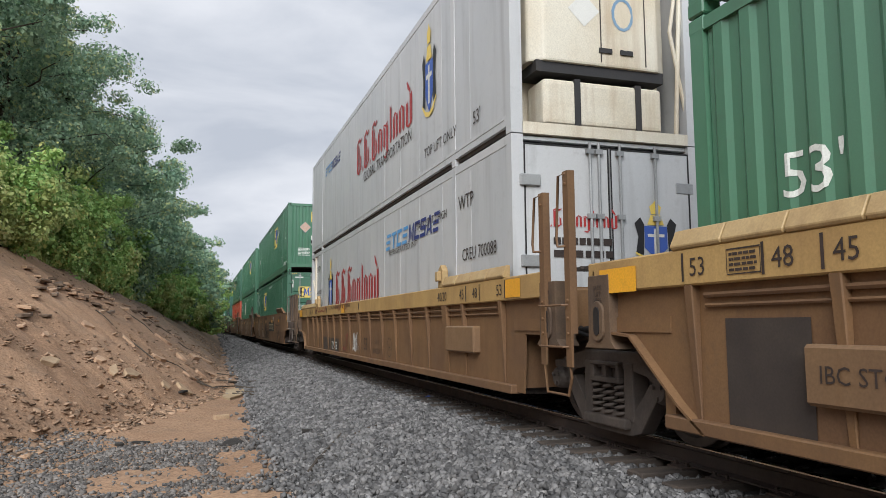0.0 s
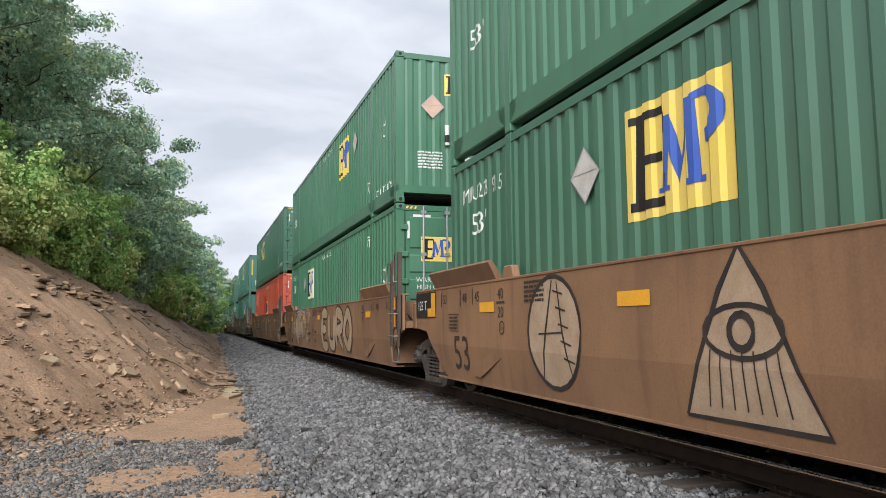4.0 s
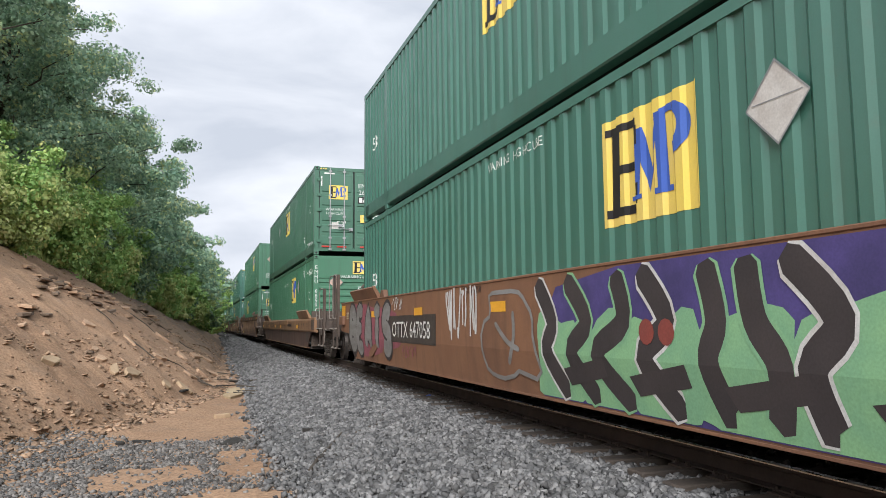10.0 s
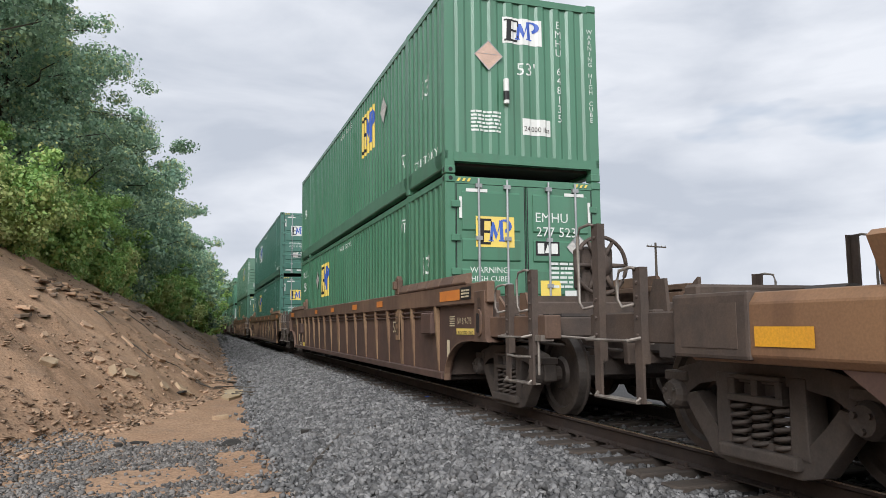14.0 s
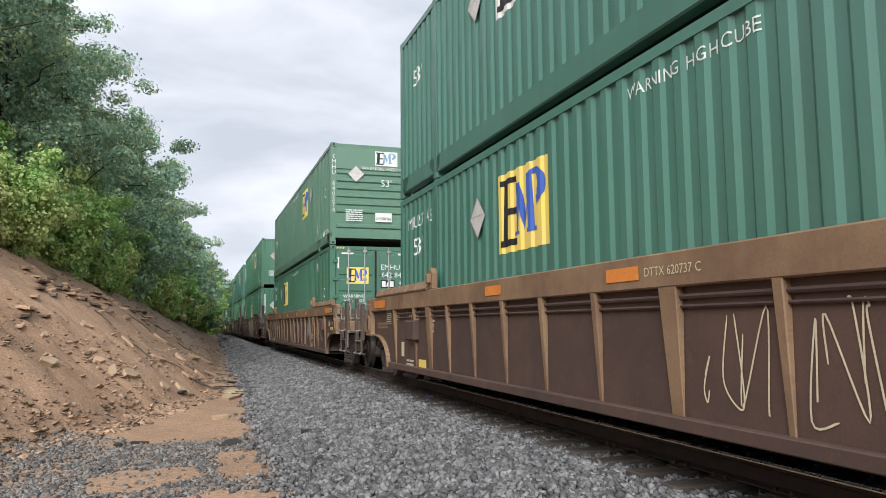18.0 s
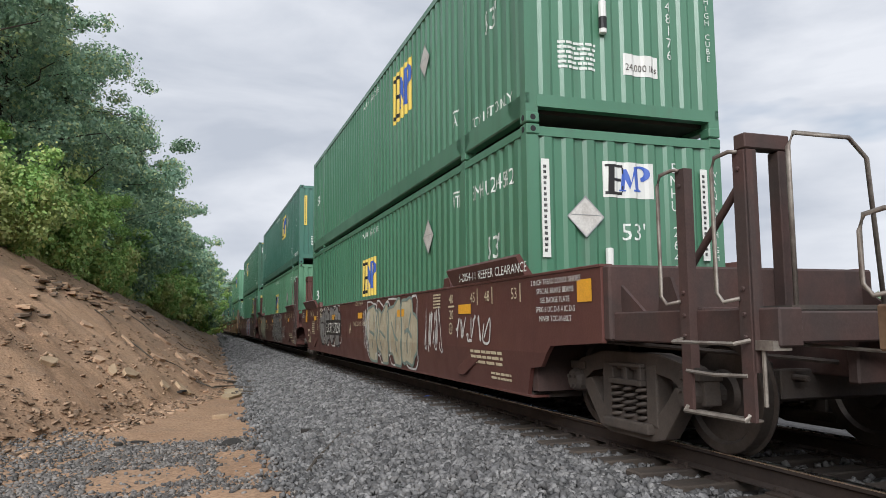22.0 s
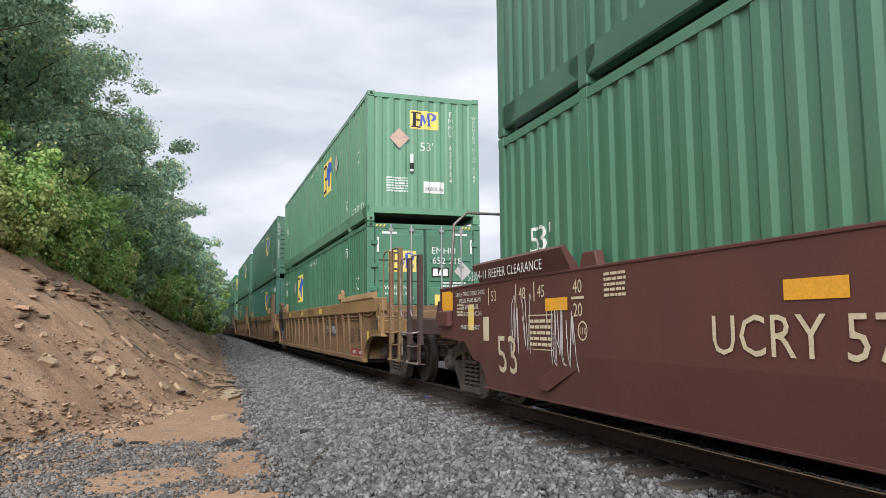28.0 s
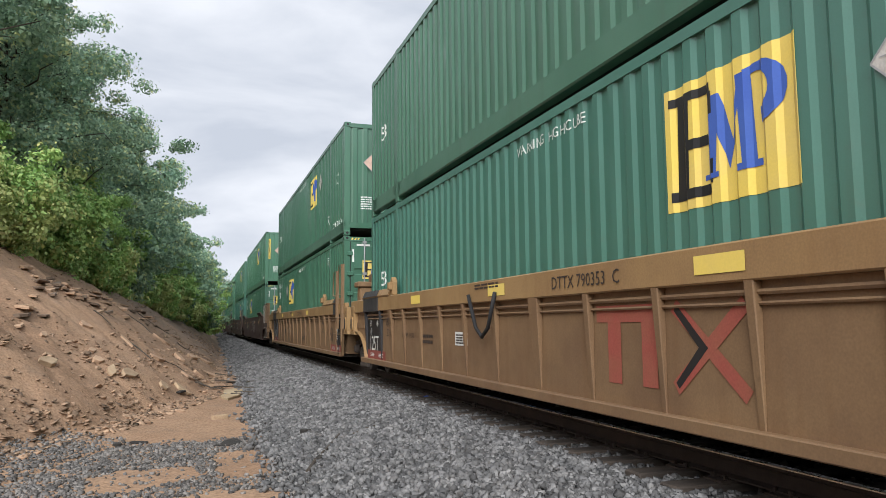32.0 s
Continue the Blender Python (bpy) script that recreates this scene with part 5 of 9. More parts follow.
def truck(car, y, spins):
    """A two-axle truck: side frames with springs, bolster and two wheelsets that turn."""
    for s in (-1, 1):
        f = part("side_frame", "frameplate", frame_plate, IRON, car, at=pose(s * 1.0, y, 0), label="grimy cast-iron truck side frame")
        for a in (-.2, 0, .2):
            for b in (-.05, .07):
                part("spring", "coil", coil, IRON, f, at=pose(b, a, 0), smooth=True)
        part("bolster_end", "bolsterend", bolster_end, IRON, f, at=pose(0, 0, 0, 0, 0, 0 if s < 0 else 180))
        for a in (-.89, .89):
            part("bearing_cap", "bearing", bearing, IRON, f, at=pose(-.05 if s < 0 else .05, a, .46, 0, 0, 0 if s < 0 else 180), smooth=False)
            part("bearing_adapter", "adapter", lambda bm: (box(bm, -.1, .1, -.14, .14, .56, .64), bevel(bm, .012)), IRON, f, at=pose(0, a, 0))
    part("bolster", "bolster", lambda bm: (box(bm, -1.05, 1.05, -.2, .2, .44, .62), bevel(bm, .03)), DARKIRON, car, at=pose(0, y, 0))
    part("brake_beam", "beam", lambda bm: (box(bm, -.8, .8, -.05, .05, .33, .42), box(bm, -.83, -.67, -.09, .09, .2, .55), box(bm, .67, .83, -.09, .09, .2, .55)), DARKIRON, car, at=pose(0, y - .34, 0))
    part("brake_beam", "beam", None, DARKIRON, car, at=pose(0, y + .34, 0))
    for a in (-.89, .89):
        w = part("wheelset", "axle", lambda bm: lathe(bm, [(-.98, .07), (-.9, .085), (-.6, .085), (.6, .085), (.9, .085), (.98, .07)], "x", 14), DARKIRON, car, at=pose(0, y + a, WHEEL))
        for s in (-1, 1):
            part("wheel", "wheel", wheel, WHEELSTEEL, w, at=pose(s * .755, 0, 0, 0, 0, 0 if s < 0 else 180), smooth=False)
        spins.append((w, y + a))


WHEELSTEEL = surface("worn_wheel_steel", (0.10, 0.085, 0.075), (0.07, 0.058, 0.05), patch=4, rough=0.5, rough_span=.2, metal=0.6, bump=0.1)


def plate_outline(near, far, top, ribbed=False, arched=True):
    """Side plate seen from the side (y, z); it is cut out over the trucks, in an arch or in steps."""
    if ribbed:
        solo = [(-1.30 + .92 * math.cos(a), .25 + .55 * math.sin(a)) for a in np.linspace(0, 1.5, 10)] + [(-1.88, .82), (-1.88, top)]
    else:
        solo = [(-.14, .25), (-.30, .56), (-.56, .58), (-.80, .80), (-1.78, .84), (-1.78, top)]
    if near == "solo":
        n = solo
    else:
        n = [(-.42, .27), (-.48, .90), (-1.05, .90), (-1.05, top)] if ribbed else [(-.28, .27), (-.42, .58), (-.80, .84), (-1.05, .90), (-1.05, top)]
    if far == "solo":
        f = [(CL - y, z) for y, z in solo]
    elif ribbed and arched:
        f = [(CL + .98 - 1.10 * math.cos(a), .25 + .62 * math.sin(a)) for a in np.linspace(0, 1.5, 10)] + [(CL + 1.22, .89), (CL + 1.22, top)]
    else:
        f = [(CL - .18, .25), (CL + .1, .42), (CL + .70, .90), (CL + 1.22, .94), (CL + 1.22, top)]
    return n + f[::-1]


def arch_rim(bm, points, s):
    """A bent flange along the cut-out over a truck."""
    for (y0, z0), (y1, z1) in zip(points, points[1:]):
        n = math.hypot(y1 - y0, z1 - z0) or 1
        a, b = (z1 - z0) / n * .02, -(y1 - y0) / n * .02
        prism(bm, [(y0, z0), (y1, z1), (y1 + a, z1 + b), (y0 + a, z0 + b)], "x", s * (SIDE - .10), s * SIDE)


def ladder(bm, h0, h1, w, rungs):
    for a in (-w / 2, w / 2):
        box(bm, -.012, .012, a - .03, a + .03, h0, h1)
    for z in np.linspace(h0 + .06, h1 - .25, rungs):
        tube(bm, [(0, -w / 2, z), (-.06, -w / 2, z), (-.06, w / 2, z), (0, w / 2, z)], .011, 6)


def stanchion(bm, h, foot=.40):
    """A flat upright with a turned edge and bolt heads."""
    box(bm, -.012, .012, -.05, .05, foot, h)
    box(bm, .0, .06, -.05, -.036, foot + .3, h)
    for z in (.92, 1.06, 1.22, h - .12):
        if z < h - .1:
            lathe(bm, [(-.026, .010), (-.022, .016), (-.010, .016)], "x", 6, (0, 0, z))


def handrail(bm, h):
    """A bent pipe beside an upright, on its far side."""
    tube(bm, [(0, .03, 1.16), (-.05, .12, 1.14), (-.06, .17, 1.2), (-.06, .17, h - .10), (-.05, .15, h - .02), (-.02, .05, h), (0, 0, h - .01)], .014, 6)


def step_rungs(bm, span, mid):
    """Treads hung between two uprights, with a bowed grab rail above."""
    h = span / 2
    tube(bm, [(0, -h, .44), (-.03, -h, .41), (-.03, h, .41), (0, h, .44)], .016, 6)
    box(bm, -.03, .10, -h, h, .395, .41)
    if mid:
        tube(bm, [(0, -h, .68), (-.02, 0, .67), (0, h, .68)], .014, 6)
    tube(bm, [(0, -h - .03, .90), (-.10, -h - .01, .88), (-.10, h + .01, .88), (0, h + .03, .90)], .014, 6)


def coupler(bm):
    box(bm, -.16, .16, -.62, .5, .72, .98)
    box(bm, -.24, .14, -.86, -.6, .66, 1.04)
    box(bm, -.24, -.1, -.98, -.8, .68, 1.02)
    bevel(bm, .03)


def hand_brake(bm):
    tube(bm, [(.36 * math.cos(k), 0, .36 * math.sin(k)) for k in np.linspace(0, 2 * math.pi, 33)], .026, 8)
    for k in range(6):
        a = k * math.pi / 3
        c, q = math.cos(a), math.sin(a)
        tube(bm, [(.1 * c, .02, .1 * q), (.24 * c, .012, .24 * q), (.35 * c, 0, .35 * q)], .036, 6, .024)
    lathe(bm, [(-.03, .04), (-.02, .15), (.03, .15), (.06, .06)], "y", 18)


def grating(bm):
    for x in np.arange(-1.05, 1.06, .075):
        box(bm, x - .006, x + .006, -.3, .3, 1.53, 1.56)
    for y in (-.3, 0, .3):
        box(bm, -1.1, 1.1, y - .008, y + .008, 1.53, 1.56)


def end_gear(car, paint, end, y, way, spec, spins):
    """What stands at one end of a car; way -1: the end towards the camera, 1: the far end."""
    m = pose(0, y, 0) if way < 0 else pose(0, y, 0, 0, 0, 180)
    tall = spec.get("tall", 2.1) if way < 0 else spec.get("tall_far", spec.get("tall", 2.1))
    if end == "solo":
        paint = {BROWN: GRIME, REDBROWN: GRIME, RUST: GRIME, MAROON: GRIMEMAROON, OLDYELLOW: GRIMETAN}.get(paint, paint)
    flip = lambda s: 0 if s < 0 else 180
    if end == "solo":
        style = "maroon" if spec["car"] is MAROON else spec["style"]
        mid, inner, outer, edge = {"ribbed": (1.68, 2.60, 3.20, 1.95), "smooth": (1.50, 2.45, 2.98, 1.76), "maroon": (1.55, 2.90, 3.50, 1.76), "stepped": (1.60, 2.43, 3.05, 1.76)}[style]
        beam = spec.get("chord", paint) if style == "ribbed" and paint is not GRIMETAN else paint
        truck(car, y + way * mid, spins)
        part("end_deck", ("deck", edge), lambda bm: box(bm, -1.34, 1.34, -edge, -.12, .84, .90), DARKIRON, car, at=m)
        part("centre_sill", "csill", lambda bm: (box(bm, -.33, .33, -3.32, -.1, .62, 1.04), box(bm, -.42, .42, -3.36, -3.26, .58, 1.08), bevel(bm, .015)), paint, car, at=m)
        part("bulkhead", "bulk", lambda bm: box(bm, -1.38, 1.38, -.34, -.22, .32, 1.42), paint, car, at=m)
        part("end_sill", ("endsill", edge, style), lambda bm: (box(bm, -1.36 if style == "ribbed" else -1.44, 1.36 if style == "ribbed" else 1.44, -edge - .12, -edge + .04, .86, 1.28 if style in ("ribbed", "stepped") else 1.50), bevel(bm, .02)), paint, car, at=m)
        for k, (a, z) in enumerate(((inner, .92), (outer, .88))):
            part("cross_beam", ("xbeam", k), lambda bm: (box(bm, -1.36, 1.36, -.07, .07, z, z + .2), bevel(bm, .012)), paint, car, at=pose(0, y + way * a, 0))
        for s in (-1, 1):
            part("side_beam", ("sidebeam", s, style), lambda bm: (box(bm, s * 1.22, s * 1.40, -outer - .22, -edge + .05, .86, 1.10), bevel(bm, .012)), beam, car, at=m)
            part("brace_web", ("braceweb", s, edge), lambda bm: (prism(bm, [(-edge - .1, 1.09), (-edge - .46, 1.09), (-edge - .1, 1.34)], "x", s * 1.30, s * 1.33), prism(bm, [(-edge - .55, 1.09), (-edge - .85, 1.09), (-edge - .72, 1.36), (-edge - .58, 1.36)], "x", s * 1.24, s * 1.27)), beam, car, at=m)
        part("walkway", "grating", grating, DARKIRON, car, at=pose(0, y + way * (inner + outer) / 2, -.44))
        part("coupler", "coupler", coupler, DARKIRON, car, at=m @ pose(0, -3.02, -.02))
        part("air_hose", "hose", lambda bm: tube(bm, [(.3, -2.95, .85), (.3, -3.2, .7), (.25, -3.45, .42), (.18, -3.7, .45)], .025, 8), RUBBER, car, at=m, smooth=True)
        # dark bars added to stand in for the shade under the car's end
        part("brake_rigging", "rigging", lambda bm: (tube(bm, [(-.5, -.4, .62), (-.5, -3.0, .60)], .03, 6), tube(bm, [(.42, -.5, .58), (.42, -3.0, .56)], .03, 6), box(bm, -.62, .62, -2.86, -2.74, .44, .66), box(bm, -.56, -.44, -2.6, -2.2, .5, .7), bevel(bm, .01)), DARKIRON, car, at=m)
        low = spec.get("tall_in", tall)
        for s in (-1, 1):
            for b, k in ((inner, low), (outer, tall)):
                part("stanchion", ("stan", k), lambda bm: stanchion(bm, k), paint, car, at=pose(s * 1.45, y + way * b, 0, 0, 0, flip(s)))
                part("handrail", ("hrail", k), lambda bm: handrail(bm, k), paint if paint in (YELLOW, GRIMETAN) else PIPE, car, at=pose(s * 1.47, y + way * b, 0, 0, 0, flip(s)), label="worn pipe handrail", smooth=True)
            span = outer - inner
            part("step", ("steps", span, style), lambda bm: step_rungs(bm, span, style in ("ribbed", "maroon")), paint if paint in (YELLOW, GRIMETAN) else PIPE, car, at=pose(s * 1.46, y + way * (inner + outer) / 2, 0, 0, 0, flip(s)), label="worn pipe step hung below the end")
        part("uncoupling_lever", ("lever", outer), lambda bm: (tube(bm, [(-1.42, -outer - .1, .50), (-1.42, -outer - .1, .86), (-1.36, -outer - .1, .90), (-.9, -3.44, .86), (-.2, -3.5, .80)], .014, 6), box(bm, -1.44, -1.30, -outer - .2, -outer, .84, .90)), PIPE, car, at=m)
        part("air_pipe", "apipe", lambda bm: tube(bm, [(-1.1, -.4, .9), (-1.15, -1.4, .84), (-1.0, -2.4, .80), (-.5, -3.0, .74), (.2, -3.4, .66)], .02, 6), DARKIRON, car, at=m)
        if style == "maroon":
            part("guard_frame", "gframe2", lambda bm: (box(bm, -.2, -.08, -.07, .07, 1.0, 2.555), box(bm, .16, .28, -.07, .07, 1.0, 2.555), box(bm, -.21, .29, -.075, .075, 2.56, 2.7), tube(bm, [(-.14, .05, 2.3), (-.14, .9, 1.5)], .04, 6), bevel(bm, .01)), paint, car, at=m @ pose(.1, -1.95, 0))
            part("handrail", "bigrail", lambda bm: tube(bm, [(.2, -2.2, 1.1), (.2, -2.2, 2.55), (.27, -2.2, 2.68), (.9, -2.2, 2.68), (1.1, -2.2, 2.5), (1.2, -2.2, 1.1)], .022, 8), PIPE, car, at=m, label="pale bent pipe handrail", smooth=True)
        if spec.get("brake") == way:
            rise = {"smooth": .44, "stepped": .0, "ribbed": -.14}[style]
            back = -1.86 if style == "ribbed" else -2.1
            part("brake_pedestal", ("pedestal", rise), lambda bm: (box(bm, -.16, .12, -.02, .22, 1.0, 1.62 + rise), box(bm, -.22, .22, -.06, .22, 1.58 + rise, 2.12 + rise), bevel(bm, .03)), paint, car, at=m @ pose(.1, back, 0))
            part("hand_brake_wheel", "handwheel", hand_brake, paint, car, at=m @ pose(.1, back - .12, 1.88 + rise), smooth=True)
            part("brake_chain", ("bchain", rise), lambda bm: [tube(bm, [(.035 * math.cos(k), 0, z + .045 * math.sin(k)) for k in np.linspace(0, 6.283, 9)], .009, 4) for z in np.arange(1.0, 1.6 + rise, .075)], DARKIRON, car, at=m @ pose(.1, back - .08, 0))
        if style == "smooth":
            part("air_tank", "airtank", lambda bm: lathe(bm, [(-.62, .05), (-.56, .21), (.56, .21), (.62, .05)], "x", 18), paint, car, at=pose(-.1, y + way * 1.35, 1.80 if spec.get("brake") == way else 1.52), smooth=True)
            part("tank_saddle", "saddle", lambda bm: (box(bm, -.5, -.4, -.16, .16, 0, .36), box(bm, .4, .5, -.16, .16, 0, .36), bevel(bm, .01)), paint, car, at=pose(-.1, y + way * 1.35, 1.28 if spec.get("brake") == way else 1.0))
            part("brake_valve", "valve", lambda bm: (box(bm, -.12, .12, -.1, .1, 1.06, 1.5), lathe(bm, [(-.2, .07), (.2, .07)], "x", 10, (0, 0, 1.46)), lathe(bm, [(-.16, .06), (.16, .06)], "y", 10, (0, 0, 1.54)), box(bm, -.2, -.05, -.15, .15, 1.2, 1.35), bevel(bm, .012)), IRON if spec.get("brake") == way else PIPE, car, at=pose(-.55, y + way * 1.9, 0))
        part("brake_cylinder", "bcyl", lambda bm: (lathe(bm, [(-.4, .03), (-.12, .05), (-.1, .16), (.25, .16), (.27, .05)], "y", 14), tube(bm, [(0, -.4, 0), (0, -1.0, -.05)], .022, 6)), DARKIRON, car, at=pose(-.45, y + way * 1.45, 1.12), smooth=False)
    else:
        part("end_deck", "adeck", lambda bm: box(bm, -1.40, 1.40, -1.0, -.22, .94, 1.06), paint, car, at=m)
        part("centre_sill", "acsill", lambda bm: (box(bm, -.45, .45, -1.62, -.2, .66, 1.16), bevel(bm, .02)), DARKIRON, car, at=m)
        part("bulkhead", "bulk", lambda bm: box(bm, -1.38, 1.38, -.34, -.22, .32, 1.42), paint, car, at=m)
        part("end_sill", "asill", lambda bm: (box(bm, -1.28, 1.28, -1.22, -1.03, .92, 1.36), box(bm, -1.0, 1.0, -1.45, -1.2, 1.0, 1.26), bevel(bm, .02)), paint, car, at=m)
        part("hydraulic_hose", "hhose", lambda bm: tube(bm, [(-1.2, -.5, 1.15), (-1.25, -1.1, .96), (-1.1, -1.7, .86), (-1.0, -2.1, 1.0)], .022, 6), RUBBER, car, at=m, smooth=True)
        if way < 0:
            a, b, h = (1.18, 1.70, 2.42) if spec["car"] is OLDYELLOW else (.12, .80, 2.45) if spec["style"] == "ribbed" else (.42, .92, 2.66) if spec["car"] is MAROON else (.44, .90, 2.22)
            pale = paint if spec["style"] == "ribbed" else PIPE
            for s in (-1, 1):
                for k, top in ((a, h - .12), (b, h)):
                    part("stanchion", ("astan", top), lambda bm: stanchion(bm, top, .62), paint if spec["style"] == "ribbed" else GRIMEMAROON if spec["car"] is MAROON else GRIME, car, at=pose(s * 1.50, y - k, 0, 0, 0, flip(s)))
                    part("handrail", ("ahrail", top), lambda bm: tube(bm, [(0, .02, 1.72), (-.05, .08, 1.72), (-.05, .10, 1.8), (-.04, .06, top - .04), (0, 0, top - .02)], .013, 6), pale, car, at=pose(s * 1.51, y - k, 0, 0, 0, flip(s)), smooth=True)
                span = (b - a) / 2
                for z in (.80, 1.18):
                    part("rung", ("arung", span), lambda bm: tube(bm, [(.01, -span, 0), (-.05, -span + .02, 0), (-.05, span - .02, 0), (.01, span, 0)], .012, 6), pale, car, at=pose(s * 1.51, y - (a + b) / 2, z, 0, 0, flip(s)), label="worn ladder rung")
                part("step", ("astep", span), lambda bm: tube(bm, [(0, -span, .64), (.02, -span * .95, .52), (.02, -span * .7, .36), (.02, span * .95, .36), (0, span, .64)], .014, 6), pale, car, at=pose(s * 1.50, y - (a + b) / 2, 0, 0, 0, flip(s)), label="worn hanging step")
        part("joint_hose", ("jhose", way), lambda bm: (tube(bm, [(-1.0, -.9, 1.02), (-1.15, -1.3, .94), (-1.2, -1.9, 1.0), (-1.1, -2.4, 1.06)], .035, 8), tube(bm, [(-.8, -.9, .94), (-1.0, -1.4, .84), (-1.0, -2.2, .9)], .02, 6)), RUBBER, car, at=m, smooth=True)
        if way < 0:
            truck(car, y - 1.63, spins)
            part("walkway", "grating", grating, DARKIRON, car, at=pose(0, y - 1.2, .02))
        elif spec["car"] is MAROON:
            part("guard_frame", "gframe", lambda bm: (box(bm, -.08, .08, -1.75, -1.62, 1.5, 2.455), box(bm, -.08, .08, -1.30, -1.17, 1.5, 2.455), box(bm, -.085, .085, -1.76, -1.16, 2.46, 2.62), tube(bm, [(0, -1.22, 2.3), (0, -.5, 1.6)], .03, 6), bevel(bm, .01)), paint, car, at=m @ pose(1.2, 0, 0))
        elif spec.get("boxes"):
            part("side_bearing_box", "sbb", lambda bm: (box(bm, -.3, .3, -1.75, -1.35, 1.62, 1.98), box(bm, -.36, .36, -1.8, -1.3, 1.98, 2.18), bevel(bm, .03)), paint, car, at=m @ pose(.6, 0, 0))
            part("side_bearing_box", "sbb2", lambda bm: (box(bm, -.16, .16, -1.6, -1.3, 1.5, 1.86), box(bm, -.22, .22, -1.66, -1.25, 1.86, 1.98), bevel(bm, .02)), paint, car, at=m @ pose(1.1, 0, 0))


POSTS = (.07, 1.35, 2.1, 2.98, 3.95, 4.95, 5.95, 7.0, 8.08, 9.15, 10.2, 11.2, 12.2, 13.17, 14.05, 14.82, 16.08)


def slot_shape(bm, x, r, h):
    """An upright slot with round ends."""
    prism(bm, [(r * math.cos(a), math.copysign(h - r, math.sin(a)) + r * math.sin(a)) for a in np.linspace(.01, 6.27, 18)], "x", x - .004, x + .004)


def jack_post(bm, s):
    """A lifting post: a box with a flared foot and a raised plate round its slot."""
    prism(bm, [(-.17, 1.42), (.17, 1.42), (.17, .86), (.26, .80), (-.26, .80), (-.17, .86)], "x", s * (SIDE - .2), s * (SIDE + .012))
    prism(bm, [(.10 * math.cos(a), 1.03 + math.copysign(.07, math.sin(a)) + .10 * math.sin(a)) for a in np.linspace(.01, 6.27, 18)], "x", s * (SIDE + .008), s * (SIDE + .034))
    bevel(bm, .006)


def side_post(bm, s, k):
    """A pressed post: proud under the chord, running out on the plate above the sill."""
    prism(bm, [(-.030 * k, .32), (.030 * k, .32), (.045 * k, 1.28), (-.045 * k, 1.28)], "x", s * (SIDE - .08), s * (SIDE - .004))
    for v in bm.verts:
        if v.co.z < .5 and abs(v.co.x) > SIDE - .05:
            v.co.x -= s * .062
    bevel(bm, .008)


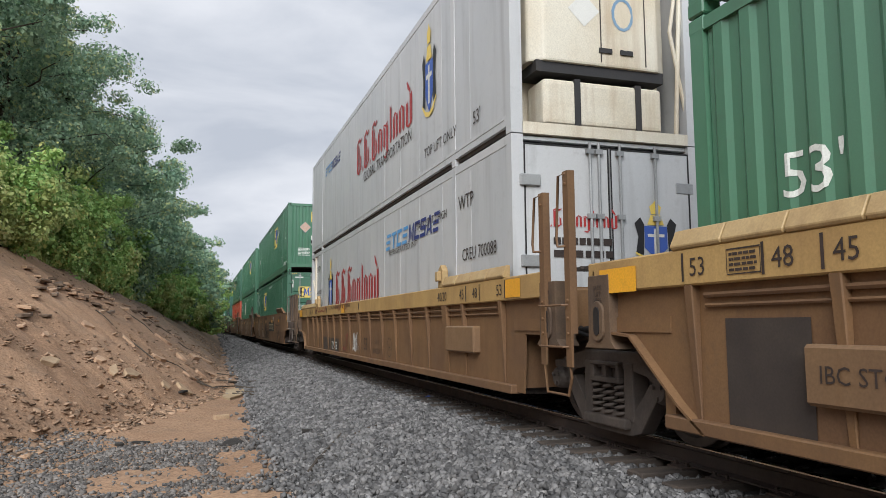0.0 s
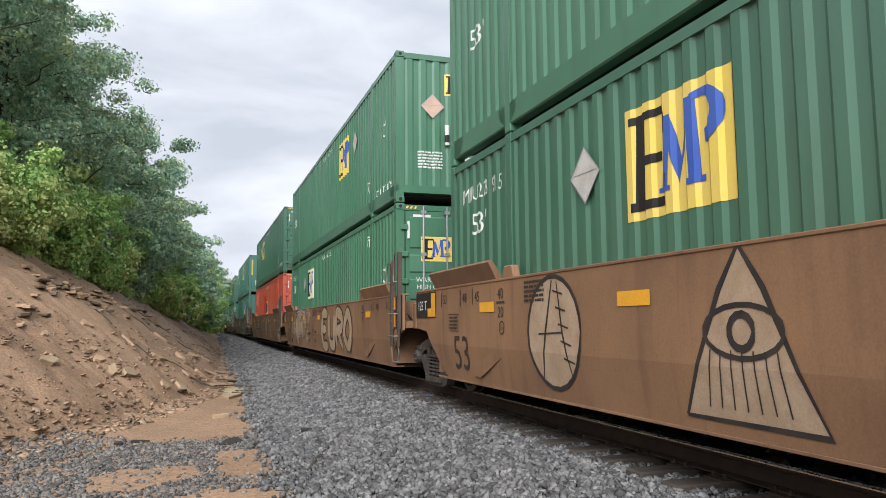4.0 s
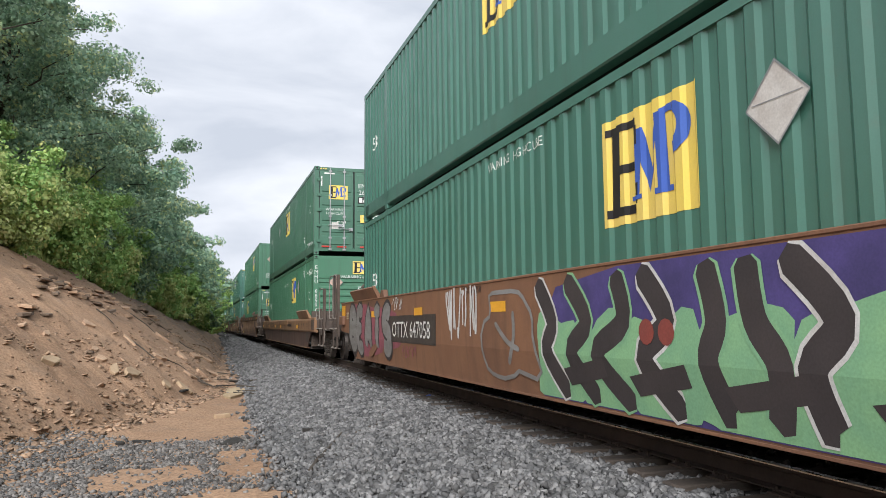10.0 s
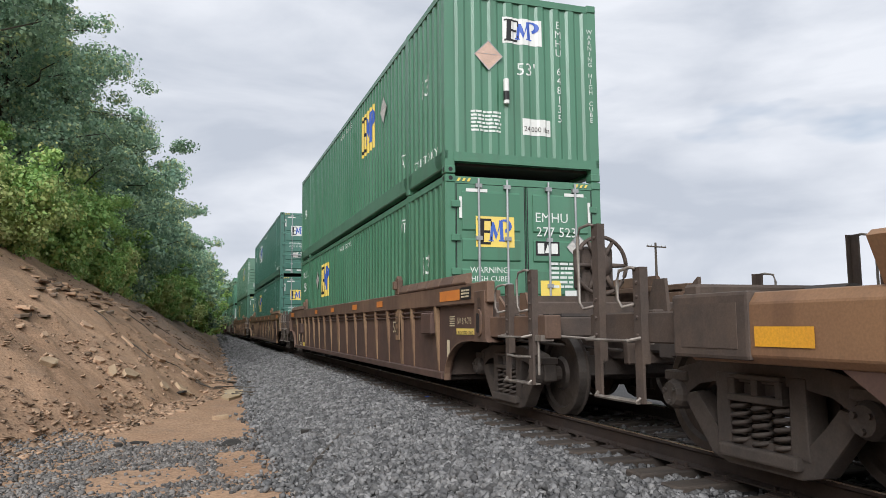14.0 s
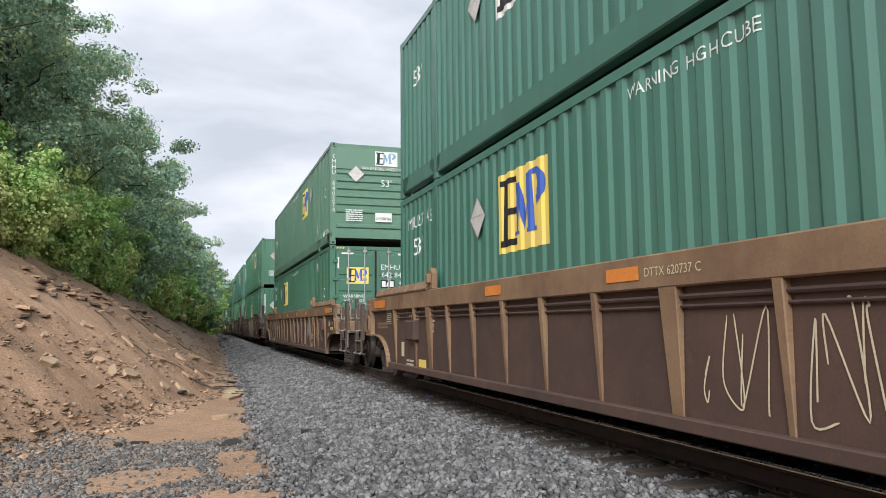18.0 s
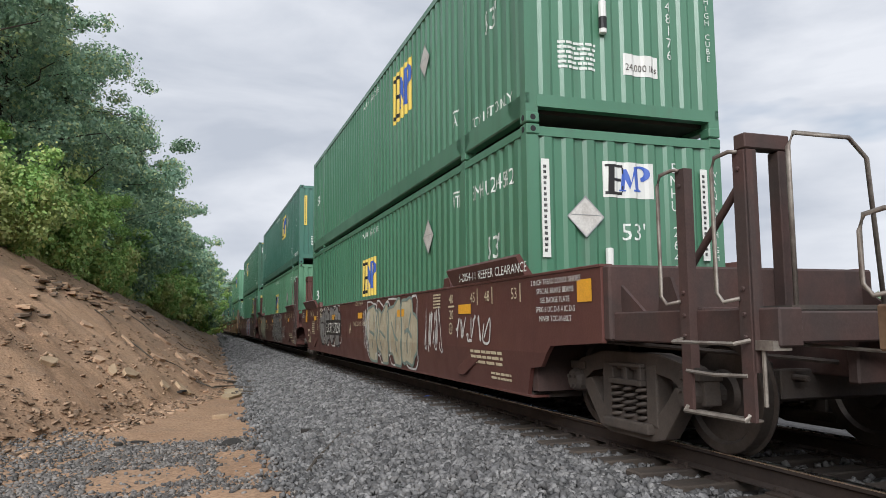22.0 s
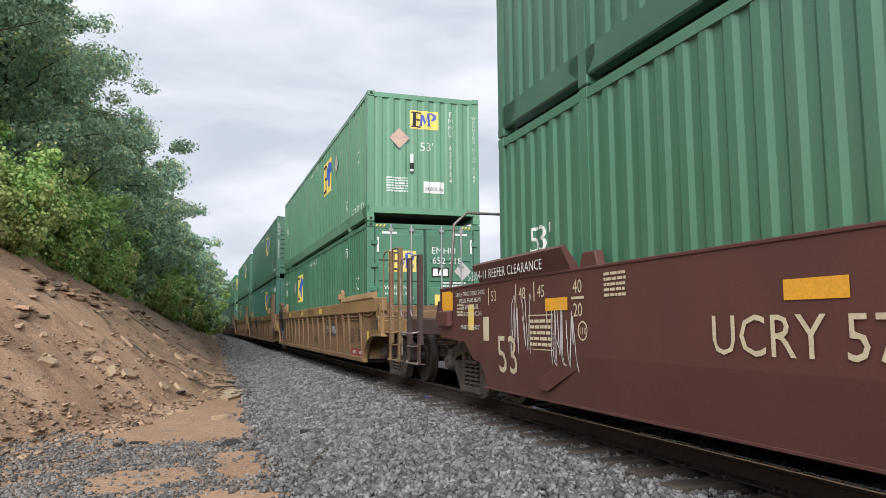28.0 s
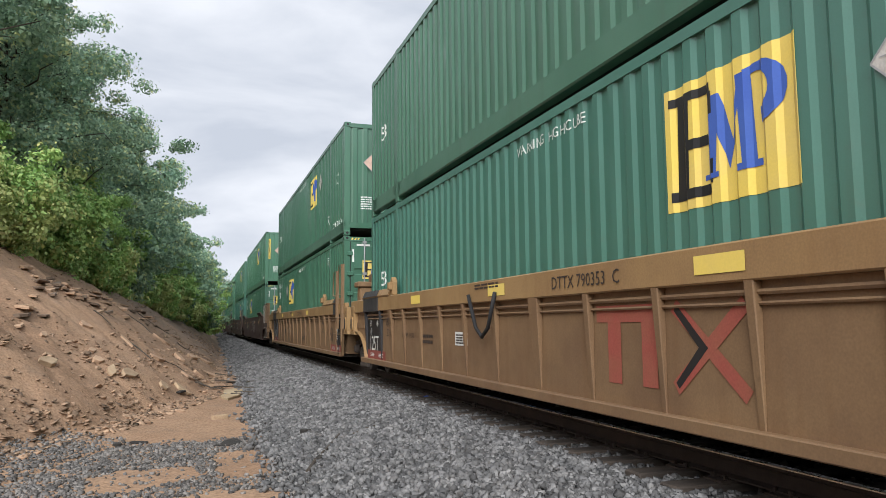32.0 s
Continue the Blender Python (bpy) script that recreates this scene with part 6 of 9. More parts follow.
def ribbed_sides(car, paint, near, far, spec):
    top = 1.50
    n0, n1 = (-2.02 if near == "solo" else -1.05), (CL + (2.05 if far == "solo" else 1.3))
    for s in (-1, 1):
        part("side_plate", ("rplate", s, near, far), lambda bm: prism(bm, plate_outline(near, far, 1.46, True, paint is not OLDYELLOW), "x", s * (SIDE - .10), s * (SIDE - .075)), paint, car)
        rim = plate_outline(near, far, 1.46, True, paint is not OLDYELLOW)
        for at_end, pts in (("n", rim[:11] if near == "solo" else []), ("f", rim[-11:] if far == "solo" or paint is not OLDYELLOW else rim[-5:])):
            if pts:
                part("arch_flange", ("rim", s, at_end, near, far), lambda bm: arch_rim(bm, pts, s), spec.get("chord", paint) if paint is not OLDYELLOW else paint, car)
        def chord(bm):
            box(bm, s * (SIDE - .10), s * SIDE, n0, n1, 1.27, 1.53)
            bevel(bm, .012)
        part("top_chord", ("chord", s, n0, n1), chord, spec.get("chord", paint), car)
        part("bottom_sill", ("rsill", s), lambda bm: (box(bm, s * (SIDE - .12), s * SIDE, -.25, CL + .25, .25, .35), bevel(bm, .01)), paint, car)
        for y in POSTS:
            k = 2.4 if y in (2.1, 8.08, 14.05) else 1.0
            part("side_post", ("rib", s, k), lambda bm: side_post(bm, s, k), BLACK if spec.get("boxes") and (y > 14.5 or (y < .5 and near != "solo")) else spec.get("post", paint), car, at=pose(0, float(y), 0))
        part("train_line_pipe", ("pipe", s), lambda bm: tube(bm, [(s * (SIDE - .05), .2, 1.20), (s * (SIDE - .05), CL - .2, 1.20)], .020, 6), paint, car)
        part("train_line_pipe", ("pipe2", s), lambda bm: tube(bm, [(s * (SIDE - .055), .2, 1.13), (s * (SIDE - .055), CL - .2, 1.13)], .014, 6), paint, car)
        for a, count in ((-1.3 if near == "solo" else -.1, 6 if near == "solo" else 4), (CL - 2.1, 6 if far == "solo" else 4)):
            for k in range(count):
                part("container_guide", ("rguide", s), lambda bm: (prism(bm, [(s * (SIDE - .08), 1.53), (s * (SIDE + .005), 1.53), (s * (SIDE + .02), 1.555), (s * (SIDE - .035), 1.67), (s * (SIDE - .08), 1.675)], "y", 0, .535), bevel(bm, .006)), spec.get("guide", paint), car, at=pose(0, a + k * .55, 0))
        for a in (2.25, CL - 2.25):
            part("guide_horn", ("horn", s), lambda bm: (prism(bm, [(-.11, 1.53), (.11, 1.53), (.08, 1.80), (-.02, 1.86), (-.11, 1.78)], "x", s * (SIDE - .10), s * (SIDE - .01)), box(bm, s * (SIDE - .02), s * (SIDE + .05), -.06, .06, 1.62, 1.76), bevel(bm, .012)), spec.get("guide", paint), car, at=pose(0, a, 0))
        for a in ([-1.78] if near == "solo" else [-1.2]) + ([CL + 1.82] if far == "solo" else [CL + 1.12]):
            part("jack_post", ("jack", s), lambda bm: jack_post(bm, s), spec.get("chord", paint) if paint is not OLDYELLOW else GRIMETAN, car, at=pose(0, a, 0))
            part("jack_slot", ("slot", s), lambda bm: slot_shape(bm, s * (SIDE + .036), .045, .12), SIGNBLACK, car, at=pose(0, a, 1.03))
            if s < 0:
                for k, w in enumerate(("JACK", "LIFT", "HERE")):
                    write("lettering", w, ("side", a, 1.315 - .055 * k, -SIDE - .012), .042, DARKLETTER, car, lift=.005)
    part("well_floor", "wfloor", lambda bm: (box(bm, -1.36, 1.36, -.2, 1.6, .24, .30), box(bm, -1.36, 1.36, CL - 1.6, CL + .2, .24, .30), box(bm, -1.36, -1.1, 1.55, CL - 1.55, .245, .295), box(bm, 1.1, 1.36, 1.55, CL - 1.55, .245, .295)), DARKIRON, car)


def smooth_sides(car, paint, near, far, spec):
    for s in (-1, 1):
        def plate(bm):
            prism(bm, plate_outline(near, far, 1.49), "x", s * (SIDE - .045), s * SIDE)
            bevel(bm, .006)
            bmesh.ops.bisect_plane(bm, geom=bm.verts[:] + bm.edges[:] + bm.faces[:], plane_co=(0, 0, FOLD), plane_no=(0, 0, 1), dist=1e-5)
            for v in bm.verts:
                v.co.x -= s * lean(v.co.z)
        part("side_plate", ("splate", s, near, far), plate, paint, car)
        n0, n1 = (-1.78 if near == "solo" else -1.05), (CL + (1.78 if far == "solo" else 1.22))
        part("top_flange", ("sflange", s, n0, n1), lambda bm: (box(bm, s * (SIDE - .12), s * (SIDE + .01), n0, n1, 1.485, 1.515), bevel(bm, .006)), paint, car)
        part("bottom_flange", ("bflange", s), lambda bm: (box(bm, s * (SIDE - .24), s * (SIDE - .05), -.28, CL + .28, .25, .275), bevel(bm, .004)), paint, car)
        for a in (-.25, CL - 2.05):
            part("container_guide", ("sguide", s), lambda bm: prism(bm, [(s * (SIDE - .10), 1.51), (s * (SIDE + .0), 1.51), (s * (SIDE + .10), 1.71), (s * (SIDE + .06), 1.74)], "y", 0, 2.3), paint, car, at=pose(0, a, 0))
        for a in (2.35, CL - 2.35):
            part("guide_horn", ("shorn", s), lambda bm: (prism(bm, [(-.17, 1.50), (.17, 1.50), (.11, 1.65), (-.11, 1.65)], "x", s * (SIDE - .10), s * (SIDE - .01)), bevel(bm, .012)), paint, car, at=pose(0, a, 0))
        for a in (1.6, CL - 1.6):
            part("doubler_plate", ("doubler", s), lambda bm: (prism(bm, [(-.55, .62), (-.40, .74), (.35, .44), (.30, .36), (.1, .36)], "x", s * (SIDE - .05), s * (SIDE - .008)), bevel(bm, .005)), paint, car, at=pose(0, a, 0))
    part("well_floor", "wfloor", lambda bm: None, DARKIRON, car) if ("wfloor", DARKIRON.name) in CACHE else part("well_floor", "wfloor", lambda bm: (box(bm, -1.36, 1.36, -.2, 1.6, .24, .30), box(bm, -1.36, 1.36, CL - 1.6, CL + .2, .24, .30), box(bm, -1.36, -1.1, 1.55, CL - 1.55, .245, .295), box(bm, 1.1, 1.36, 1.55, CL - 1.55, .245, .295)), DARKIRON, car)


def stepped_sides(car, paint, near, far, spec):
    """Sides of two bands: an upper flange band and a lower plate that leans in."""
    n0, n1 = (-1.78 if near == "solo" else -1.05), (CL + (1.78 if far == "solo" else 1.22))
    for s in (-1, 1):
        lower = [(.2, .27), (-.62, .80), (-1.78, .84), (-1.78, 1.0), (CL + 1.78, 1.0), (CL + 1.78, .84), (CL + .62, .80), (CL - .2, .27)]
        # the lower plate is a darker brown than the band above it
        part("side_plate", ("fplate", s), lambda bm: prism(bm, lower, "x", s * (SIDE - .06), s * (SIDE - .02)), RUST, car, "dark brown lower side plate")
        part("upper_band", ("fband", s), lambda bm: (prism(bm, [(s * (SIDE - .06), .76), (s * (SIDE - .012), .76), (s * (SIDE + .03), .81), (s * (SIDE + .03), 1.13), (s * (SIDE - .02), 1.20), (s * (SIDE - .08), 1.20)], "y", n0, n1), bevel(bm, .008)), paint, car)
        part("bottom_flange", ("fbot", s), lambda bm: (box(bm, s * (SIDE - .2), s * (SIDE - .01), .2, CL - .2, .25, .275), bevel(bm, .004)), paint, car)
        for a, mat in ((-1.32, paint), (CL + 1.55, GRIME)):
            part("end_box", ("fendbox", s), lambda bm: (box(bm, s * (SIDE - .1), s * (SIDE + .045), -.38, .38, .88, 1.31), bevel(bm, .025, 2)), mat, car, "rusty steel end box with a rounded rim", at=pose(0, a, -.1))
            part("end_box_panel", ("fendpanel", s), lambda bm: box(bm, s * (SIDE + .04), s * (SIDE + .05), -.28, .28, .95, 1.24), GRIME, car, at=pose(0, a, -.1))
        for a in (-.25, CL - 2.25):
            part("container_guide", ("fguide", s), lambda bm: prism(bm, [(s * (SIDE - .10), 1.33), (s * (SIDE + .0), 1.33), (s * (SIDE + .10), 1.57), (s * (SIDE + .06), 1.60)], "y", 0, 2.5), paint, car, at=pose(0, a, -.13))
    part("well_floor", "wfloor", lambda bm: (box(bm, -1.36, 1.36, -.2, 1.6, .24, .30), box(bm, -1.36, 1.36, CL - 1.6, CL + .2, .24, .30), box(bm, -1.36, -1.1, 1.55, CL - 1.55, .245, .295), box(bm, 1.1, 1.36, 1.55, CL - 1.55, .245, .295)), DARKIRON, car)


STYLES = {"ribbed": ribbed_sides, "smooth": smooth_sides, "stepped": stepped_sides}


def well_car(spec, spins):
    paint = spec["car"]
    colour = {YELLOW: "dusty yellow", OLDYELLOW: "grimy yellow", BROWN: "weathered brown", RUST: "rusty dark brown", REDBROWN: "rusty red-brown", MAROON: "maroon"}[paint]
    kind = {"ribbed": "with upright side posts", "smooth": "with smooth sides and graffiti", "stepped": "with stepped smooth sides"}[spec["style"]]
    car = thing("well_car", pose(0, 0, 0), f"{colour} double-stack well car {kind}", "rail car", "well cars of the train")
    near, far = spec["ends"]
    if spec["style"] == "smooth":
        LEANING.add(car)
    STYLES[spec["style"]](car, paint, near, far, spec)
    end_gear(car, paint, near, 0, -1, spec, spins)
    end_gear(car, paint, far, CL, 1, spec, spins)
    return car


def C(paint, near, serial="", **more):
    return dict(paint=paint, near=near, serial=serial, **more)


CREAMPAINT = surface("cream_car_paint", (0.46, 0.33, 0.16), (0.36, 0.24, 0.11), patch=1.0, rough=0.55, streak=0.5, streak_colour=(0.2, 0.12, 0.06), soil=0.3)
SIGNGREY = surface("faded_sign_grey", (0.36, 0.36, 0.33), (0.42, 0.41, 0.36), rough=0.5, bump=0)
WHT = dict(end_sign=SIGNWHITE)
UNITS = (
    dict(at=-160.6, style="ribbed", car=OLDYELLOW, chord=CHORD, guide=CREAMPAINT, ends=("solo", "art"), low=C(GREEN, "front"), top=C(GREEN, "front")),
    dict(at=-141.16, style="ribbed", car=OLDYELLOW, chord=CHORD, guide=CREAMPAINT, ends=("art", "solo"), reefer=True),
    dict(at=-117.96, style="smooth", car=BROWN, ends=("solo", "art"), brake=-1, low=C(DEEP, "door", "EMHU 273 915", fifty=2.0), top=C(GREEN, "front", "EMHU 653837")),
    dict(at=-98.7, style="smooth", car=BROWN, ends=("art", "art"), low=C(GREEN, "door", "EMHU 647 442", sign_paint=SIGNCREAM, sign_at=11.05), top=C(GREEN, "front", "EMHU 640218")),
    dict(at=-79.40, style="smooth", car=BROWN, ends=("art", "solo"), low=C(RED, "door", "EMHU 200 534", tag=False, patch=True, sign_at=7.94, sign_w=1.0, sign_h=.66, sign_z=1.56), top=C(DEEP, "door", "EMHU 643 018", strip=REDTAPE)),
    dict(at=-56.02, style="smooth", car=REDBROWN, ends=("solo", "solo"), tall=2.25, low=C(TEAL, "front", "EMHU 274717"), top=C(TEAL, "front", "EMHU 261123", sign_at=8.2, tag_at=4.1, strips=SIGNYELLOW, **WHT)),
    dict(at=-32.19, style="stepped", car=BROWN, ends=("solo", "solo"), tall=2.0, tall_far=1.87, tall_in=1.45, brake=-1, low=C(GREEN, "ribs", "EMHU 685968", warn_z=2.3), top=C(DEEP, "door", "EMHU 263 809", strip=REDTAPE, sign_at=7.8, tag_at=11.0)),
    # post=TAN puts the light on rust-brown posts into their colour
    dict(at=-8.46, style="ribbed", car=RUST, chord=RUSTCHORD, guide=RUSTCHORD, post=TAN, tall=1.57, tall_in=1.45, ends=("solo", "solo"), brake=-1, low=C(GREEN, "door", "EMHU 277 523"), top=C(GREEN, "front", "EMHU 648135", **WHT)),
    dict(at=15.01, style="ribbed", car=RUST, chord=TAN, guide=TAN, post=TAN, tall=1.57, tall_in=1.45, ends=("solo", "solo"), brake=-1, low=C(TEAL, "door", "EMHU 277 145"), top=C(TEAL, "door", "EMHU 643 070", sign_paint=SIGNWHITE, **WHT)),
    dict(at=38.69, style="ribbed", car=RUST, chord=TAN, guide=TAN, post=TAN, tall=1.57, tall_in=1.45, ends=("solo", "solo"), low=C(DEEP, "door", "EMHU 642 844", sign_at=11.07, tag_at=12.6, sign_blue=SIGNGREY), top=C(OLIVE, "ribs", "EMHU 640574", end_blue=SIGNPALE, tag_paint=PLACARD, **WHT)),
    dict(at=62.64, style="smooth", car=MAROON, ends=("solo", "art"), low=C(GREEN, "front", "EMHU 264542", sign_at=8.0, sign_z=1.68, sign_h=.8, tag_at=3.7, strips=SIGNWHITE, tag_paint=PLACARD, **WHT), top=C(GREEN, "front", "EMHU 648176", **WHT)),
    dict(at=82.24, style="smooth", car=MAROON, ends=("art", "art"), low=C(BRIGHT, "front", "EMHU 229143", sign_at=7.9, sign_z=1.65, sign_h=.85, tag_at=3.7, tag_z=1.8, tag_paint=PLACARD), top=C(TEAL, "front", "EMHU 300303", strips=SIGNYELLOW)),
    dict(at=102.0, style="smooth", car=MAROON, ends=("art", "solo"), low=C(GREEN, "front", "EMHU 272538", sign_at=4.3, tag_at=3.0, strips=SIGNYELLOW, tag_paint=PLACARD), top=C(DEEP, "door", "EMHU 301254")),
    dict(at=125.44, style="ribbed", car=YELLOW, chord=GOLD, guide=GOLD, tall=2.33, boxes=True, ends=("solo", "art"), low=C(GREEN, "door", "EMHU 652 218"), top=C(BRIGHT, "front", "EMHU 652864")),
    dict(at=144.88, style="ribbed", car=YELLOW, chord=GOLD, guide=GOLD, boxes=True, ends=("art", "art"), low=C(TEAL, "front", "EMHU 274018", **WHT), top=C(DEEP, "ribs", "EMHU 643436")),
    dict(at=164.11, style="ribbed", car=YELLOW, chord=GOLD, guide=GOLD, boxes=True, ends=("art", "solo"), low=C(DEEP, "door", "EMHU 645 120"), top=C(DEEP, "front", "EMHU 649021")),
    dict(at=187.1, style="smooth", car=RUST, ends=("solo", "art"), low=C(DEEP, "door", "EMHU 276 310"), top=C(GREEN, "front", "EMHU 655307", strips=SIGNYELLOW)),
    dict(at=206.5, style="smooth", car=RUST, ends=("art", "art"), low=C(TEAL, "front", "EMHU 271066"), top=C(DEEP, "front", "EMHU 660218")),
    dict(at=225.9, style="smooth", car=RUST, ends=("art", "solo"), low=C(GREEN, "front", "EMHU 278114"), top=C(GREEN, "front", "EMHU 644020")),
    dict(at=249.3, style="ribbed", car=RUST, ends=("solo", "solo"), low=C(DEEP, "front", "EMHU 270339"), top=C(TEAL, "front", "EMHU 656001")),
)
LOW, HIGH = 0.335, 3.245            # floor heights of the two containers
MOVING, SPINNING = [], []
CARS = []
for u in UNITS:
    spins = []
    car = well_car(u, spins)
    CARS.append(car)
    MOVING.append((car, u["at"], 0.0))
    SPINNING += spins
    if u.get("reefer"):
        low, top = reefer_container(False), reefer_container(True)
    else:
        low, top = shipping_container(u["low"], 0), shipping_container(u["top"], 1)
    MOVING.append((low, u["at"], LOW))
    MOVING.append((top, u["at"], HIGH))

# ---------------------------------------------------------------- trees and shrubs
def leaves_mesh(name, centres, spreads, counts, size, material, seed, flat_top=.62):
    """Many small bent leaves on the outside of domed clumps; spreads: the clumps' radii."""
    rng = np.random.default_rng(seed)
    c = np.repeat(np.asarray(centres, float), counts, 0)
    s = np.repeat(np.asarray(spreads, float), counts)[:, None]
    n = len(c)
    d = rng.normal(size=(n, 3))
    d /= np.linalg.norm(d, axis=1)[:, None]
    d[:, 2] = np.where(d[:, 2] < -.75, -d[:, 2], d[:, 2])
    swell = 1 + .35 * np.sin(d[:, :1] * 5 + s * 40) * np.cos(d[:, 1:2] * 5 + s * 60)
    p = c + d * s * swell * (.35 + .75 * rng.random((n, 1)) ** .6) * np.array([1, 1, flat_top])
    up = rng.normal(size=(n, 3)) * .4 + d * .9 + np.array([0, 0, .1])          # blades turn their faces out of their clump
    up /= np.linalg.norm(up, axis=1)[:, None]
    b = np.cross(up, rng.normal(size=(n, 3)))
    b /= np.linalg.norm(b, axis=1)[:, None]
    a = np.cross(up, b)
    k = size * rng.uniform(.55, 1.4, (n, 1))
    v = np.stack([p, p + a * k * .55 + b * k * .34 + up * k * .06, p + a * k - up * k * .22, p + a * k * .45 - b * k * .34], 1).reshape(-1, 3)
    return quads_mesh(name, v, 4, material)


def limb(bm, a, b, r0, r1, rng, bend=.12, n=4):
    pts = [a + (b - a) * (i / n) + Vector((rng.uniform(-1, 1), rng.uniform(-1, 1), rng.uniform(-.4, .8))) * bend * (b - a).length * math.sin(math.pi * i / n) for i in range(n + 1)]
    tube(bm, pts, r0, 7, r1)
    return pts


def tree(x, y, tall, spread, leaf, seed, label, leaf_size=.15, count=60, low=.25, base=None):
    rng = random.Random(seed)
    z = height(x, y) - .15 if base is None else base
    t = thing("tree", pose(x, y, z), label, "tree", "trees on the bank")
    bm = bmesh.new()
    top = Vector((rng.uniform(-.5, .5), rng.uniform(-.5, .5), tall * .86))
    trunk = limb(bm, Vector((0, 0, 0)), top, .02 * tall, .03, rng, .04, 7)
    tips = []
    n = int(16 + tall)
    for i in range(n):
        f = low + (1 - low) * (i + rng.random() * .6) / n
        j = f * .98 * (len(trunk) - 1)
        p = trunk[int(j)].lerp(trunk[min(int(j) + 1, len(trunk) - 1)], j % 1)
        ang = i * 2.4 + rng.uniform(-.5, .5)
        reach = spread * (1 - .72 * max(0, f - .45) / .55) * rng.uniform(.6, 1.12)
        e = p + Vector((math.cos(ang) * reach, math.sin(ang) * reach, reach * rng.uniform(.1, .55)))
        pts = limb(bm, p, e, .0045 * tall * (1.15 - f), .010, rng)
        for q in (pts[0].lerp(pts[1], .5), *pts[1:]):
            for _ in range(2):
                w = q + Vector((rng.gauss(0, 1), rng.gauss(0, 1), rng.gauss(.15, .7))) * spread * .15
                if rng.random() < .35:
                    tube(bm, [q, w], .012, 4, .005)
                tips.append(tuple(w))
    me = bpy.data.meshes.new("trunk")
    bmesh.ops.recalc_face_normals(bm, faces=bm.faces[:])
    bm.to_mesh(me)
    bm.free()
    me.materials.append(BARK)
    tr = new("trunk", me)
    tr.parent = t
    cr = new("crown", leaves_mesh("crown", tips, [spread * .145 * rng.uniform(.6, 1.35) for _ in tips], int(count * (3.6 if y < 33 and base is None else 2.0)), leaf_size * (.60 if y < 33 and base is None else .80), leaf, seed))
    cr.parent = t
    return t


def shrub(x, y, tall, leaf, seed, label, count=50, size=.1):
    rng = random.Random(seed)
    t = thing("shrub", pose(x, y, height(x, y) - .05), label, "shrub", "shrubs on the bank")
    bm = bmesh.new()
    tips = []
    for i in range(9):
        a = rng.uniform(0, 6.28)
        e = Vector((math.cos(a) * tall * rng.uniform(.15, .6), math.sin(a) * tall * rng.uniform(.15, .6), tall * rng.uniform(.55, 1.0)))
        pts = limb(bm, Vector((rng.uniform(-.1, .1), rng.uniform(-.1, .1), 0)), e, .018, .005, rng, .12, 4)
        tips += [tuple(q + Vector((rng.gauss(0, .12), rng.gauss(0, .12), rng.gauss(0, .1))) * tall) for q in pts[1:] for _ in range(3)]
    me = bpy.data.meshes.new("stem")
    bm.to_mesh(me)
    bm.free()
    me.materials.append(BARK)
    s = new("stem", me)
    s.parent = t
    c = new("foliage", leaves_mesh("foliage", tips, [tall * rng.uniform(.10, .2) for _ in tips], int(count * 1.3), size, leaf, seed, .8))
    c.parent = t
    return t


OAK = "tall oak with a dense uneven crown on the bank"
LOCUST = "light green young tree with feathery crown on the bank"
for x, y, tall, spread, leaf, size, n, low in (
        (-6.75, 19.0, 12.5, 3.0, LEAF, .20, 66, .27), (-10.5, 22.0, 13.0, 4.4, LEAF, .2, 48, .3), (-6.0, 25.0, 12.0, 3.75, LEAFDARK, .2, 62, .22),
        (-9.5, 30.0, 12.0, 4.2, LEAFDARK, .22, 50, .05), (-4.9, 31.0, 9.8, 4.0, LEAF, .2, 58, .1), (-4.4, 37.5, 8.6, 3.7, LEAFDARK, .22, 55, .05), (-7.5, 41.0, 9.5, 3.6, LEAFDARK, .22, 45, .05),
        (-3.6, 44.0, 8.4, 3.5, LEAF, .22, 62, .04), (-3.0, 51.0, 8.2, 3.7, LEAFDARK, .24, 55, .03), (-2.6, 59.0, 8.2, 3.0, LEAF, .26, 50, .02), (-1.8, 67.0, 8.4, 3.7, LEAFDARK, .28, 46, .02),
        (-1.0, 76.0, 8.6, 3.6, LEAF, .3, 42, .02), (-.2, 86.0, 9.0, 3.6, LEAFLIGHT, .33, 38, .02), (.6, 97.0, 9.0, 3.6, LEAFLIGHT, .36, 36, .02),
        (.9, 110.0, 8.0, 3.0, LEAFLIGHT, .4, 40, .02), (.8, 126.0, 7.0, 2.8, LEAF, .45, 40, .02), (.6, 145.0, 7.0, 3.0, LEAFDARK, .5, 40, .02)):
    tree(x, y, tall, spread, leaf, int(y * 7 + 1), LOCUST if leaf is LEAFLIGHT else OAK, size, n, low)
for x, y, tall, spread, low in ((-6.9, 20.3, 7.2, 1.5, .35), (-6.6, 22.5, 4.6, 1.7, .1), (-4.3, 30.5, 4.6, 1.9, .05), (-8.8, 19.5, 5.0, 2.0, .1), (-3.2, 42.0, 4.5, 2.0, .03), (-2.4, 52.0, 4.8, 2.1, .03)):
    tree(x, y, tall, spread, LEAFLIGHT, int(y * 11), LOCUST, .15, 48, low)
BUSH, WEED = "leafy green shrub rooted on the bank", "yellowish weedy shrub on the bank's edge"
r3 = random.Random(21)
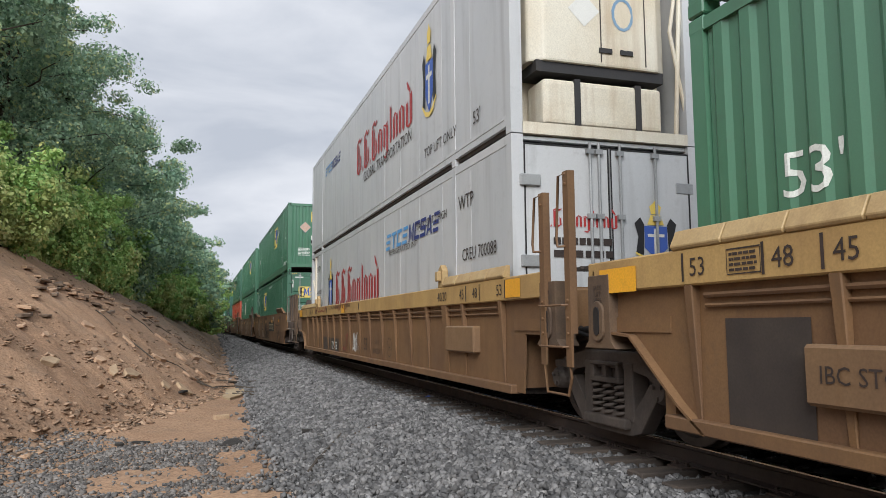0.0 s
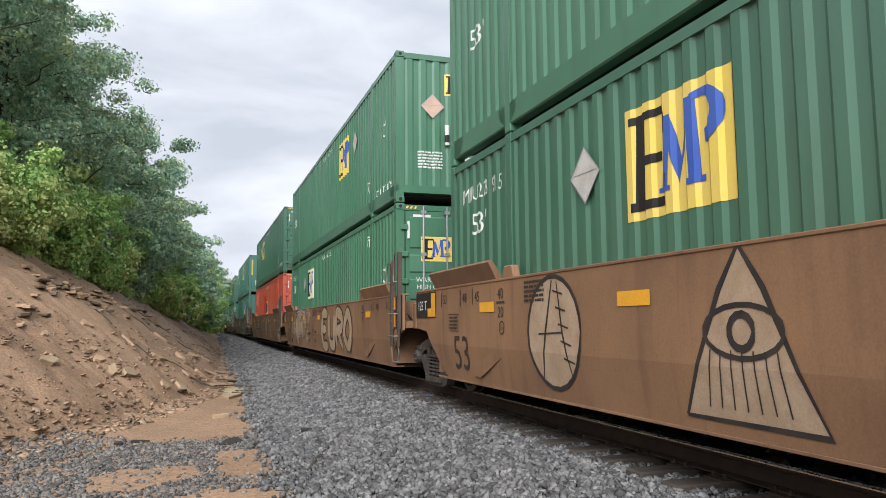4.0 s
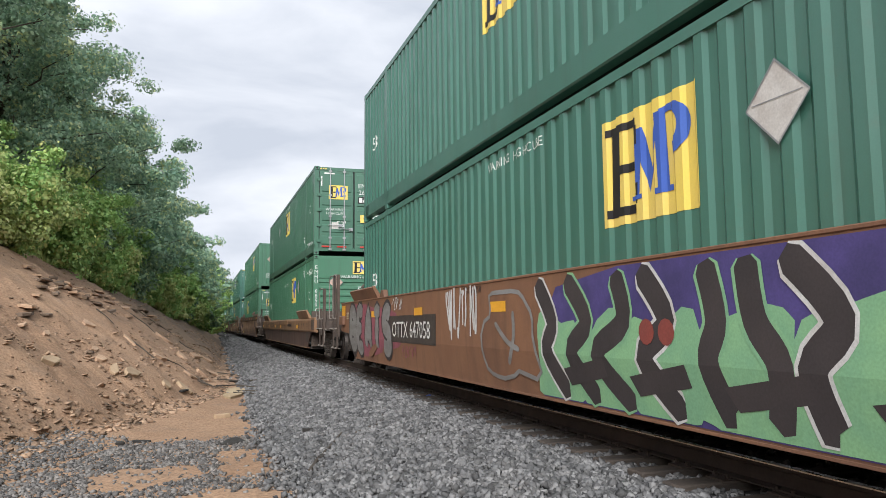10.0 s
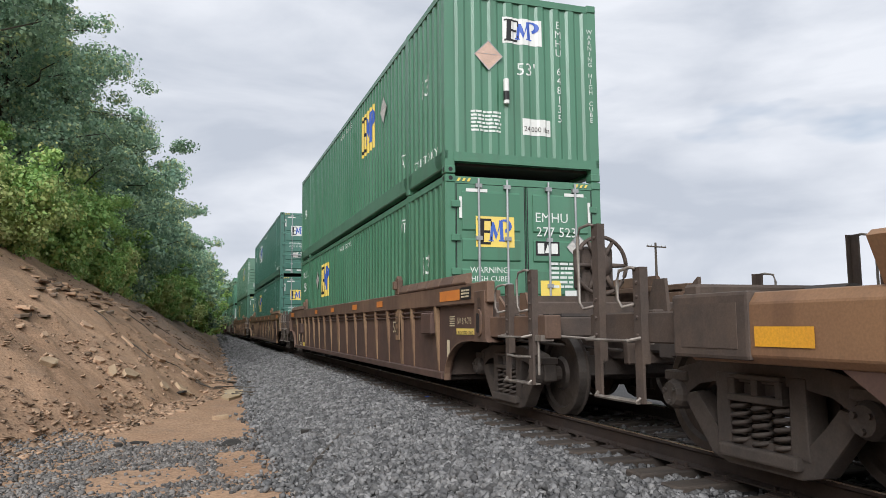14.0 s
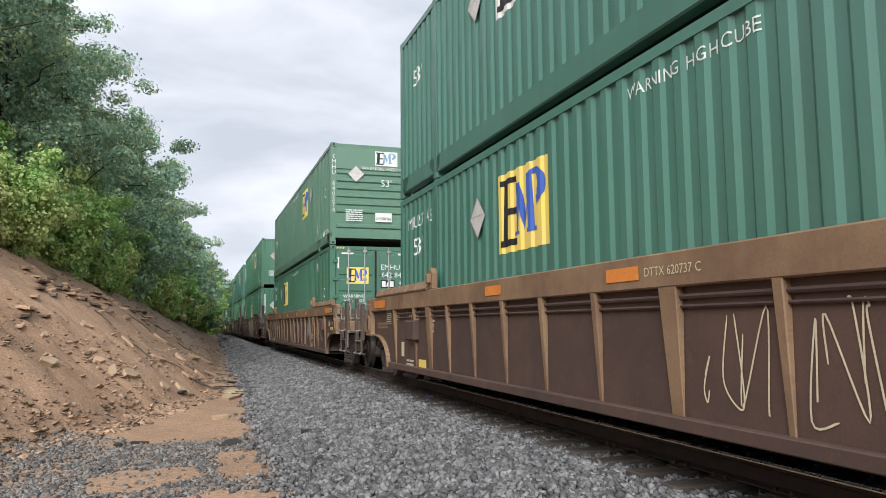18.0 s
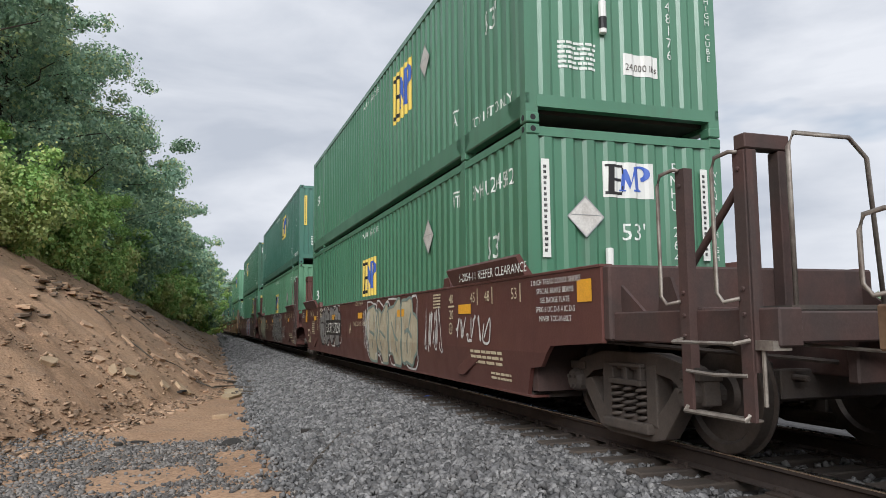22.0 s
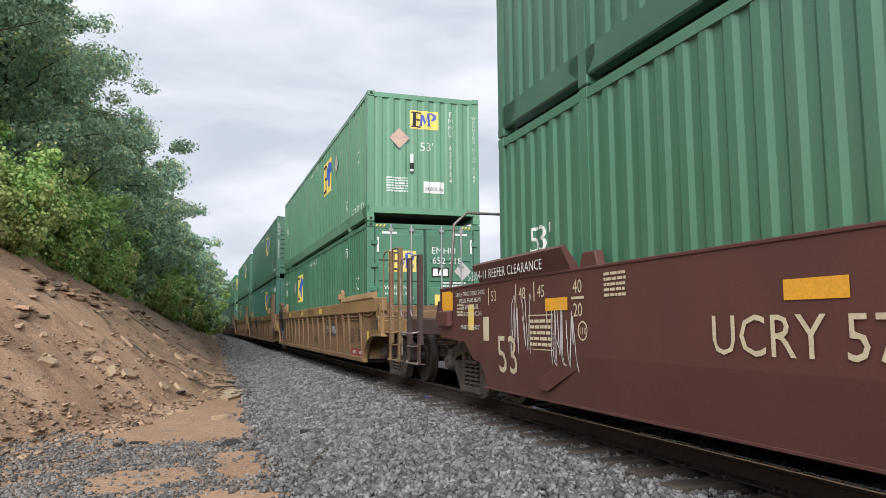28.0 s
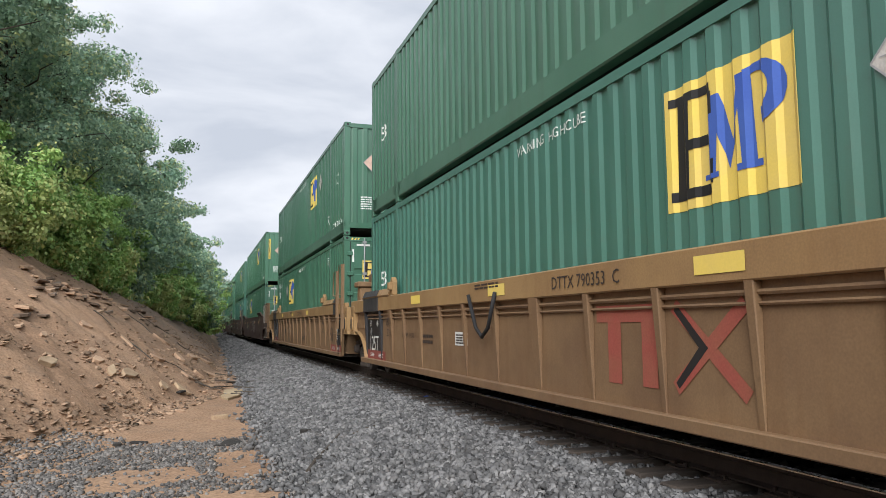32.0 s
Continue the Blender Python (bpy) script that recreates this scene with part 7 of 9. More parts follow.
for k in range(64):
    y = 14.8 + 62 * (k / 64) ** 1.3
    d = np.interp(y, (15, 20, 26, 32, 45, 60, 80), (5.6, 5.2, 4.6, 4.0, 3.2, 2.6, 2.0)) + r3.uniform(-.45, 1.3)
    tall = r3.uniform(.9, 2.1) * (1 + y * .007)
    leaf = r3.choice((LEAFWEED, LEAFLIGHT, LEAFWEED, LEAFLIGHT) if y < 24 else (LEAF, LEAFLIGHT, LEAFWEED, LEAFLIGHT))
    shrub(foot(y) - d, y, tall, leaf, 100 + k, WEED if leaf is LEAFWEED else BUSH, 60 if y < 30 else 34, (.062 if y < 30 else .09) + .0022 * y)


def tufts():
    """Grass and weeds along the bank's upper edge."""
    r = np.random.default_rng(31)
    v = []
    for _ in range(9000):
        y = 13 + 50 * r.random() ** 1.3
        d = np.interp(y, (13, 20, 26, 32, 45, 60), (5.2, 5.2, 4.6, 4.0, 3.2, 2.6)) + abs(r.normal()) * .9 - .25
        x = foot(y) - d
        z = height(x, y)
        h = r.uniform(.12, .42)
        a = r.uniform(0, 6.28)
        b = r.normal(0, .35, 2) * h
        c, s = math.cos(a) * .012 * (1 + y * .03), math.sin(a) * .012 * (1 + y * .03)
        v += [(x - c, y - s, z - .03), (x + c, y + s, z - .03), (x + b[0] + c * .3, y + b[1] + s * .3, z + h), (x + b[0] - c * .3, y + b[1] - s * .3, z + h)]
    tagged(new("grass", quads_mesh("grass", np.array(v), 4, LEAFWEED)), "dry yellowish grass on the bank's edge", "grass", kind="stuff")


tufts()


# ---------------------------------------------------------------- beyond the track
def utility_pole(x, y, tall, turn, drum):
    t = thing("utility_pole", pose(x, y, -1.0), "weathered wooden utility pole with a crossarm", "utility pole", "poles beyond the track")
    part("pole", ("upole", tall), lambda bm: lathe(bm, [(0, .16), (tall, .10)], "z", 12), BARK, t)
    part("crossarm", "uarm", lambda bm: box(bm, -1.3, 1.3, -.05, .05, -.06, .06), BARK, t, at=pose(0, -.15, tall - .4, 0, 0, turn))
    for a in (-1.2, -.7, .7, 1.2):
        part("insulator", "insul", lambda bm: lathe(bm, [(0, .03), (.05, .05), (.12, .04), (.16, .02)], "z", 8), GALV, t, at=pose(a * math.cos(radians(turn)), -.15 + a * math.sin(radians(turn)), tall - .34))
    if drum:
        part("transformer", "drum", lambda bm: lathe(bm, [(0, .2), (.05, .24), (.75, .24), (.8, .15)], "z", 16), GALV, t, at=pose(.3, -.2, tall - 2.2))


utility_pole(40.0, 58.0, 9.4, 15, False)
utility_pole(36.7, 65.4, 9.6, -10, True)


hall = thing("warehouse", pose(24.5, 56, -1.0), "light blue metal warehouse with a low gable roof", "building")
part("wall", "hallwall", lambda bm: prism(bm, [(-5, 0), (5, 0), (5, 5.0), (0, 6.6), (-5, 5.0)], "y", 0, 18), BLUEROOF, hall)
for s in (-1, 1):
    part("roof", ("hallroof", s), lambda bm: prism(bm, [(0, 6.62), (s * 5.3, 4.93), (s * 5.3, 5.05), (0, 6.75)], "y", -.3, 18.3), GALV, hall)
part("vent_pipe", "hallvent", lambda bm: lathe(bm, [(0, .05), (2.0, .05)], "z", 8), GALV, hall, at=pose(.2, 1, 6.5))
part("window", "hallwin", lambda bm: box(bm, -.25, .25, -.02, .02, 4.6, 5.0), BLACK, hall, at=pose(-.6, 0, .6))


def far_woods():
    r = np.random.default_rng(77)
    c = []
    for _ in range(420):
        a = r.uniform(.3, .95)
        dist = r.uniform(150, 230)
        c.append((math.sin(a) * dist, math.cos(a) * dist, r.uniform(-1, 6.5) * (.6 + .4 * math.sin(a * 23))))
    tagged(new("far_woods", leaves_mesh("far_woods", c, [3.0] * len(c), 60, 1.1, LEAFDARK, 5)), "far line of dark green woods", "woods", kind="stuff")


far_woods()
for x, y, tall in ((41.5, 56, 5.6), (45, 60, 6.0), (31, 75, 5.0)):
    tree(x, y, tall, 1.6, LEAFDARK, int(x), "small sparse tree beyond the track", .2, 14, .2, -1.0)

# ---------------------------------------------------------------- lettering and graffiti on the cars
SPRAYWHITE = surface("white_spray", (0.62, 0.62, 0.60), (0.50, 0.48, 0.45), patch=5, rough=0.6, bump=0, soil=.3)
SPRAYBLACK = surface("black_spray", (0.022, 0.02, 0.02), (0.045, 0.035, 0.03), patch=5, rough=0.6, bump=0)
SPRAYSILVER = surface("silver_spray", (0.25, 0.245, 0.235), (0.18, 0.172, 0.16), patch=2.5, stretch=(1, .5, 3), rough=0.5, bump=0, soil=.3, soil_colour=(.16, .13, .11))
SPRAYCREAM = surface("cream_spray", (0.50, 0.46, 0.33), (0.40, 0.35, 0.24), patch=3, rough=0.6, bump=0, soil=.35, soil_colour=(.25, .17, .12))
SPRAYSALMON = surface("salmon_spray", (0.36, 0.20, 0.15), (0.26, 0.15, 0.115), patch=2, rough=0.6, bump=0, soil=.35)
SPRAYTAN = surface("tan_spray", (0.44, 0.32, 0.22), (0.36, 0.25, 0.16), patch=3, rough=0.6, bump=0, soil=.3)
SPRAYMINT = surface("mint_spray", (0.24, 0.46, 0.24), (0.20, 0.40, 0.23), patch=3, rough=0.6, bump=0)
SPRAYPURPLE = surface("purple_spray", (0.085, 0.065, 0.22), (0.055, 0.045, 0.14), patch=2, rough=0.6, bump=0)
SPRAYDARK = surface("dark_spray", (0.04, 0.034, 0.035), (0.055, 0.045, 0.045), patch=2, rough=0.6, bump=0)
SPRAYLILAC = surface("lilac_spray", (0.26, 0.22, 0.40), (0.22, 0.21, 0.30), patch=2, rough=0.6, bump=0)
SPRAYROSE = surface("rose_spray", (0.30, 0.085, 0.11), (0.24, 0.08, 0.10), patch=3, rough=0.6, bump=0)
SPRAYTEAL = surface("grey_teal_spray", (0.21, 0.28, 0.24), (0.17, 0.23, 0.21), patch=3, rough=0.6, bump=0)
SPRAYRED = surface("dull_red_spray", (0.26, 0.06, 0.045), (0.22, 0.055, 0.045), patch=5, rough=0.6, bump=0)
BRANDRED = surface("faded_brand_red", (0.32, 0.075, 0.055), (0.30, 0.095, 0.06), patch=4, rough=0.6, bump=0)
SX = -SIDE


def curve(points, steps=6):
    """A smooth line through points."""
    out = []
    for i in range(len(points) - 1):
        p0, p1, p2, p3 = points[max(i - 1, 0)], points[i], points[i + 1], points[min(i + 2, len(points) - 1)]
        for k in range(steps):
            t = k / steps
            out.append(tuple(.5 * (2 * b + (c - a) * t + (2 * a - 5 * b + 4 * c - d) * t * t + (3 * b - a - 3 * c + d) * t ** 3) for a, b, c, d in zip(p0, p1, p2, p3)))
    return out + [points[-1]]


def blob(cx, cy, w, h, r, lobes=7):
    pts = []
    n = 26
    ph = [r.uniform(0, 6.3) for _ in range(3)]
    for k in range(n):
        a = 2 * math.pi * k / n
        q = 1 + .13 * math.sin(3 * a + ph[0]) + .09 * math.sin(5 * a + ph[1]) + .05 * math.sin(lobes * a + ph[2])
        c, s = math.cos(a), math.sin(a)
        pts.append((cx + w / 2 * q * abs(c) ** .75 * (1 if c > 0 else -1), cy + h / 2 * q * abs(s) ** .75 * (1 if s > 0 else -1)))
    return pts


def clip(points, lo, hi):
    return [(u, min(max(v, lo), hi)) for u, v in points]


def piece(car, y, z, w, h, count, fill, line, seed, second=None, x=None, back=None, rim=None, hatch=None):
    """A large spray piece of fat rounded forms with outlines and inner strokes; no letters."""
    r = random.Random(seed)
    at = ("side", y, z, SX if x is None else x)
    cell = w / count
    lo, hi = -h / 2, h / 2
    g = None
    if back:
        g = decal("graffiti", ([(u, v) for u, v in clip(blob(0, 0, w * 1.08, h * 1.1, r, 11), lo, hi)], [tuple(range(26))]), at, back, car, .003)
    for i in range(count):
        cx = -w / 2 + cell * (i + .5)
        pts = clip(blob(cx, r.uniform(-.05, .05) * h, cell * 1.12, h * r.uniform(.85, 1.0), r), lo, hi)
        p = decal("graffiti", (pts, [tuple(range(len(pts)))]), at, fill if not second or i % 2 == 0 else second, car, .004 + .0006 * i, label="fat rounded spray-painted graffiti form" if i == 0 else "")
        decal("graffiti_outline", ribbon(pts + pts[:2], .05 * min(1, h)), at, line, p, .0045 + .0006 * i + .003)
        if rim:
            decal("graffiti_rim", ribbon([(u * 1.0, v) for u, v in clip(blob(cx, 0, cell * 1.3, h * 1.04, random.Random(seed + i)), lo, hi)], .035), at, rim, car, .0034)
        if hatch:
            decal("graffiti_hatch", merge(*[ribbon(curve([(cx + cell * (.34 - .11 * k), -h * .36), (cx + cell * (.42 - .11 * k), -h * .05), (cx + cell * (.36 - .11 * k), h * r.uniform(.1, .34))], 4), .014) for k in range(7)]), at, hatch, p, .0086)
        inner = [curve([(cx + r.uniform(-.32, .32) * cell, -h * .30), (cx + r.uniform(-.3, .3) * cell, -h * .02), (cx + r.uniform(-.3, .3) * cell, h * .28)], 5),
                 curve([(cx - .26 * cell, h * r.uniform(-.1, .2)), (cx, h * r.uniform(-.05, .1)), (cx + .26 * cell, h * r.uniform(-.2, .2))], 5)]
        decal("graffiti_stroke", merge(*[ribbon(q, r.uniform(.03, .075) * min(1, h)) for q in inner]), at, line, p, .009)
    return g


def bars(car, y, z, w, h, count, fill, line, seed, x=None):
    """A blocky spray piece: slanted broad bars with dark sides."""
    r = random.Random(seed)
    at = ("side", y, z, SX if x is None else x)
    cell = w / count
    base = decal("graffiti", rect(-w / 2, w / 2, -h / 2, h / 2), at, fill, car, .003, label="blocky spray-painted graffiti with dark slanted bars")
    dark, edge = [], []
    for i in range(count):
        u = -w / 2 + cell * i
        s = cell * r.uniform(-.12, .12)
        dark += [([(u + cell * .66, -h * .46), (u + cell * .98, -h * .40), (u + cell * .86 + s, h * .46), (u + cell * .62 + s, h * .48)], [(0, 1, 2, 3)]),
                 rect(u + cell * .08, u + cell * .5, -h * .48, -h * .42)]
        if i % 2:
            dark.append(([(u + cell * .2, -h * .05), (u + cell * .55, -h * .12), (u + cell * .5, h * .14), (u + cell * .25, h * .16)], [(0, 1, 2, 3)]))
        edge += [ribbon(curve([(u + cell * .05, -h * .45), (u + cell * .02 + s, 0), (u + cell * .1, h * .45), (u + cell * .6, h * .47)], 5), .035),
                 ribbon(curve([(u + cell * r.random(), h * .3), (u + cell * r.random(), 0), (u + cell * r.random(), -h * .35)], 5), .025)]
    decal("graffiti_bars", merge(*dark), at, line, base, .006)
    decal("graffiti_stroke", merge(*edge), at, line, base, .0075)


def tag(car, y, z, w, h, mat, seed, thick=.03, x=None, loops=6):
    """A quick looping scrawl."""
    r = random.Random(seed)
    shapes = []
    u = -w / 2
    for i in range(loops):
        c = w / loops
        pts = [(u + c * r.uniform(-.1, .5), r.uniform(-.5, .5) * h) for _ in range(2)] + [(u + c * r.uniform(.0, 1.2), r.choice((-.5, .5)) * h * r.uniform(.6, 1)) for _ in range(3)]
        shapes.append(ribbon(curve(pts, 6), thick))
        u += c
    decal("graffiti_tag", merge(*shapes), ("side", y, z, SX if x is None else x), mat, car, .006, label="looping spray-paint scrawl")


def outline_figure(car, y, z, points, mat, thick=.045, x=None, fill=None):
    at = ("side", y, z, SX if x is None else x)
    if fill:
        decal("graffiti", (points, [tuple(range(len(points)))]), at, fill, car, .003)
    decal("graffiti_outline", merge(*[ribbon(q, thick) for q in (points + points[:1],)]), at, mat, car, .0055)


def amber(car, ys, z=1.2, mat=None, w=.46, h=.12, x=None):
    for y in ys:
        decal("reflector", rect(-w / 2, w / 2, -h / 2, h / 2), ("side", y, z, SX if x is None else x), mat or REFLECT, car, .007, label="amber reflective strip")


def limits(car, mat, z=1.34, x=None, near=True, far=True, size=.125, inline=False):
    x = SX if x is None else x
    for on, places, side in ((near, (0.03, .82, 1.3, 2.12), -1), (far, (15.95, 15.17, 14.72, 13.98), 1)):
        if on:
            for y, text in zip(places, ("53", "48", "45")):
                write("lettering", text, ("side", y, z, x), size, mat, car, lift=.006)
                decal("mark_bar", rect(-.012, .012, -.1, .1), ("side", y + .16 * side, z, x), mat, car, .006)
            if inline:
                write("lettering", "40/20", ("side", places[3], z, x), size, mat, car, lift=.006)
                continue
            write("lettering", "40", ("side", places[3], z + .01, x), size, mat, car, lift=.006)
            write("lettering", "20", ("side", places[3], z - .2, x), size, mat, car, lift=.006)
            decal("mark_bar", rect(-.12, .12, -.012, .012), ("side", places[3], z - .095, x), mat, car, .006)


def ring(car, y, z, r, mat, text, x=None):
    x = SX if x is None else x
    pts = [(r * math.cos(k), r * math.sin(k)) for k in np.linspace(0, 6.283, 20)]
    decal("mark_ring", ribbon(pts, .014), ("side", y, z, x), mat, car, .006)
    write("lettering", text, ("side", y, z, x), r * .8, mat, car, lift=.006)


def number_panel(car, y, z, w, text, size, letter, dark=True, x=None):
    x = SX if x is None else x
    if dark:
        decal("number_panel", rect(-w / 2, w / 2, -size * .85, size * .85), ("side", y, z, x), PANELDARK, car, .006)
    write("lettering", text, ("side", y, z, x), size, letter, car, wide=1.0, lift=.010)


def notice_box(car, y, z, w, h, rows, mat, seed, x=None, framed=False):
    x = SX if x is None else x
    if framed:
        decal("notice_frame", ribbon([(-w / 2, -h / 2), (w / 2, -h / 2), (w / 2, h / 2), (-w / 2, h / 2), (-w / 2, -h / 2)], .012), ("side", y, z, x), mat, car, .006)
    decal("notice_print", lines_block(w * .86, h * .85, rows, seed), ("side", y, z, x), mat, car, .006)


STROKES = dict(A=((0, 0, .5, 1, 1, 0), (.2, .38, .8, .38)), B=((0, 0, 0, 1, .8, .95, .85, .6, .3, .52, .95, .45, .95, .05, 0, 0),), C=((1, .85, .5, 1, .05, .7, .05, .3, .5, 0, 1, .15),), E=((1, 1, 0, 1, 0, 0, 1, 0), (0, .52, .8, .52)),
               G=((1, .85, .5, 1, 0, .6, .1, .2, .5, 0, 1, .1, 1, .45, .6, .45),), H=((0, 0, 0, 1), (1, 0, 1, 1), (0, .5, 1, .5)), I=((.5, 0, .5, 1),), K=((0, 0, 0, 1), (1, 1, .05, .45, 1, 0)), N=((0, 0, 0, 1, 1, 0, 1, 1),),
               S=((1, .85, .6, 1, .1, .85, .15, .6, .85, .42, .95, .15, .5, 0, 0, .12),), T=((0, 1, 1, 1), (.5, 1, .5, 0)), P=((0, 0, 0, 1, .9, .9, .9, .55, .05, .45),), V=((0, 1, .5, 0, 1, 1),), F=((0, 0, 0, 1, 1, 1), (0, .52, .8, .52)), R=((0, 0, 0, 1, .9, .9, .9, .58, .1, .48), (.3, .48, 1, 0)), U=((0, 1, .05, .2, .5, 0, .95, .2, 1, 1),), O=((.5, 0, .05, .3, .05, .7, .5, 1, .95, .7, .95, .3, .5, 0),), Y=((0, 1, .5, .5, 1, 1), (.5, .5, .5, 0)))


def spray_word(car, text, y, z, w, h, fill, line, thick, x=None):
    """A sprayed word in fat or thin strokes."""
    at = ("side", y, z, SX if x is None else x)
    cell = w / len(text)
    inset = thick / 2
    for i, ch in enumerate(text):
        u0, v0 = -w / 2 + cell * i + inset, -h / 2 + inset
        lines = [[(u0 + q[k] * max(.02, cell * .96 - thick), v0 + q[k + 1] * (h - thick)) for k in range(0, len(q), 2)] for q in STROKES[ch]]
        lines = [curve(q, 4) if len(q) > 4 else [q[0]] + [(a[0] * .5 + b[0] * .5, a[1] * .5 + b[1] * .5) for a, b in zip(q, q[1:])] + [q[-1]] if len(q) == 2 else curve(q, 3) for q in lines]
        g = None
        if line:
            g = decal("graffiti_outline", merge(*[ribbon(q, thick * 1.42) for q in lines]), at, line, car, .0045 + .0004 * i)
        decal("graffiti_stroke", merge(*[ribbon(q, thick) for q in lines]), at, fill, g or car, .0075 + .0004 * i)


def wild(car, y, z, w, h, seed):
    """A wild piece: purple ground, black limbs that cross, mint cores and thin pale edges; no letters."""
    r = random.Random(seed)
    at = ("side", y, z, SX)
    lo, hi = -h / 2, h / 2
    ground = [(-w / 2, lo), (w / 2, lo), (w / 2, hi), (-w * .2, hi), (-w * .42, hi * .8), (-w * .48, hi * .2)]
    g = decal("graffiti", (ground, [tuple(range(6))]), at, SPRAYPURPLE, car, .003, label="large purple, black and mint graffiti piece")
    decal("graffiti_ground", merge(*[(clip(blob(-w / 2 + w * (i + .5) / 6, -h * .22, w / 5, h * .8, r), lo + .01, hi), [tuple(range(26))]) for i in range(6)]), at, SPRAYMINT, g, .0045)
    for i in range(9):
        u = -w / 2 + w * (i + .5) / 9
        pts = [(u + r.uniform(-.3, .1), hi * .92), (u + r.uniform(-.05, .25), h * .12), (u + r.uniform(-.35, .2), -h * .12), (u + r.uniform(-.1, .4), lo * .92)]
        pts = clip(curve(pts, 5), lo + .1, hi - .05)
        edge = decal("graffiti_edge", ribbon(pts, .27), at, SPRAYMINT if i % 3 else SPRAYWHITE, g, .0055 + .0005 * i)
        decal("graffiti_limb", ribbon(pts, .21), at, SPRAYDARK, g, .0058 + .0005 * i)
        if i % 2:
            decal("graffiti_limb", ([(u - .32, lo * .5), (u + .4, lo * .28), (u + .46, lo * .55), (u - .2, lo * .75)], [(0, 1, 2, 3)]), at, SPRAYDARK, g, .0105)
    for u in (-.6, -.35):
        decal("graffiti_dot", ([(u + .1 * math.cos(k), h * .05 + .1 * math.sin(k)) for k in np.linspace(0, 5.9, 12)], [tuple(range(12))]), at, SPRAYRED, g, .0112)


FIVE = (1.6, 4.75, 8.05, 11.3, 14.4)
(CP, C0, C1, C2, C3, C4, C5, C6, C7, C8, C9, C10, C11, C12, C13, C14, C15, C16, C17, C18) = CARS
RX = -SIDE + .075                           # the recessed plate of the ribbed cars

# yellow pair with the white containers
for car in (CP, C0):
    amber(car, (-.35, 9.7), 1.40, w=.4, h=.2)
    limits(car, DARKLETTER, 1.40, SX, size=.13, inline=True)
amber(CP, (CL + .82,), 1.36, w=.55, h=.2)
amber(C0, (CL + 1.2,), 1.40, w=.6, h=.22)
notice_box(CP, 15.5, 1.40, .3, .16, 4, DARKLETTER, 3, framed=True)
decal("number_panel", rect(-.36, .36, -.42, .34), ("side", 15.42, .70, RX), PANELDARK, CP, .006)
part("storage_box", "ibc", lambda bm: (box(bm, -.06, .08, -.55, .55, -.17, .17), bevel(bm, .02)), YELLOW, CP, at=pose(SX + .04, 14.5, .72), label="yellow steel storage box on the side")
write("lettering", "IBC STORAGE", ("side", 14.5, .73, SX - .02), .10, DARKLETTER, CP, lift=.006)
part("storage_box", "ibc", lambda bm: None, YELLOW, C0, at=pose(SX + .04, 1.4, .82))
write("lettering", "52,900 LBS MAX GROSS WT. FOR 20 FT CONTAINER", ("side", 10.2, 1.46, SX), .085, DARKLETTER, C0, lift=.006)
write("lettering", "53", ("side", 7.5, 0.62, RX), .26, DARKLETTER, C0, lift=.006)
write("lettering", "L 201-2", ("side", 6.48, 0.68, RX), .08, DARKLETTER, C0, lift=.006)
write("lettering", "RWG33A", ("side", 6.48, 0.5, RX), .10, DARKLETTER, C0, lift=.006)
ring(C0, 5.45, 0.6, .17, DARKLETTER, "H", RX)
number_panel(C0, 11.25, .50, 1.2, "729503", .20, SIGNWHITE, True, RX)
decal("number_panel", rect(-.5, .5, -.17, .17), ("side", 12.5, .52, RX), PANELDARK, C0, .006)
tag(C0, 13.2, 1.46, 2.2, .16, SPRAYRED, 5, .022, SX, 7)
tag(C0, 9.9, 1.46, 1.7, .18, SPRAYRED, 6, .022, SX, 6)
tag(C0, 8.5, .64, .75, .42, SPRAYWHITE, 7, .045, RX, 5)
tag(C0, 9.8, .62, .9, .4, SPRAYRED, 9, .03, RX, 4)
for y in (7.86, 12.1):
    decal("black_bar", rect(-.03, .03, -.075, .075), ("side", y, 1.40, SX), SIGNBLACK, C0, .006)

# brown three-unit car
for car, letter in ((C1, "B"), (C2, "C"), (C3, "A")):
    amber(car, FIVE)
    limits(car, DARKLETTER)
    write("lettering", "53", ("side", 15.32, .64, SX), .45, DARKLETTER, car, lift=.006)
    ring(car, 13.95, .96, .07, DARKLETTER, "110")
    notice_box(car, 13.1, 1.34, .55, .28, 5, DARKLETTER, 4)
    write("lettering", letter, ("side", {"A": 9.3, "B": 6.8, "C": 9.13}[letter], 1.02, SX), .23, DARKLETTER, car, lift=.006)
    write("lettering", "LD LMT 118,200 PER UNIT", ("side", 10.46 if car is C2 else 7.55, .99, SX), .085, DARKLETTER, car, lift=.006)
    write("lettering", "10 FT CONTAINER LIMIT 57,500 EACH", ("side", 10.5 if car is C2 else 7.6, .855, SX), .055, DARKLETTER, car, lift=.006)
    write("lettering", "DTTX 766224 " + letter, ("side", 8.0, 1.40, SX), .09, DARKLETTER, car, lift=.006)
    notice_box(car, 15.6, 1.02, .4, .22, 4, DARKLETTER, 6, framed=True)
number_panel(C1, 5.0, .96, 2.6, "DTTX 766224", .26, CREAMLETTER)
number_panel(C3, 11.4, .97, 2.9, "DTTX 766224", .28, CREAMLETTER)
write("lettering", "125 T", ("side", CL + .72, 1.28, SX), .14, SIGNWHITE, C2, lift=.010)
for car in (C1, C2):
    decal("end_panel_mark", rect(-.5, .5, -.19, .19), ("side", CL + .72, 1.28, SX), SIGNBLACK, car, .006)
    decal("reflector", merge(rect(.28, .48, -.17, .17), rect(.1, .3, -.17, -.05)), ("side", CL + .72, 1.28, SX), REFLECT, car, .008)
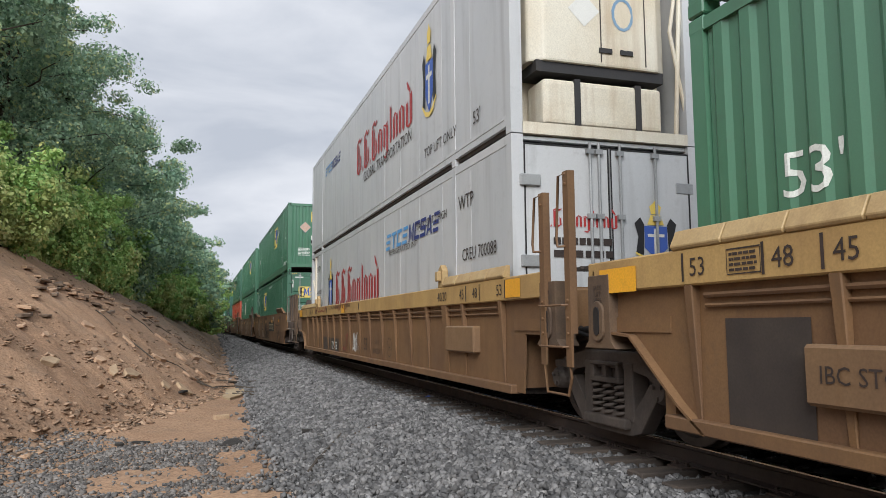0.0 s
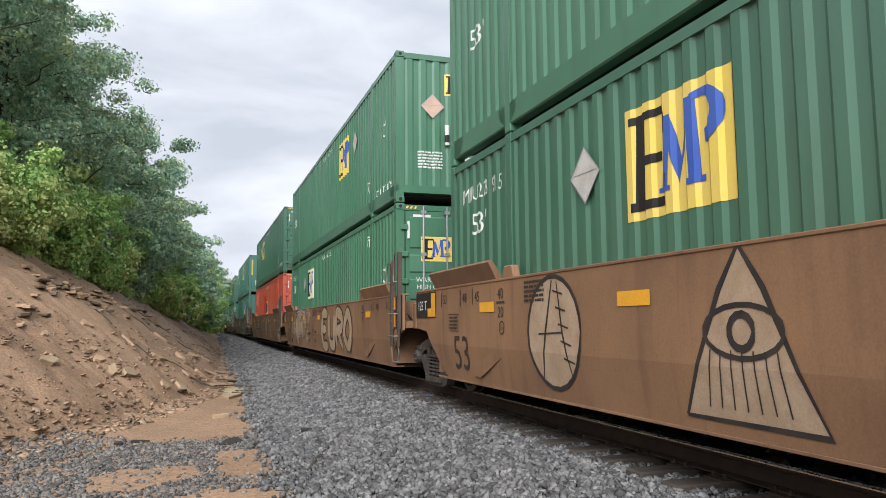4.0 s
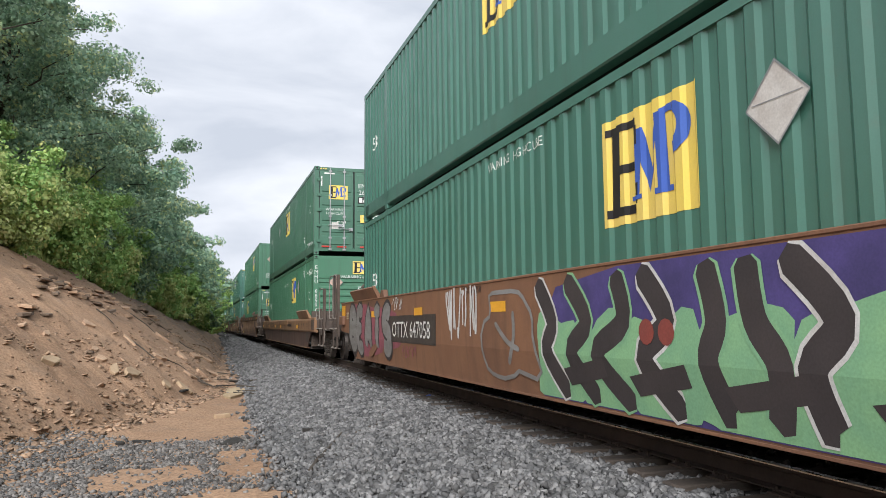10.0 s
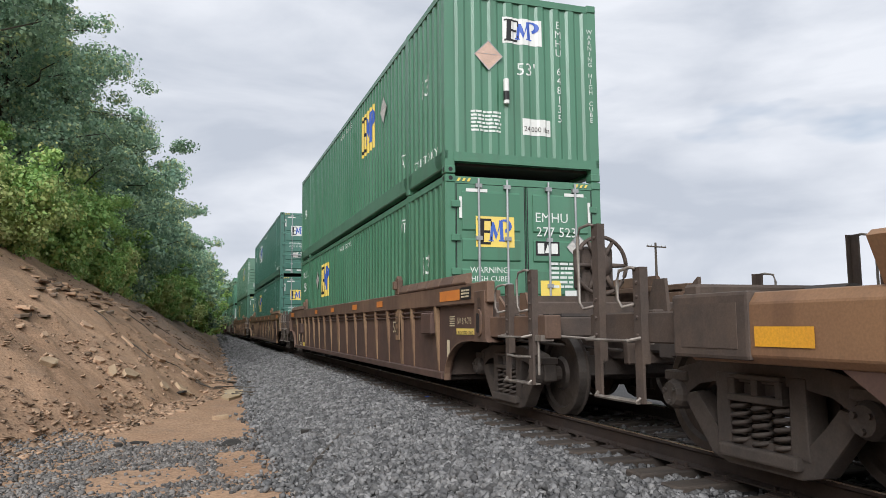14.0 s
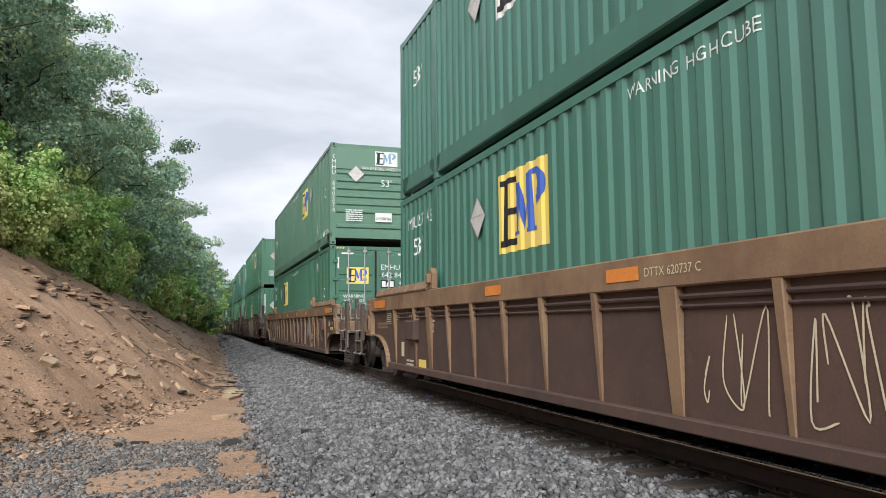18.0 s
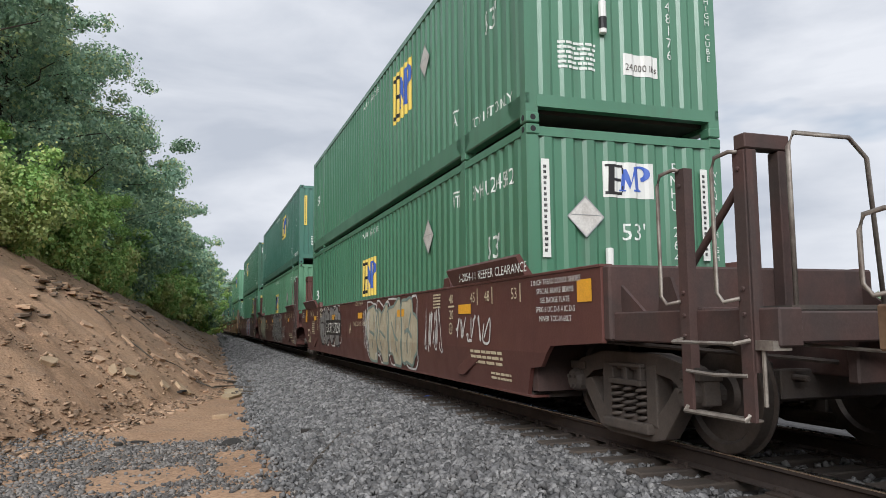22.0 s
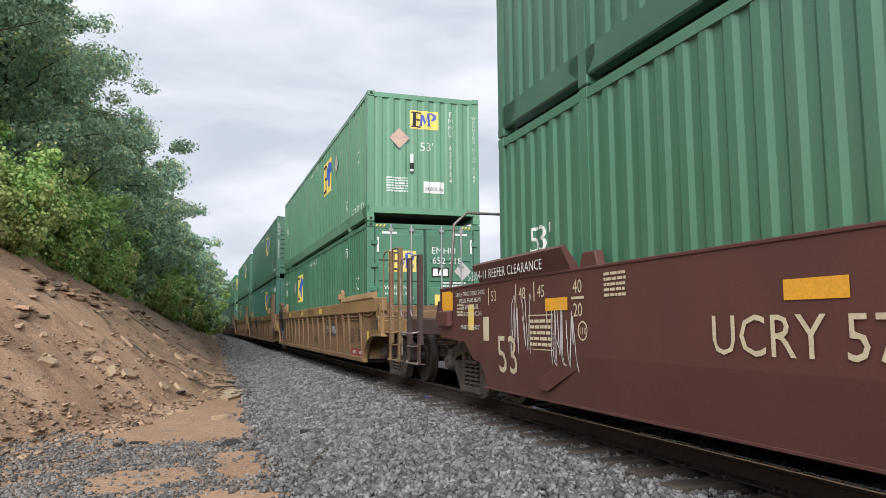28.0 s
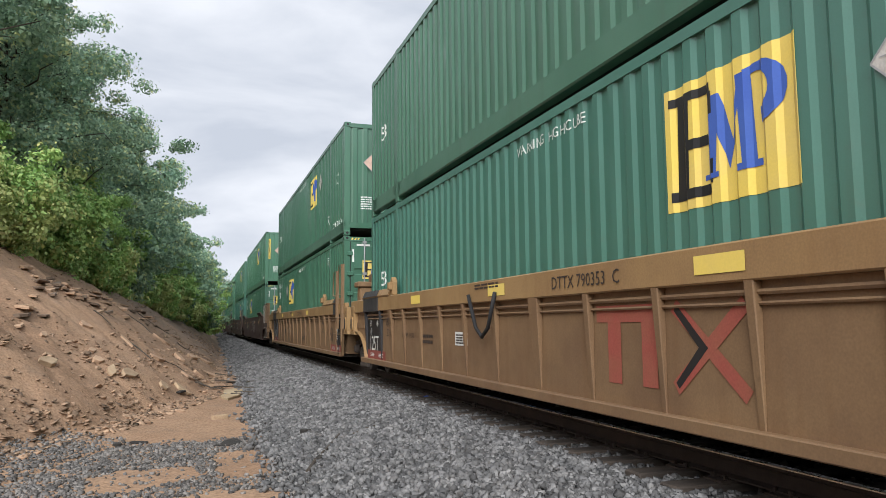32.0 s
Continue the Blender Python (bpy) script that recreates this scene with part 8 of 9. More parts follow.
write("lettering", "125 T", ("side", CL + .88, 1.28, SX), .14, SIGNWHITE, C1, lift=.010)
tri = [(-.62, -.55), (.62, -.55), (.2, .3), (0, .58), (-.2, .3)]
eye = [(.36 * math.cos(k), .17 * math.sin(k)) for k in np.linspace(0, 6.283, 20)]
for car, y in ((C1, 10.1), (C3, 3.9)):
    outline_figure(car, y, .92, tri, SPRAYBLACK, .05, fill=SPRAYTAN)
    decal("graffiti_stroke", merge(ribbon(eye, .035), ribbon([(.11 * math.cos(k), .11 * math.sin(k)) for k in np.linspace(0, 6.283, 14)], .05), *[ribbon([(u, -.12), (u * 1.2, -.5)], .022) for u in (-.3, -.2, -.1, 0, .1, .2, .3)]), ("side", y, .95, SX), SPRAYBLACK, car, .008)
egg = [(.55 * math.cos(k), .54 * math.sin(k)) for k in np.linspace(0, 6.0, 22)]
for car, y in ((C1, 12.7), (C3, 6.1)):
    outline_figure(car, y, .92, egg, SPRAYBLACK, .045, fill=SPRAYTAN)
    decal("graffiti_stroke", merge(ribbon([(-.25, -.45), (-.15, .0), (.0, .5)], .035), ribbon([(.1, .48), (.2, 0), (.35, -.4)], .03), *[ribbon([(.02 + .05 * k, .4 - .16 * k), (.22 + .05 * k, .36 - .16 * k)], .03) for k in range(5)], ribbon([(-.3, -.02), (.2, .0)], .03)), ("side", y, .92, SX), SPRAYBLACK, car, .008)
piece(C1, 2.15, .72, 1.8, .8, 2, BROWN, SPRAYBLACK, 30)
bars(C1, 8.2, .86, 1.5, 1.1, 3, BROWN, SPRAYBLACK, 31)
tag(C1, 6.9, .62, .7, .7, SPRAYBLACK, 32, .03)
tag(C1, 7.6, .55, .9, .5, SPRAYBLACK, 33, .03)
tag(C1, 4.0, 1.3, .5, .2, SPRAYWHITE, 34, .025)
spray_word(C2, "EURO", 5.35, .86, 4.3, 1.06, SPRAYTAN, SPRAYBLACK, .26)
crown = [(-1.33, .45), (-.82, .45), (-.43, .54), (-.31, .47), (-.17, .58), (-.09, .51), (.02, .57), (.2, .49), (.44, .45), (.55, .52), (.58, .42), (.72, .46), (.84, .57)]
flank = [(.95, .38), (1.12, .25), (1.26, .18), (1.24, -.06)]
belly = [(1.24, -.06), (1.13, -.18), (1.0, -.34), (.81, -.41), (.63, -.34), (.56, -.25)]
foot = [(.53, -.36), (.33, -.22), (.16, -.25), (0, -.22), (-.13, -.3), (-.38, -.34), (-.5, -.24), (-.51, -.41), (-.82, -.57), (-1.23, -.17)]
GY = ("side", 12.0, .95, SX)
edge = crown + flank + belly[1:] + foot
decal("graffiti", (edge, [tuple(range(len(edge)))]), GY, SPRAYTAN, C2, .003, label="pale sprayed lettering with a jagged outline")
decal("graffiti_rim", merge(ribbon(edge + edge[:1], .05)), GY, SPRAYWHITE, C2, .0042)
decal("graffiti_outline", merge(ribbon([(u * .985, v * .94) for u, v in crown + flank], .028), ribbon([(u * .975, v * .95) for u, v in curve(belly, 5)], .05), ribbon([(u * .98, v * .94) for u, v in foot], .026)), GY, SPRAYBLACK, C2, .0052)
decal("graffiti_stroke", merge(*[ribbon(curve(q, 5), .022) for q in (
    [(-.79, .45), (-.69, .25), (-.72, .14), (-.67, -.13), (-.51, -.38)],
    [(-.4, .47), (-.39, .13), (-.24, -.14), (-.15, -.28)],
    [(-.21, .55), (-.13, .4), (.08, .29), (.05, .21), (-.16, .21), (-.23, .14), (.02, .19), (.07, .02), (.03, -.22)],
    [(.03, .5), (.42, .43), (.49, .32), (.19, .31), (.19, .27), (.49, .25), (.22, .18), (.27, .14), (.49, .18), (.44, -.03), (.33, -.21)],
    [(.79, .41), (.7, .12), (.69, -.1)], [(-.55, .36), (-.5, .1), (-.5, -.05)], [(-.55, -.01), (-.44, .03)],
    [(-.44, .3), (-.54, .25), (-.55, .15), (-.45, .14)])]), GY, SPRAYBLACK, C2, .0056)
decal("graffiti_stroke", merge(*[ribbon(q, .03) for q in ([(-1.36, -.06), (-.86, -.56)], [(-1.41, -.12), (-.95, -.55)], [(1.3, -.2), (1.2, -.5)], [(1.42, -.24), (1.3, -.52)], [(-.35, -.42), (-.2, -.36)], [(-.3, -.5), (-.18, -.42)])]), GY, SPRAYWHITE, C2, .0048)
# sprayed marks beside it; the name is two bars
marks = ("side", 9.5, .9, SX)
decal("graffiti_stroke", merge(ribbon([(-.77, .24), (-.48, .28)], .025), ribbon([(-.68, .17), (-.5, .21)], .025), *[ribbon([(u - .018, v), (u + .018, v)], .036) for u, v in ((-.12, .38), (0, .38), (.14, .40))]), marks, SPRAYWHITE, C2, .006)
decal("graffiti_cloud", (blob(-.88, -.22, .36, .34, random.Random(36)), [tuple(range(26))]), marks, SPRAYTAN, C2, .003)
decal("graffiti_bar", merge(ribbon([(-.63, -.2), (-.17, -.15)], .13)), marks, SPRAYBLACK, C2, .0058)
decal("graffiti_bar", merge(ribbon([(.68, -.12), (1.0, -.1)], .15)), marks, SPRAYBLACK, C2, .0058)
decal("graffiti_stroke", merge(ribbon([(-.13, .06), (-.05, -.2)], .02), ribbon([(-.04, -.26), (-.03, -.29)], .03), *[ribbon(curve(q, 6), .024) for q in ([(-.67, -.44), (-.55, -.35), (-.34, -.37)], [(-.6, -.42), (-.54, -.39), (-.46, -.4)], [(.46, -.43), (.65, -.32), (.88, -.37)], [(.57, -.42), (.64, -.4), (.74, -.39)])]), marks, SPRAYBLACK, C2, .006)
spray_word(C2, "RIP", 10.36, .68, .3, .17, SPRAYBLACK, None, .022)
tag(C2, 9.0, 1.36, .5, .24, SPRAYBLACK, 37, .015, loops=6)
spray_word(C2, "PSV", 10.12, 1.36, .84, .24, SPRAYWHITE, None, .022)
tag(C2, 8.55, 1.36, .5, .22, SPRAYBLACK, 38, .015, loops=6)
spray_word(C2, "FREE", 9.14, .77, .44, .17, SPRAYBLACK, None, .016)
tag(C2, 14.75, .98, .5, .6, SPRAYBLACK, 41, .022)
decal("graffiti_ring", merge(ribbon([(.19 * math.cos(k), .19 * math.sin(k)) for k in np.linspace(0, 6.283, 20)], .03), ribbon([(-.12, -.16), (0, .16), (.12, -.16)], .03), ribbon([(-.2, -.03), (.2, -.03)], .03)), ("side", 13.66, .88, SX), SPRAYWHITE, C2, .006)
tag(C3, 5.0, 1.40, 1.0, .24, SPRAYTEAL, 42, .045)
tag(C3, 7.2, 1.36, .9, .16, SPRAYWHITE, 43, .022)
tag(C3, 10.6, 1.34, 1.2, .2, SPRAYBLACK, 44, .022)
tag(C3, 12.3, .55, 1.3, .28, SPRAYWHITE, 45, .022)
tag(C3, 13.9, .95, .5, .3, SPRAYWHITE, 46, .03)

# single brown car with the large coloured piece
amber(C4, (1.6, 8.05, 11.3, 14.4))
number_panel(C4, 11.8, .92, 2.8, "OTTX 647058", .27, SIGNWHITE)
wild(C4, 4.5, .88, 5.0, 1.18, 51)
piece(C4, 7.8, .86, 1.3, 1.0, 1, REDBROWN, SPRAYSILVER, 53)
decal("graffiti", (clip(blob(0, 0, 4.3, 1.0, random.Random(3), 11), -.56, .56), [tuple(range(26))]), ("side", 14.7, .9, SX), SPRAYROSE, C4, .003, label="pink and silver spray-painted graffiti")
spray_word(C4, "BEATS", 14.9, .9, 3.9, 1.0, SPRAYSILVER, SPRAYDARK, .30)
tag(C4, 9.3, 1.15, 1.2, .65, SPRAYWHITE, 55, .045, None, 8)
tag(C4, 11.9, .55, .9, .22, SPRAYROSE, 56, .02)
tag(C4, 12.6, 1.35, .7, .2, SPRAYWHITE, 57, .02)
tag(C4, .9, .9, 1.2, .8, SPRAYROSE, 58, .05, None, 3)
write("lettering", "TTX 647058", ("side", 8.9, 1.43, SX), .09, DARKLETTER, C4, lift=.006)
notice_box(C4, .3, 1.05, .5, .6, 6, CREAMLETTER, 7)
notice_box(C4, -.3, .92, .6, .14, 2, CREAMLETTER, 8)
decal("inspection_panel", merge(rect(-.3, .3, -.17, .17)), ("side", -1.2, 1.24, SX), SIGNBLACK, C4, .006)
decal("inspection_lines", merge(*[rect(-.26 + .18 * i, -.12 + .18 * i, -.13 + .15 * k, -.02 + .15 * k) for i in range(3) for k in range(2)]), ("side", -1.2, 1.24, SX), SPRAYWHITE, C4, .008)

# stepped brown car
BX = -SIDE - .03
amber(C5, (2.45, 13.58, CL + .9), .93, x=BX)
amber(C5, (8.0, 10.42), .93, x=BX)
limits(C5, DARKLETTER, 1.0, BX, size=.12)
write("lettering", "FEC 70477", ("side", 11.56, .98, BX), .21, DARKLETTER, C5, lift=.006)
write("lettering", "FEC", ("side", 14.0, .92, BX), .26, DARKLETTER, C5, lift=.006)
write("lettering", "FEC 70477", ("side", 8.05, 1.09, BX - .024), .085, DARKLETTER, C5, lift=.006)
ring(C5, 9.48, .99, .15, DARKLETTER, "H", BX)
ring(C5, 12.7, .97, .07, DARKLETTER, "110", BX)
decal("stencil_plate", rect(-.3, .3, -.16, .16), ("side", .27, .62, SX + .02), PANELDARK, C5, .006)
part("hinged_flap", "flap", lambda bm: (prism(bm, [(-1.5, .0), (1.95, .0), (2.3, .16), (-1.5, .16)], "x", -.012, .012), bevel(bm, .004)), BROWN, C5, at=pose(BX - .012, 7.0, 1.0))
decal("yellow_patch", (blob(0, 0, 1.5, .14, random.Random(4)), [tuple(range(26))]), ("side", 9.9, .87, BX), YELLOW, C5, .003)
decal("red_mark", marks_row(1.6, .12, 14, random.Random(9)), ("side", 4.9, .98, BX), DARKLETTER, C5, .006)

# ribbed rusty cars
for car in (C6, C7, C8):
    for y in (3.45, 5.8, 8.65, 11.4):
        decal("reflector", rect(-.24, .24, -.055, .055), ("side", y, 1.40, SX), ORANGE, car, .007, label="orange reflective strip")
    for y in (-.64, CL + .9):
        decal("reflector", rect(-.42, .42, -.07, .07), ("side", y, 1.40, SX), ORANGE, car, .007, label="orange reflective strip")
    limits(car, CREAMLETTER if car is not C6 else DARKLETTER, 1.16, RX, size=.14, near=False)
    notice_box(car, CL + .45, 1.15, .36, .22, 5, CREAMLETTER, 11, RX, True)
    decal("notice", rect(-.42, .42, -.055, .055), ("side", CL + .95, 1.0, RX), TAN, car, .006)
    write("lettering", "2 INCH TREAD COND. SHOES", ("side", CL + .95, 1.0, RX), .045, DARKLETTER, car, lift=.009)
    decal("notice", rect(-.34, .34, -.04, .04), ("side", -1.05, .92, RX), SIGNYELLOW, car, .006)
    write("lettering", "2 INCH TREAD COND.", ("side", -1.05, .905, RX), .045, DARKLETTER, car, lift=.009)
    write("lettering", "IW 8 9-7/8", ("side", -1.01, 1.06, RX), .09, CREAMLETTER, car, lift=.006)
    notice_box(car, -.54, 1.06, .26, .18, 5, CREAMLETTER, 13, RX)
    decal("notice", rect(-.19, .19, -.08, .08), ("side", -1.28, 1.41, SX), SIGNBLACK, car, .006)
    notice_box(car, -1.28, 1.41, .36, .14, 3, CREAMLETTER, 14, SX - .004)
    part("brake_reservoir_box", "rbox", lambda bm: (box(bm, -.05, .09, -.26, .26, -.16, .16), bevel(bm, .02)), RUST, car, at=pose(RX - .05, 14.95, .92))
    part("brake_reservoir_box", "rbox", None, RUST, car, at=pose(RX - .05, .42, 1.03))
    decal("notice", rect(-.06, .06, -.12, .12), ("side", -.36, .68, RX), CREAMLETTER, car, .006)
    part("number_plate", "nplate", lambda bm: box(bm, -.012, 0, -.12, .12, -.24, .24), TAN, car, at=pose(SX - .002, 2.1, 1.0))
    write("lettering", "20", ("side", 2.1, 1.1, SX - .014), .13, DARKLETTER, car, lift=.006)
    write("lettering", "40", ("side", 2.1, .9, SX - .014), .13, DARKLETTER, car, lift=.006)
    write("lettering", "53", ("side", 2.58, .98, RX), .30 if car is C8 else .20, CREAMLETTER, car, lift=.006)
    decal("notice", rect(-.09, .09, -.12, .12), ("side", 15.65, .6, RX), CREAMLETTER, car, .006)
    notice_box(car, 15.2, .40, .5, .14, 2, CREAMLETTER, 12, RX)
    decal("notice", rect(-.2, .2, -.09, .09), ("side", 14.5, .38, RX), SIGNYELLOW, car, .006)
decal("brand_shape", merge(rect(-.75, -.12, .06, .16), rect(-.62, -.5, -.16, .06), rect(-.28, -.16, -.16, .06), ribbon([(.1, .16), (.65, -.16)], .14), ribbon([(.1, -.16), (.65, .16)], .14)), ("side", 3.95, .86, RX), CREAMLETTER, C7, .006)
for y, s in ((5.6, 61), (6.6, 62), (7.5, 63)):
    tag(C7, y, .8, .6, .7, CREAMLETTER, s, .014, RX, 3)
write("lettering", "DTTX 620737 C", ("side", 8.0, 1.40, SX), .07, CREAMLETTER, C7, lift=.006)
number_panel(C8, 12.75, .92, 1.6, "620737", .19, CREAMLETTER, False, RX)
write("lettering", "DTTX 620737 A", ("side", 7.9, 1.40, SX), .08, DARKLETTER, C8, lift=.006)
bars(C8, 5.75, .84, 4.4, 1.06, 5, SPRAYSALMON, SPRAYDARK, 64, RX)
decal("graffiti", (blob(0, 0, .42, .62, random.Random(12)), [tuple(range(26))]), ("side", 3.42, .95, RX), SPRAYTEAL, C8, .011, label="grey-green spray-painted patch")
write("lettering", "53", ("side", 2.58, .985, RX), .26, DARKLETTER, C8, lift=.010)
spray_word(C8, "SKETCHY", 2.56, .68, .52, .17, SIGNWHITE, None, .022, x=RX)
spray_word(C8, "NIGHT", 2.56, .42, .5, .2, SIGNWHITE, None, .024, x=RX)
tag(C8, 1.2, .8, 1.2, .6, CREAMLETTER, 65, .016, RX, 5)
write("lettering", "45", ("side", 1.4, 1.1, RX), .13, CREAMLETTER, C8, lift=.006)
tag(C8, 11.0, .62, 1.0, .4, CREAMLETTER, 66, .016, RX, 5)
tag(C8, 10.0, .7, 1.4, .6, CREAMLETTER, 67, .016, RX, 3)

# maroon three-unit car
for car, letter in ((C9, "A"), (C10, "C"), (C11, "B")):
    amber(car, FIVE)
    limits(car, CREAMLETTER)
    write("lettering", "53", ("side", 15.6, .69, SX), .42, CREAMLETTER, car, lift=.006)
    ring(car, 13.9, .95, .08, CREAMLETTER, "110")
    ring(car, 2.15, .95, .07, CREAMLETTER, "110")
    write("lettering", "UCRY 57250", ("side", 11.35 if car is C9 else 11.2, .94, SX), .26, CREAMLETTER if car is not C9 else SIGNWHITE, car, lift=.010)
    write("lettering", letter, ("side", 9.12, .94, SX), .25, CREAMLETTER, car, lift=.006)
    write("lettering", "WELL LD LMT 118,000", ("side", 8.1, 1.03, SX), .095, CREAMLETTER, car, lift=.006)
    write("lettering", "UCRY 57250  " + letter, ("side", 8.15, 1.455, SX), .085, CREAMLETTER, car, lift=.006)
    notice_box(car, 13.35, 1.34, .4, .26, 5, CREAMLETTER, 15)
    notice_box(car, 2.75, 1.34, .4, .26, 5, CREAMLETTER, 16)
    notice_box(car, 14.75, .93, .55, .34, 5, CREAMLETTER, 17, framed=True)
    notice_box(car, .9, .62, 1.2, .22, 3, CREAMLETTER, 18)
    notice_box(car, .5, .42, .7, .12, 2, CREAMLETTER, 19)
    decal("plate_box", ribbon([(-.13, -.15), (.13, -.15), (.13, .15), (-.13, .15), (-.13, -.15)], .014), ("side", 7.2, .96, SX), CREAMLETTER, car, .006)
    write("lettering", "PLATE", ("side", 7.2, 1.03, SX), .05, CREAMLETTER, car, lift=.006)
    write("lettering", "H", ("side", 7.2, .92, SX), .10, CREAMLETTER, car, lift=.006)
for car, far, near in ((C9, False, True), (C11, True, False)):
    if near:
        write("lettering", "S-2054-11 REEFER CLEARANCE", ("side", .6, 1.60, SX - .045), .11, LETTER, car, lift=.02)
        for i, t in enumerate(("2 INCH TREAD COND. SHOES", "SPECIAL BRAKE BEAMS", "SEE BADGE PLATE", "SPRG 6 OC D-5 4 IC D-5", "MINER TCC-IV-60LT")):
            write("lettering", t, ("side", -.92, 1.42 - .09 * i, SX), .055, LETTER, car, lift=.006)
    if far:
        write("lettering", "S-2054-11 REEFER CLEARANCE", ("side", 15.6, 1.60, SX - .045), .11, LETTER, car, lift=.02)
        for i, t in enumerate(("2 INCH TREAD COND. SHOES", "SPECIAL BRAKE BEAMS", "SEE BADGE PLATE", "SPRG 6 OC D-5 4 IC D-5")):
            write("lettering", t, ("side", 16.75, 1.40 - .085 * i, SX), .055, LETTER, car, lift=.006)
        write("lettering", "MINER TCC-IV-60LT", ("side", 16.75, .98, SX), .055, LETTER, car, lift=.006)
        decal("reflector", rect(-.18, .18, -.12, .12), ("side", CL + 1.5, 1.34, SX), REFLECT, car, .008)
        decal("notice", rect(-.09, .09, -.14, .14), ("side", 16.2, .96, SX), CREAMLETTER, car, .006)
for car in (C9, C10):
    decal("end_panel_mark", ribbon([(-.5, -.2), (.5, -.2), (.5, .2), (-.5, .2), (-.5, -.2)], .012), ("side", CL + .68, 1.28, SX), DARKIRON, car, .006)
    decal("reflector", merge(rect(.1, .36, .0, .19), rect(-.02, .36, -.19, .02)), ("side", CL + .25, 1.28, SX), REFLECT, car, .008)
    write("lettering", "125 T", ("side", CL + .78, 1.32, SX), .14, LETTER, car, lift=.008)
piece(C9, 5.6, .88, 3.5, 1.16, 4, SPRAYCREAM, SPRAYTEAL, 71, rim=SPRAYWHITE, hatch=SPRAYTAN)
piece(C9, 11.9, .98, 3.0, 1.0, 4, SPRAYSILVER, SPRAYDARK, 72, rim=SPRAYWHITE)
decal("number_panel", rect(-1.1, 1.1, -.19, .19), ("side", 11.35, .94, SX), SIGNBLACK, C9, .0085)
tag(C9, 1.35, .95, 1.2, .3, SPRAYWHITE, 73, .03)
tag(C9, 2.95, .95, .8, .7, SPRAYWHITE, 74, .025)
tag(C9, 7.4, .9, .7, .8, SPRAYWHITE, 75, .022)
piece(C10, 5.9, .90, 3.6, 1.18, 5, SPRAYSILVER, SPRAYDARK, 76, rim=SPRAYWHITE, hatch=SPRAYWHITE)
piece(C10, 13.2, .88, 2.6, 1.1, 4, SPRAYCREAM, SPRAYTEAL, 77)
tag(C10, 7.3, 1.42, .9, .14, SPRAYWHITE, 78, .02)
tag(C10, 7.9, .62, .5, .3, SPRAYWHITE, 79, .02)
tag(C10, 3.4, .7, 1.2, .5, SPRAYWHITE, 80, .022)
piece(C11, 6.0, .90, 3.4, 1.16, 3, SPRAYLILAC, SIGNWHITE, 81, SPRAYROSE, back=SPRAYBLACK)
tag(C11, 8.2, .68, .85, .55, SPRAYWHITE, 82, .035, None, 7)
piece(C11, 2.6, .88, 2.4, 1.1, 4, MAROON, SPRAYSILVER, 83)
tag(C11, 15.2, 1.0, .55, .6, SPRAYWHITE, 84, .012)
tag(C11, 14.3, .9, .6, .6, SPRAYWHITE, 85, .012)

